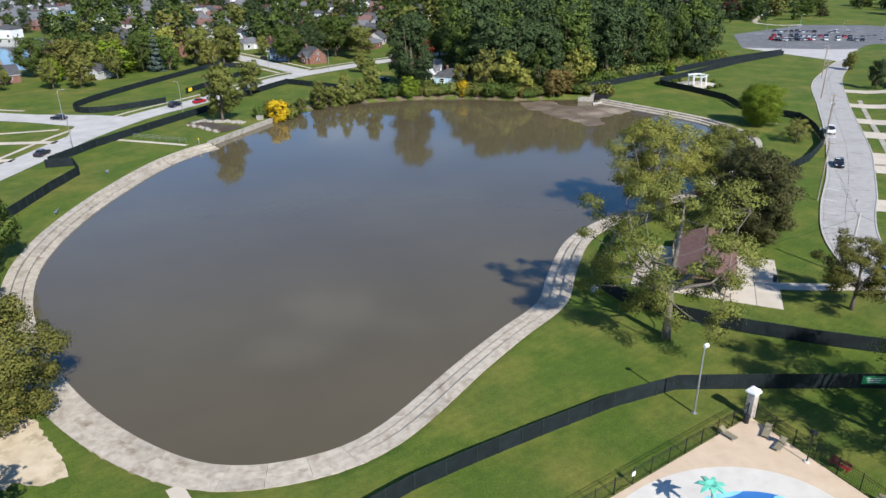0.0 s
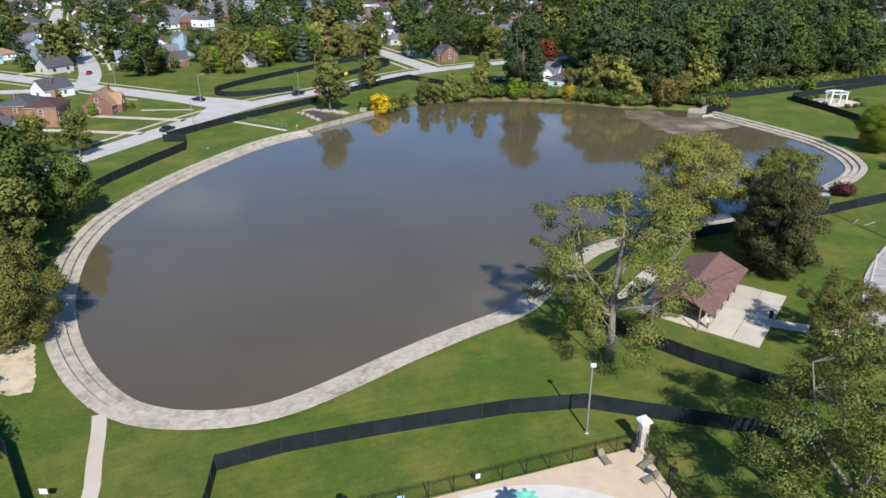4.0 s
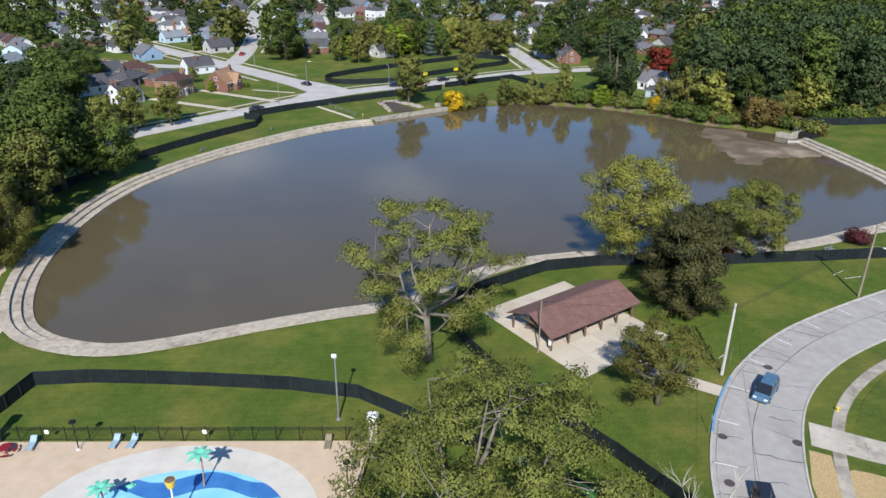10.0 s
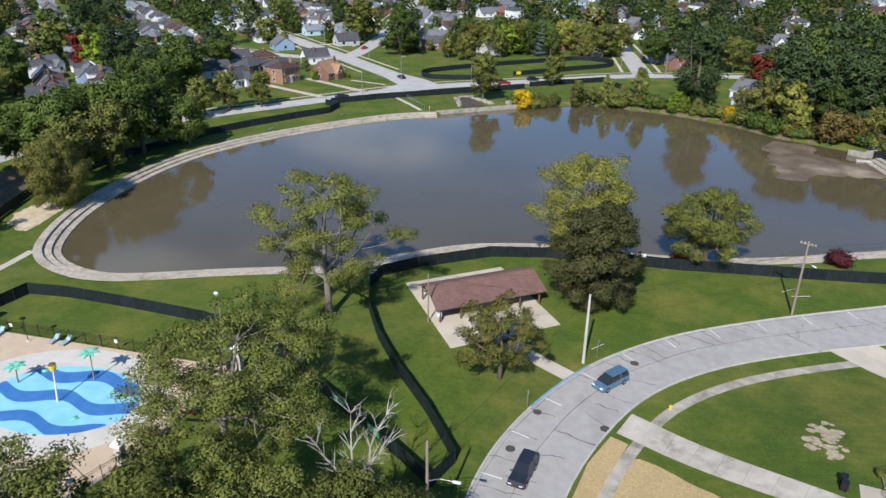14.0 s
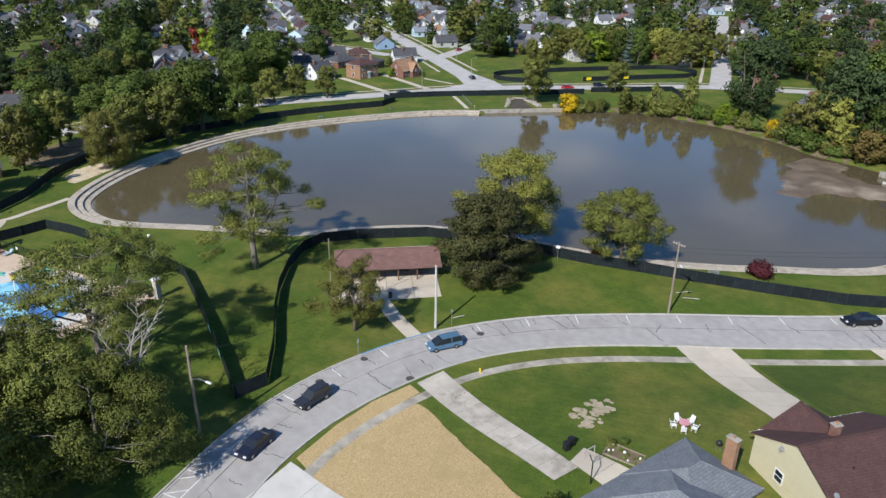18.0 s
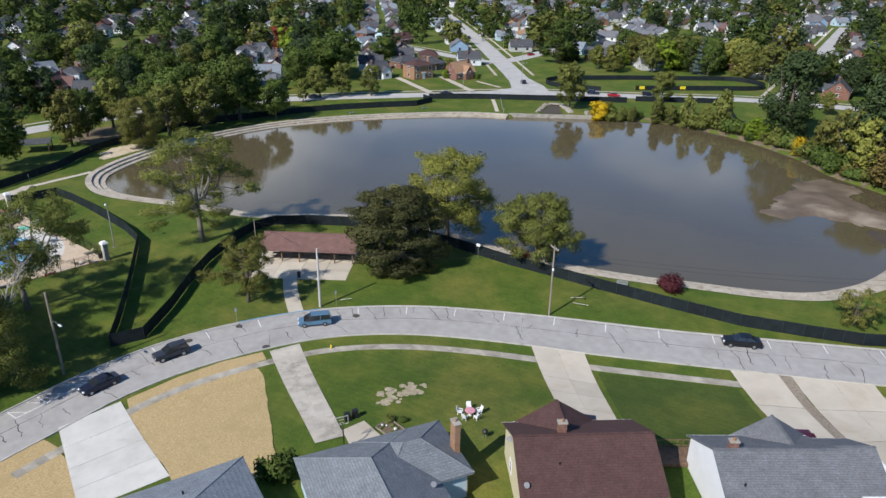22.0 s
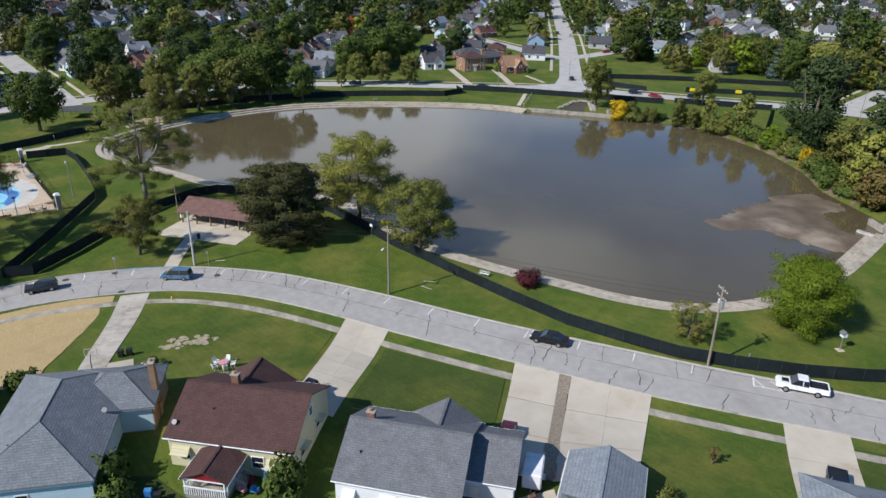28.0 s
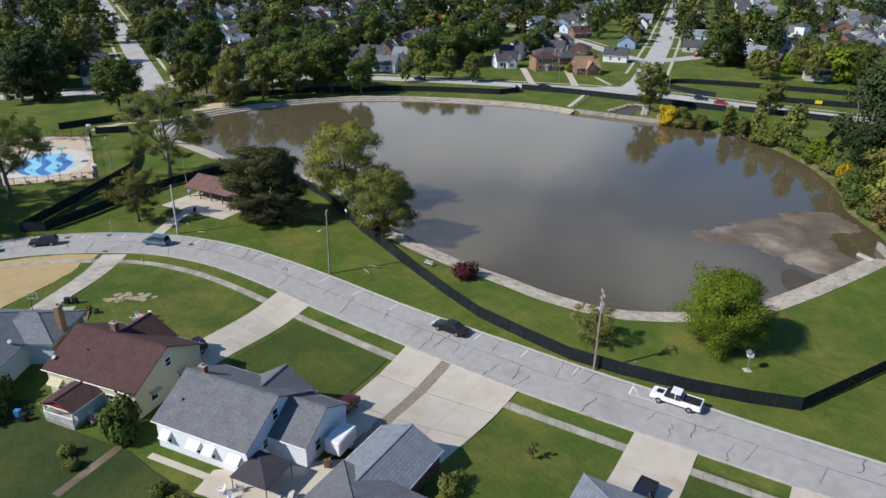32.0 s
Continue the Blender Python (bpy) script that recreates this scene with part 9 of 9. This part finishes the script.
# ---- the neighbourhood beyond ----
def far_house(kind, wall, roof, seed):
    """A house built once and then copied: wall, roof slopes, chimney, windows, door."""
    r = random.Random(seed)
    t = empty("house", "", "house", "houses of the neighbourhood")
    if kind == "cape":
        gable_walls(t, -4.8, 4.8, -4.2, 4.2, -0.4, 3.0, 6.6, M[wall])
        gable_roof(t, -4.8, 4.8, -4.2, 4.2, 3.0, 6.65, M[roof], over=0.35)
        gable_walls(t, -3.6, 0.4, 3.8, 5.4, -0.4, 2.9, 5.0, M[wall], 'y')
        gable_roof(t, -3.6, 0.4, 1.0, 5.4, 2.9, 5.1, M[roof], 'y', 0.3)
        wins = [(-1.6, 5.4, 0.9, 1.8, 1.3, 'y+'), (2.8, 4.2, 0.9, 1.2, 1.3, 'y+'), (4.8, 0, 1.0, 1.0, 1.2, 'x+'), (-4.8, 0, 1.0, 1.0, 1.2, 'x-'), (4.8, 0, 3.7, 0.9, 1.1, 'x+'), (-4.8, 0, 3.7, 0.9, 1.1, 'x-'), (2, -4.2, 0.9, 1.2, 1.3, 'y-'), (-2, -4.2, 0.9, 1.2, 1.3, 'y-')]
        door(t, 1.2, 4.22, 0, 'y+', M["wood"])
        chimney(t, 3.2, 0.8, 4.0, 7.4, 0.8, 0.6, "brick")
    elif kind == "front":
        gable_walls(t, -4.0, 4.0, -5.5, 5.5, -0.4, 3.0, 6.2, M[wall], 'y')
        gable_roof(t, -4.0, 4.0, -5.5, 5.5, 3.0, 6.25, M[roof], 'y', 0.35)
        wins = [(-1.8, 5.5, 0.9, 1.4, 1.3, 'y+'), (0.0, 5.5, 3.7, 1.0, 1.1, 'y+'), (4.0, 2, 1.0, 1.0, 1.2, 'x+'), (4.0, -2, 1.0, 1.0, 1.2, 'x+'), (-4.0, 2, 1.0, 1.0, 1.2, 'x-'), (-4.0, -2, 1.0, 1.0, 1.2, 'x-'), (0, -5.5, 0.9, 1.6, 1.3, 'y-')]
        door(t, 2.2, 5.52, 0, 'y+', M["white"])
        chimney(t, 1.6, -1.0, 4.0, 6.9, 0.7, 0.6, "brick")
    elif kind == "two":
        part("wall", boxed(-5.0, -4.2, -0.4, 5.0, 4.2, 5.6), M[wall], t)
        hip_roof(t, -5.0, 5.0, -4.2, 4.2, 5.6, 7.4, M[roof])
        wins = [(x, 4.2, z, 1.2, 1.4, 'y+') for x in (-3.2, 3.2) for z in (0.9, 3.6)] + [(5.0, 0, 0.9, 1.0, 1.3, 'x+'), (5.0, 0, 3.6, 1.0, 1.3, 'x+'), (-5.0, 0, 0.9, 1.0, 1.3, 'x-'), (-5.0, 0, 3.6, 1.0, 1.3, 'x-')]
        door(t, 0, 4.22, 0, 'y+', M["white"], 1.3, 2.3)
        part("door_pediment", soft_box(-1.1, 4.2, 2.4, 1.1, 4.6, 2.8, 0.03), M["white"], t)
        chimney(t, -5.3, 0, -0.3, 8.4, 0.6, 1.2)
    elif kind == "tudor":
        gable_walls(t, -5.2, 5.2, -4.3, 4.3, -0.4, 3.0, 6.9, M[wall])
        gable_roof(t, -5.2, 5.2, -4.3, 4.3, 3.0, 6.95, M[roof], over=0.3)
        gable_walls(t, -2.6, 1.4, 3.8, 6.0, -0.4, 2.8, 5.6, M[wall], 'y')
        gable_roof(t, -2.6, 1.4, 0.5, 6.0, 2.8, 5.7, M[roof], 'y', 0.25)
        wins = [(2.9, 4.3, 0.9, 1.6, 1.3, 'y+'), (-0.6, 6.0, 2.6, 0.7, 1.0, 'y+'), (-4, 4.3, 0.9, 1.0, 1.3, 'y+'), (5.2, 0, 1.0, 1.0, 1.2, 'x+'), (5.2, 0, 3.8, 0.8, 1.0, 'x+'), (-5.2, 0, 1.0, 1.0, 1.2, 'x-')]
        door(t, -0.6, 6.02, 0, 'y+', M["wood"])
        chimney(t, -3.6, 0.9, 4.2, 7.9, 0.9, 0.6, "brick")
    else:
        part("wall", boxed(-6.2, -4.4, -0.4, 6.2, 4.4, 2.9), M[wall], t)
        hip_roof(t, -6.2, 6.2, -4.4, 4.4, 2.9, 5.1, M[roof])
        wins = [(-3.6, 4.4, 0.9, 1.8, 1.3, 'y+'), (3.4, 4.4, 0.9, 1.4, 1.3, 'y+'), (6.2, 0, 1.0, 1.0, 1.2, 'x+'), (-6.2, 0, 1.0, 1.0, 1.2, 'x-'), (0, -4.4, 1, 1.6, 1.2, 'y-')]
        door(t, 0, 4.42, 0, 'y+', M["white"])
        chimney(t, 2.4, -0.8, 3.6, 5.9, 0.8, 0.6, "brick")
    for w in wins:
        window(t, *w)
    return t


WALLWORD = {"siding_white": "white-sided", "brick": "red brick", "brick_orange": "orange brick", "siding_steel": "steel-blue-sided", "siding_grey": "grey-sided", "siding_cream": "cream-sided", "siding_blue": "pale blue"}
ROOFWORD = {"roof_grey": "grey shingle roof", "roof_dark": "dark shingle roof", "roof_brown": "brown shingle roof", "roof_tan": "tan shingle roof", "roof_blue": "blue-grey roof", "roof_mauve": "mauve shingle roof"}
KINDWORD = {"cape": "cape cottage", "front": "gable-fronted cottage", "two": "two-storey house", "tudor": "steep-gabled cottage", "ranch": "low ranch house"}
HPROTO = {}


def settle(kind, wall, roof, x, y, face):
    """Stand a house at (x, y), its front towards the direction 'face' (radians)."""
    m = Matrix.Translation((x, y, 0.0)) @ Matrix.Rotation(face - math.pi / 2, 4, 'Z')
    key = (kind, wall, roof)
    if key not in HPROTO:
        HPROTO[key] = far_house(kind, wall, roof, len(HPROTO))
        HPROTO[key].matrix_basis = m
        tagged(HPROTO[key], f"{WALLWORD[wall]} {KINDWORD[kind]} with {ROOFWORD[roof]}")
        return HPROTO[key]
    return copy_thing(HPROTO[key], m)


TAKEN = []
NAMED = [("cape", "siding_white", "roof_dark", -136.5, 164.0, 0.25), ("two", "brick_orange", "roof_brown", -130.5, 180.5, 0.25), ("tudor", "brick", "roof_tan", -124.5, 197.5, 0.25), ("front", "siding_steel", "roof_blue", -211, 284, -1.9), ("two", "siding_steel", "roof_blue", -222, 291, -1.9), ("ranch", "siding_white", "roof_tan", -243, 297, -1.9), ("front", "brick", "roof_dark", -150, 287, -2.5), ("front", "siding_white", "roof_grey", -166, 309, -2.5), ("cape", "siding_white", "roof_grey", -180, 328, -2.5), ("front", "siding_white", "roof_brown", -194, 346, -2.5), ("front", "siding_white", "roof_grey", -208, 364, -2.5), ("tudor", "brick", "roof_mauve", -41, 348, -0.9), ("cape", "brick_orange", "roof_tan", -26, 360, -0.9), ("front", "siding_white", "roof_brown", -56, 360, -0.9), ("ranch", "siding_grey", "roof_grey", -70, 374, -0.9), ("front", "siding_white", "roof_grey", -82, 388, -0.9), ("front", "siding_white", "roof_dark", -96, 402, -0.9), ("ranch", "brick", "roof_dark", -160, 186, 0.3), ("ranch", "brick", "roof_dark", -150, 194, 0.3), ("ranch", "brick", "roof_brown", -176, 204, 1.25), ("cape", "siding_blue", "roof_grey", -130, 22, 0.5), ("front", "siding_white", "roof_grey", -144, 15, -2.1), ("front", "siding_white", "roof_grey", -158, 12, -2.1), ("cape", "siding_white", "roof_blue", -178, 34, 0.5), ("ranch", "siding_grey", "roof_grey", -92, -22, 0.9), ("front", "siding_white", "roof_grey", -172, 6, -2.1), ("front", "siding_white", "roof_grey", -186, -1, -2.1), ("front", "siding_blue", "roof_grey", -200, -8, -2.1), ("front", "siding_white", "roof_grey", -215, -15, -2.1), ("cape", "siding_white", "roof_grey", -214, 127, 0.4), ("front", "siding_blue", "roof_blue", -266, 167, 0.4), ("cape", "siding_white", "roof_blue", -212, 188, 0.4), ("front", "brick", "roof_brown", -240, 214, 1.9), ("two", "siding_white", "roof_grey", -264, 304, -1.9), ("cape", "siding_white", "roof_tan", -282, 310, -1.9), ("ranch", "brick", "roof_grey", 6, 309, -2.4), ("ranch", "siding_blue", "roof_dark", 19.5, 259, -1.9), ("cape", "siding_white", "roof_grey", 12, 274, -1.9), ("cape", "siding_white", "roof_grey", -28, 420, -0.9)]
for kind, wl2, rf, x, y, fc in NAMED:
    settle(kind, wl2, rf, x, y, fc)
    TAKEN.append((x, y, 11))

street_lines = {k: curve(p, 4) for k, (p, w) in STREETS.items()}
ALL_STREET = np.concatenate(list(street_lines.values()))
hr = random.Random(42)
STYLE = [("cape", "siding_white", "roof_grey"), ("cape", "siding_white", "roof_dark"), ("front", "siding_white", "roof_grey"), ("front", "siding_grey", "roof_dark"), ("cape", "brick", "roof_dark"), ("tudor", "brick", "roof_mauve"), ("ranch", "brick", "roof_grey"), ("ranch", "siding_white", "roof_grey"), ("front", "siding_blue", "roof_blue"), ("cape", "siding_grey", "roof_brown"), ("front", "siding_white", "roof_dark"), ("cape", "siding_steel", "roof_grey"), ("two", "siding_white", "roof_dark")]


def free(x, y, gap):
    if np.hypot(ALL_STREET[:, 0] - x, ALL_STREET[:, 1] - y).min() < 11.5:
        return False
    if any(math.hypot(x - a, y - b) < gap + r * 0.5 for a, b, r in TAKEN):
        return False
    if (-158 < x < -108 and 142 < y < 214) or (-178 < x < -118 and 232 < y < 283):
        return False
    if inside(WOOD, x, y) or (x > -108 and y < 285 and x < 140 and y > 10) or (-112 < x < -50 and 220 < y < 318):
        return False
    if inside([(-118, 225), (-112, 280), (-70, 320), (-45, 290), (-80, 215)], x, y) or inside([(-145, 312), (-180, 316), (-235, 440), (-185, 450)], x, y):
        return False
    return True


# rows along the streets first, then the blocks behind them; the nearest become houses, the rest one mesh
CAND = []
for nm, side_off in (("north", 17), ("second", 17), ("west", 18), ("side", 16), ("branch", 16)):
    c = street_lines[nm]
    n = normals2(c)
    for k in range(6, len(c) - 1, 4):
        for s in (1, -1):
            p = c[k] + n[k] * s * side_off
            if free(p[0], p[1], 11) and -520 < p[0] < 200 and -200 < p[1] < 640:
                f = math.atan2(*(-(n[k] * s))[::-1])
                CAND.append((p[0], p[1], f, hr.choice(STYLE)))
                TAKEN.append((p[0], p[1], 11))
                q0, q1 = c[k] + n[k] * s * 5 + np.array([n[k][1], -n[k][0]]) * 6.5, p + np.array([n[k][1], -n[k][0]]) * 6.5
                if hr.random() < 0.8 and math.hypot(*p) < 400:
                    tagged(path_strip("driveway", [tuple(q0), tuple((q0 + q1) / 2), tuple(q1)], 3.0, 0.045, M["walk"], step=5), "pale concrete driveway of a far house", "driveway", kind="structure")
ang = math.atan2(0.31, -0.95)
ca, sa = math.cos(ang), math.sin(ang)
for i in range(0, 64):
    for j in range(-20, 32):
        u, v = i * 13.0 + hr.uniform(-1.0, 1.0), j * 29 + (6 if j % 2 else -6) + hr.uniform(-1.5, 1.5)
        x, y = -95 + ca * u - sa * v * -1, 110 + sa * u + ca * v * -1
        if math.hypot(x - 60, y - 60) > 900 or x > 0:
            continue
        if free(x, y, 6.5):
            CAND.append((x, y, ang + math.pi / 2 + (math.pi if j % 2 else 0), hr.choice(STYLE)))
            TAKEN.append((x, y, 11))
for k in range(90):
    x, y = hr.uniform(-60, 300), hr.uniform(400, 760)
    if free(x, y, 14) and not (150 < x < 340 and y < 520):
        CAND.append((x, y, hr.choice((-0.9, 0.7, 2.2)), hr.choice(STYLE)))
        TAKEN.append((x, y, 11))
CAND.sort(key=lambda q: math.hypot(q[0] - 90, q[1] - 90))
for x, y, f, st in CAND[:54]:
    settle(*st, x, y, f)


def house_stuff(rows):
    """Far houses as one mesh: walls, roof slopes, chimneys, windows."""
    walls = ["siding_white", "brick", "siding_grey", "siding_cream", "siding_steel", "siding_blue", "brick_orange"]
    roofs = ["roof_grey", "roof_dark", "roof_brown", "roof_tan", "roof_blue", "roof_mauve"]
    names = walls + roofs + ["glass", "white"]
    V, F, MI = [], [], []

    def add(m, verts, faces, mat):
        b = len(V)
        V.extend([tuple(m @ Vector(q)) for q in verts])
        F.extend([tuple(b + i for i in f) for f in faces])
        MI.extend([names.index(mat)] * len(faces))
    r = random.Random(2)
    for x, y, f, (kind, wm, rm) in rows:
        m = Matrix.Translation((x, y, 0)) @ Matrix.Rotation(f - math.pi / 2 + (math.pi / 2 if kind == "front" else 0), 4, 'Z')
        L, D, ze, zr = r.uniform(4.5, 6), r.uniform(3.8, 4.6), (5.4 if kind == "two" else 3.0), (7.4 if kind == "two" else r.uniform(5.2, 6.6))
        hip = L - D * 0.9 if kind in ("ranch", "two") else L
        add(m, [(-L, -D, 0), (L, -D, 0), (L, D, 0), (-L, D, 0), (-L, -D, ze), (L, -D, ze), (L, D, ze), (-L, D, ze), (-hip, 0, zr - 0.1), (hip, 0, zr - 0.1)], [(0, 1, 5, 4), (1, 2, 6, 9, 5) if hip == L else (1, 2, 6, 5), (2, 3, 7, 6), (3, 0, 4, 8, 7) if hip == L else (3, 0, 4, 7)], wm)
        o = 0.4
        E = [(-L - o, -D - o, ze - 0.2), (L + o, -D - o, ze - 0.2), (L + o, D + o, ze - 0.2), (-L - o, D + o, ze - 0.2)]
        R0, R1 = ((-hip - (o if hip == L else 0), 0, zr), (hip + (o if hip == L else 0), 0, zr))
        q = E + [R0, R1] + [(a, b, c - 0.15) for a, b, c in E]
        add(m, q, [(0, 1, 5, 4), (2, 3, 4, 5), (1, 2, 5), (3, 0, 4), (0, 6, 7, 1), (2, 8, 9, 3), (1, 7, 8, 2), (3, 9, 6, 0)] if hip != L else [(0, 1, 5, 4), (2, 3, 4, 5), (0, 6, 7, 1), (2, 8, 9, 3)], rm)
        for sx in (-L * 0.55, L * 0.5):
            for s in (-1, 1):
                yy = s * (D + 0.03)
                add(m, [(sx - 0.65, yy, 0.9), (sx + 0.65, yy, 0.9), (sx + 0.65, yy, 2.2), (sx - 0.65, yy, 2.2)], [(0, 1, 2, 3)], "glass")
        for s in (-1, 1):
            xx = s * (L + 0.03)
            add(m, [(xx, -0.5, 0.9), (xx, 0.5, 0.9), (xx, 0.5, 2.2), (xx, -0.5, 2.2)], [(0, 1, 2, 3)], "glass")
        c0 = L * 0.4
        add(m, [(c0 - 0.4, 0.5, ze), (c0 + 0.4, 0.5, ze), (c0 + 0.4, 1.1, ze), (c0 - 0.4, 1.1, ze), (c0 - 0.4, 0.5, zr + 0.7), (c0 + 0.4, 0.5, zr + 0.7), (c0 + 0.4, 1.1, zr + 0.7), (c0 - 0.4, 1.1, zr + 0.7)], [(0, 1, 5, 4), (1, 2, 6, 5), (2, 3, 7, 6), (3, 0, 4, 7), (4, 5, 6, 7)], "brick")
    me = bpy.data.meshes.new("far_houses")
    me.from_pydata(V, [], F)
    for nm2 in names:
        me.materials.append(M[nm2])
    me.polygons.foreach_set("material_index", np.array(MI, dtype=np.int32))
    bm = bmesh.new()
    bm.from_mesh(me)
    bmesh.ops.recalc_face_normals(bm, faces=bm.faces[:])
    bm.to_mesh(me)
    bm.free()
    tagged(new("far_houses", me), "many small distant houses with shingle roofs", "houses", kind="stuff")


house_stuff(CAND[54:])
# trees of the gardens and streets
tr = random.Random(8)
mixk = ["maple", "maple", "maple", "oak", "oak", "oak", "oak", "olive", "forest", "forest", "turning", "fir", "oak", "maple"]
GARDEN = []
TK = np.array([(p, q, r) for p, q, r in TAKEN])
for _ in range(26000):
    if len(GARDEN) >= 1900:
        break
    d = 110 + 860 * tr.random() ** 0.85
    a = tr.uniform(-0.8, 2.3)
    x, y = 60 - math.sin(a) * d, 70 + math.cos(a) * d
    if y < -200 or inside(WOOD, x, y) or (x > -108 and y < 285 and x < 150 and y > 5) or (-116 < x < -48 and 216 < y < 318):
        continue
    if np.hypot(ALL_STREET[:, 0] - x, ALL_STREET[:, 1] - y).min() < 7.0 or inside([(-118, 225), (-112, 280), (-70, 320), (-45, 290), (-80, 215)], x, y):
        continue
    if (np.hypot(TK[:, 0] - x, TK[:, 1] - y) < TK[:, 2] * 0.72).any() or (150 < x < 330 and 300 < y < 430):
        continue
    if inside([(-100, 105), (-90, 205), (-118, 222), (-140, 215), (-142, 155), (-125, 110)], x, y) or inside([(-145, 312), (-180, 316), (-235, 440), (-185, 450)], x, y):
        continue
    near = math.hypot(x - 90, y - 90)
    if tr.random() > ((0.36 if y > 150 else 0.98) if near < 330 else 0.85) or (x > 110 and 230 < y < 440):
        continue
    GARDEN.append((tr.choice(mixk) if tr.random() > 0.007 else "scarlet", x, y, tr.uniform(9, 15.5) if tr.random() < 0.72 else tr.uniform(15.5, 21), tr.uniform(0.95, 1.35)))
GARDEN.sort(key=lambda q: math.hypot(q[1] - 90, q[2] - 90))
for g in GARDEN[:110]:
    plant(*g, "among the houses", "trees among the houses")
tree_stuff("far_trees", "countless green trees between distant houses", GARDEN[110:])
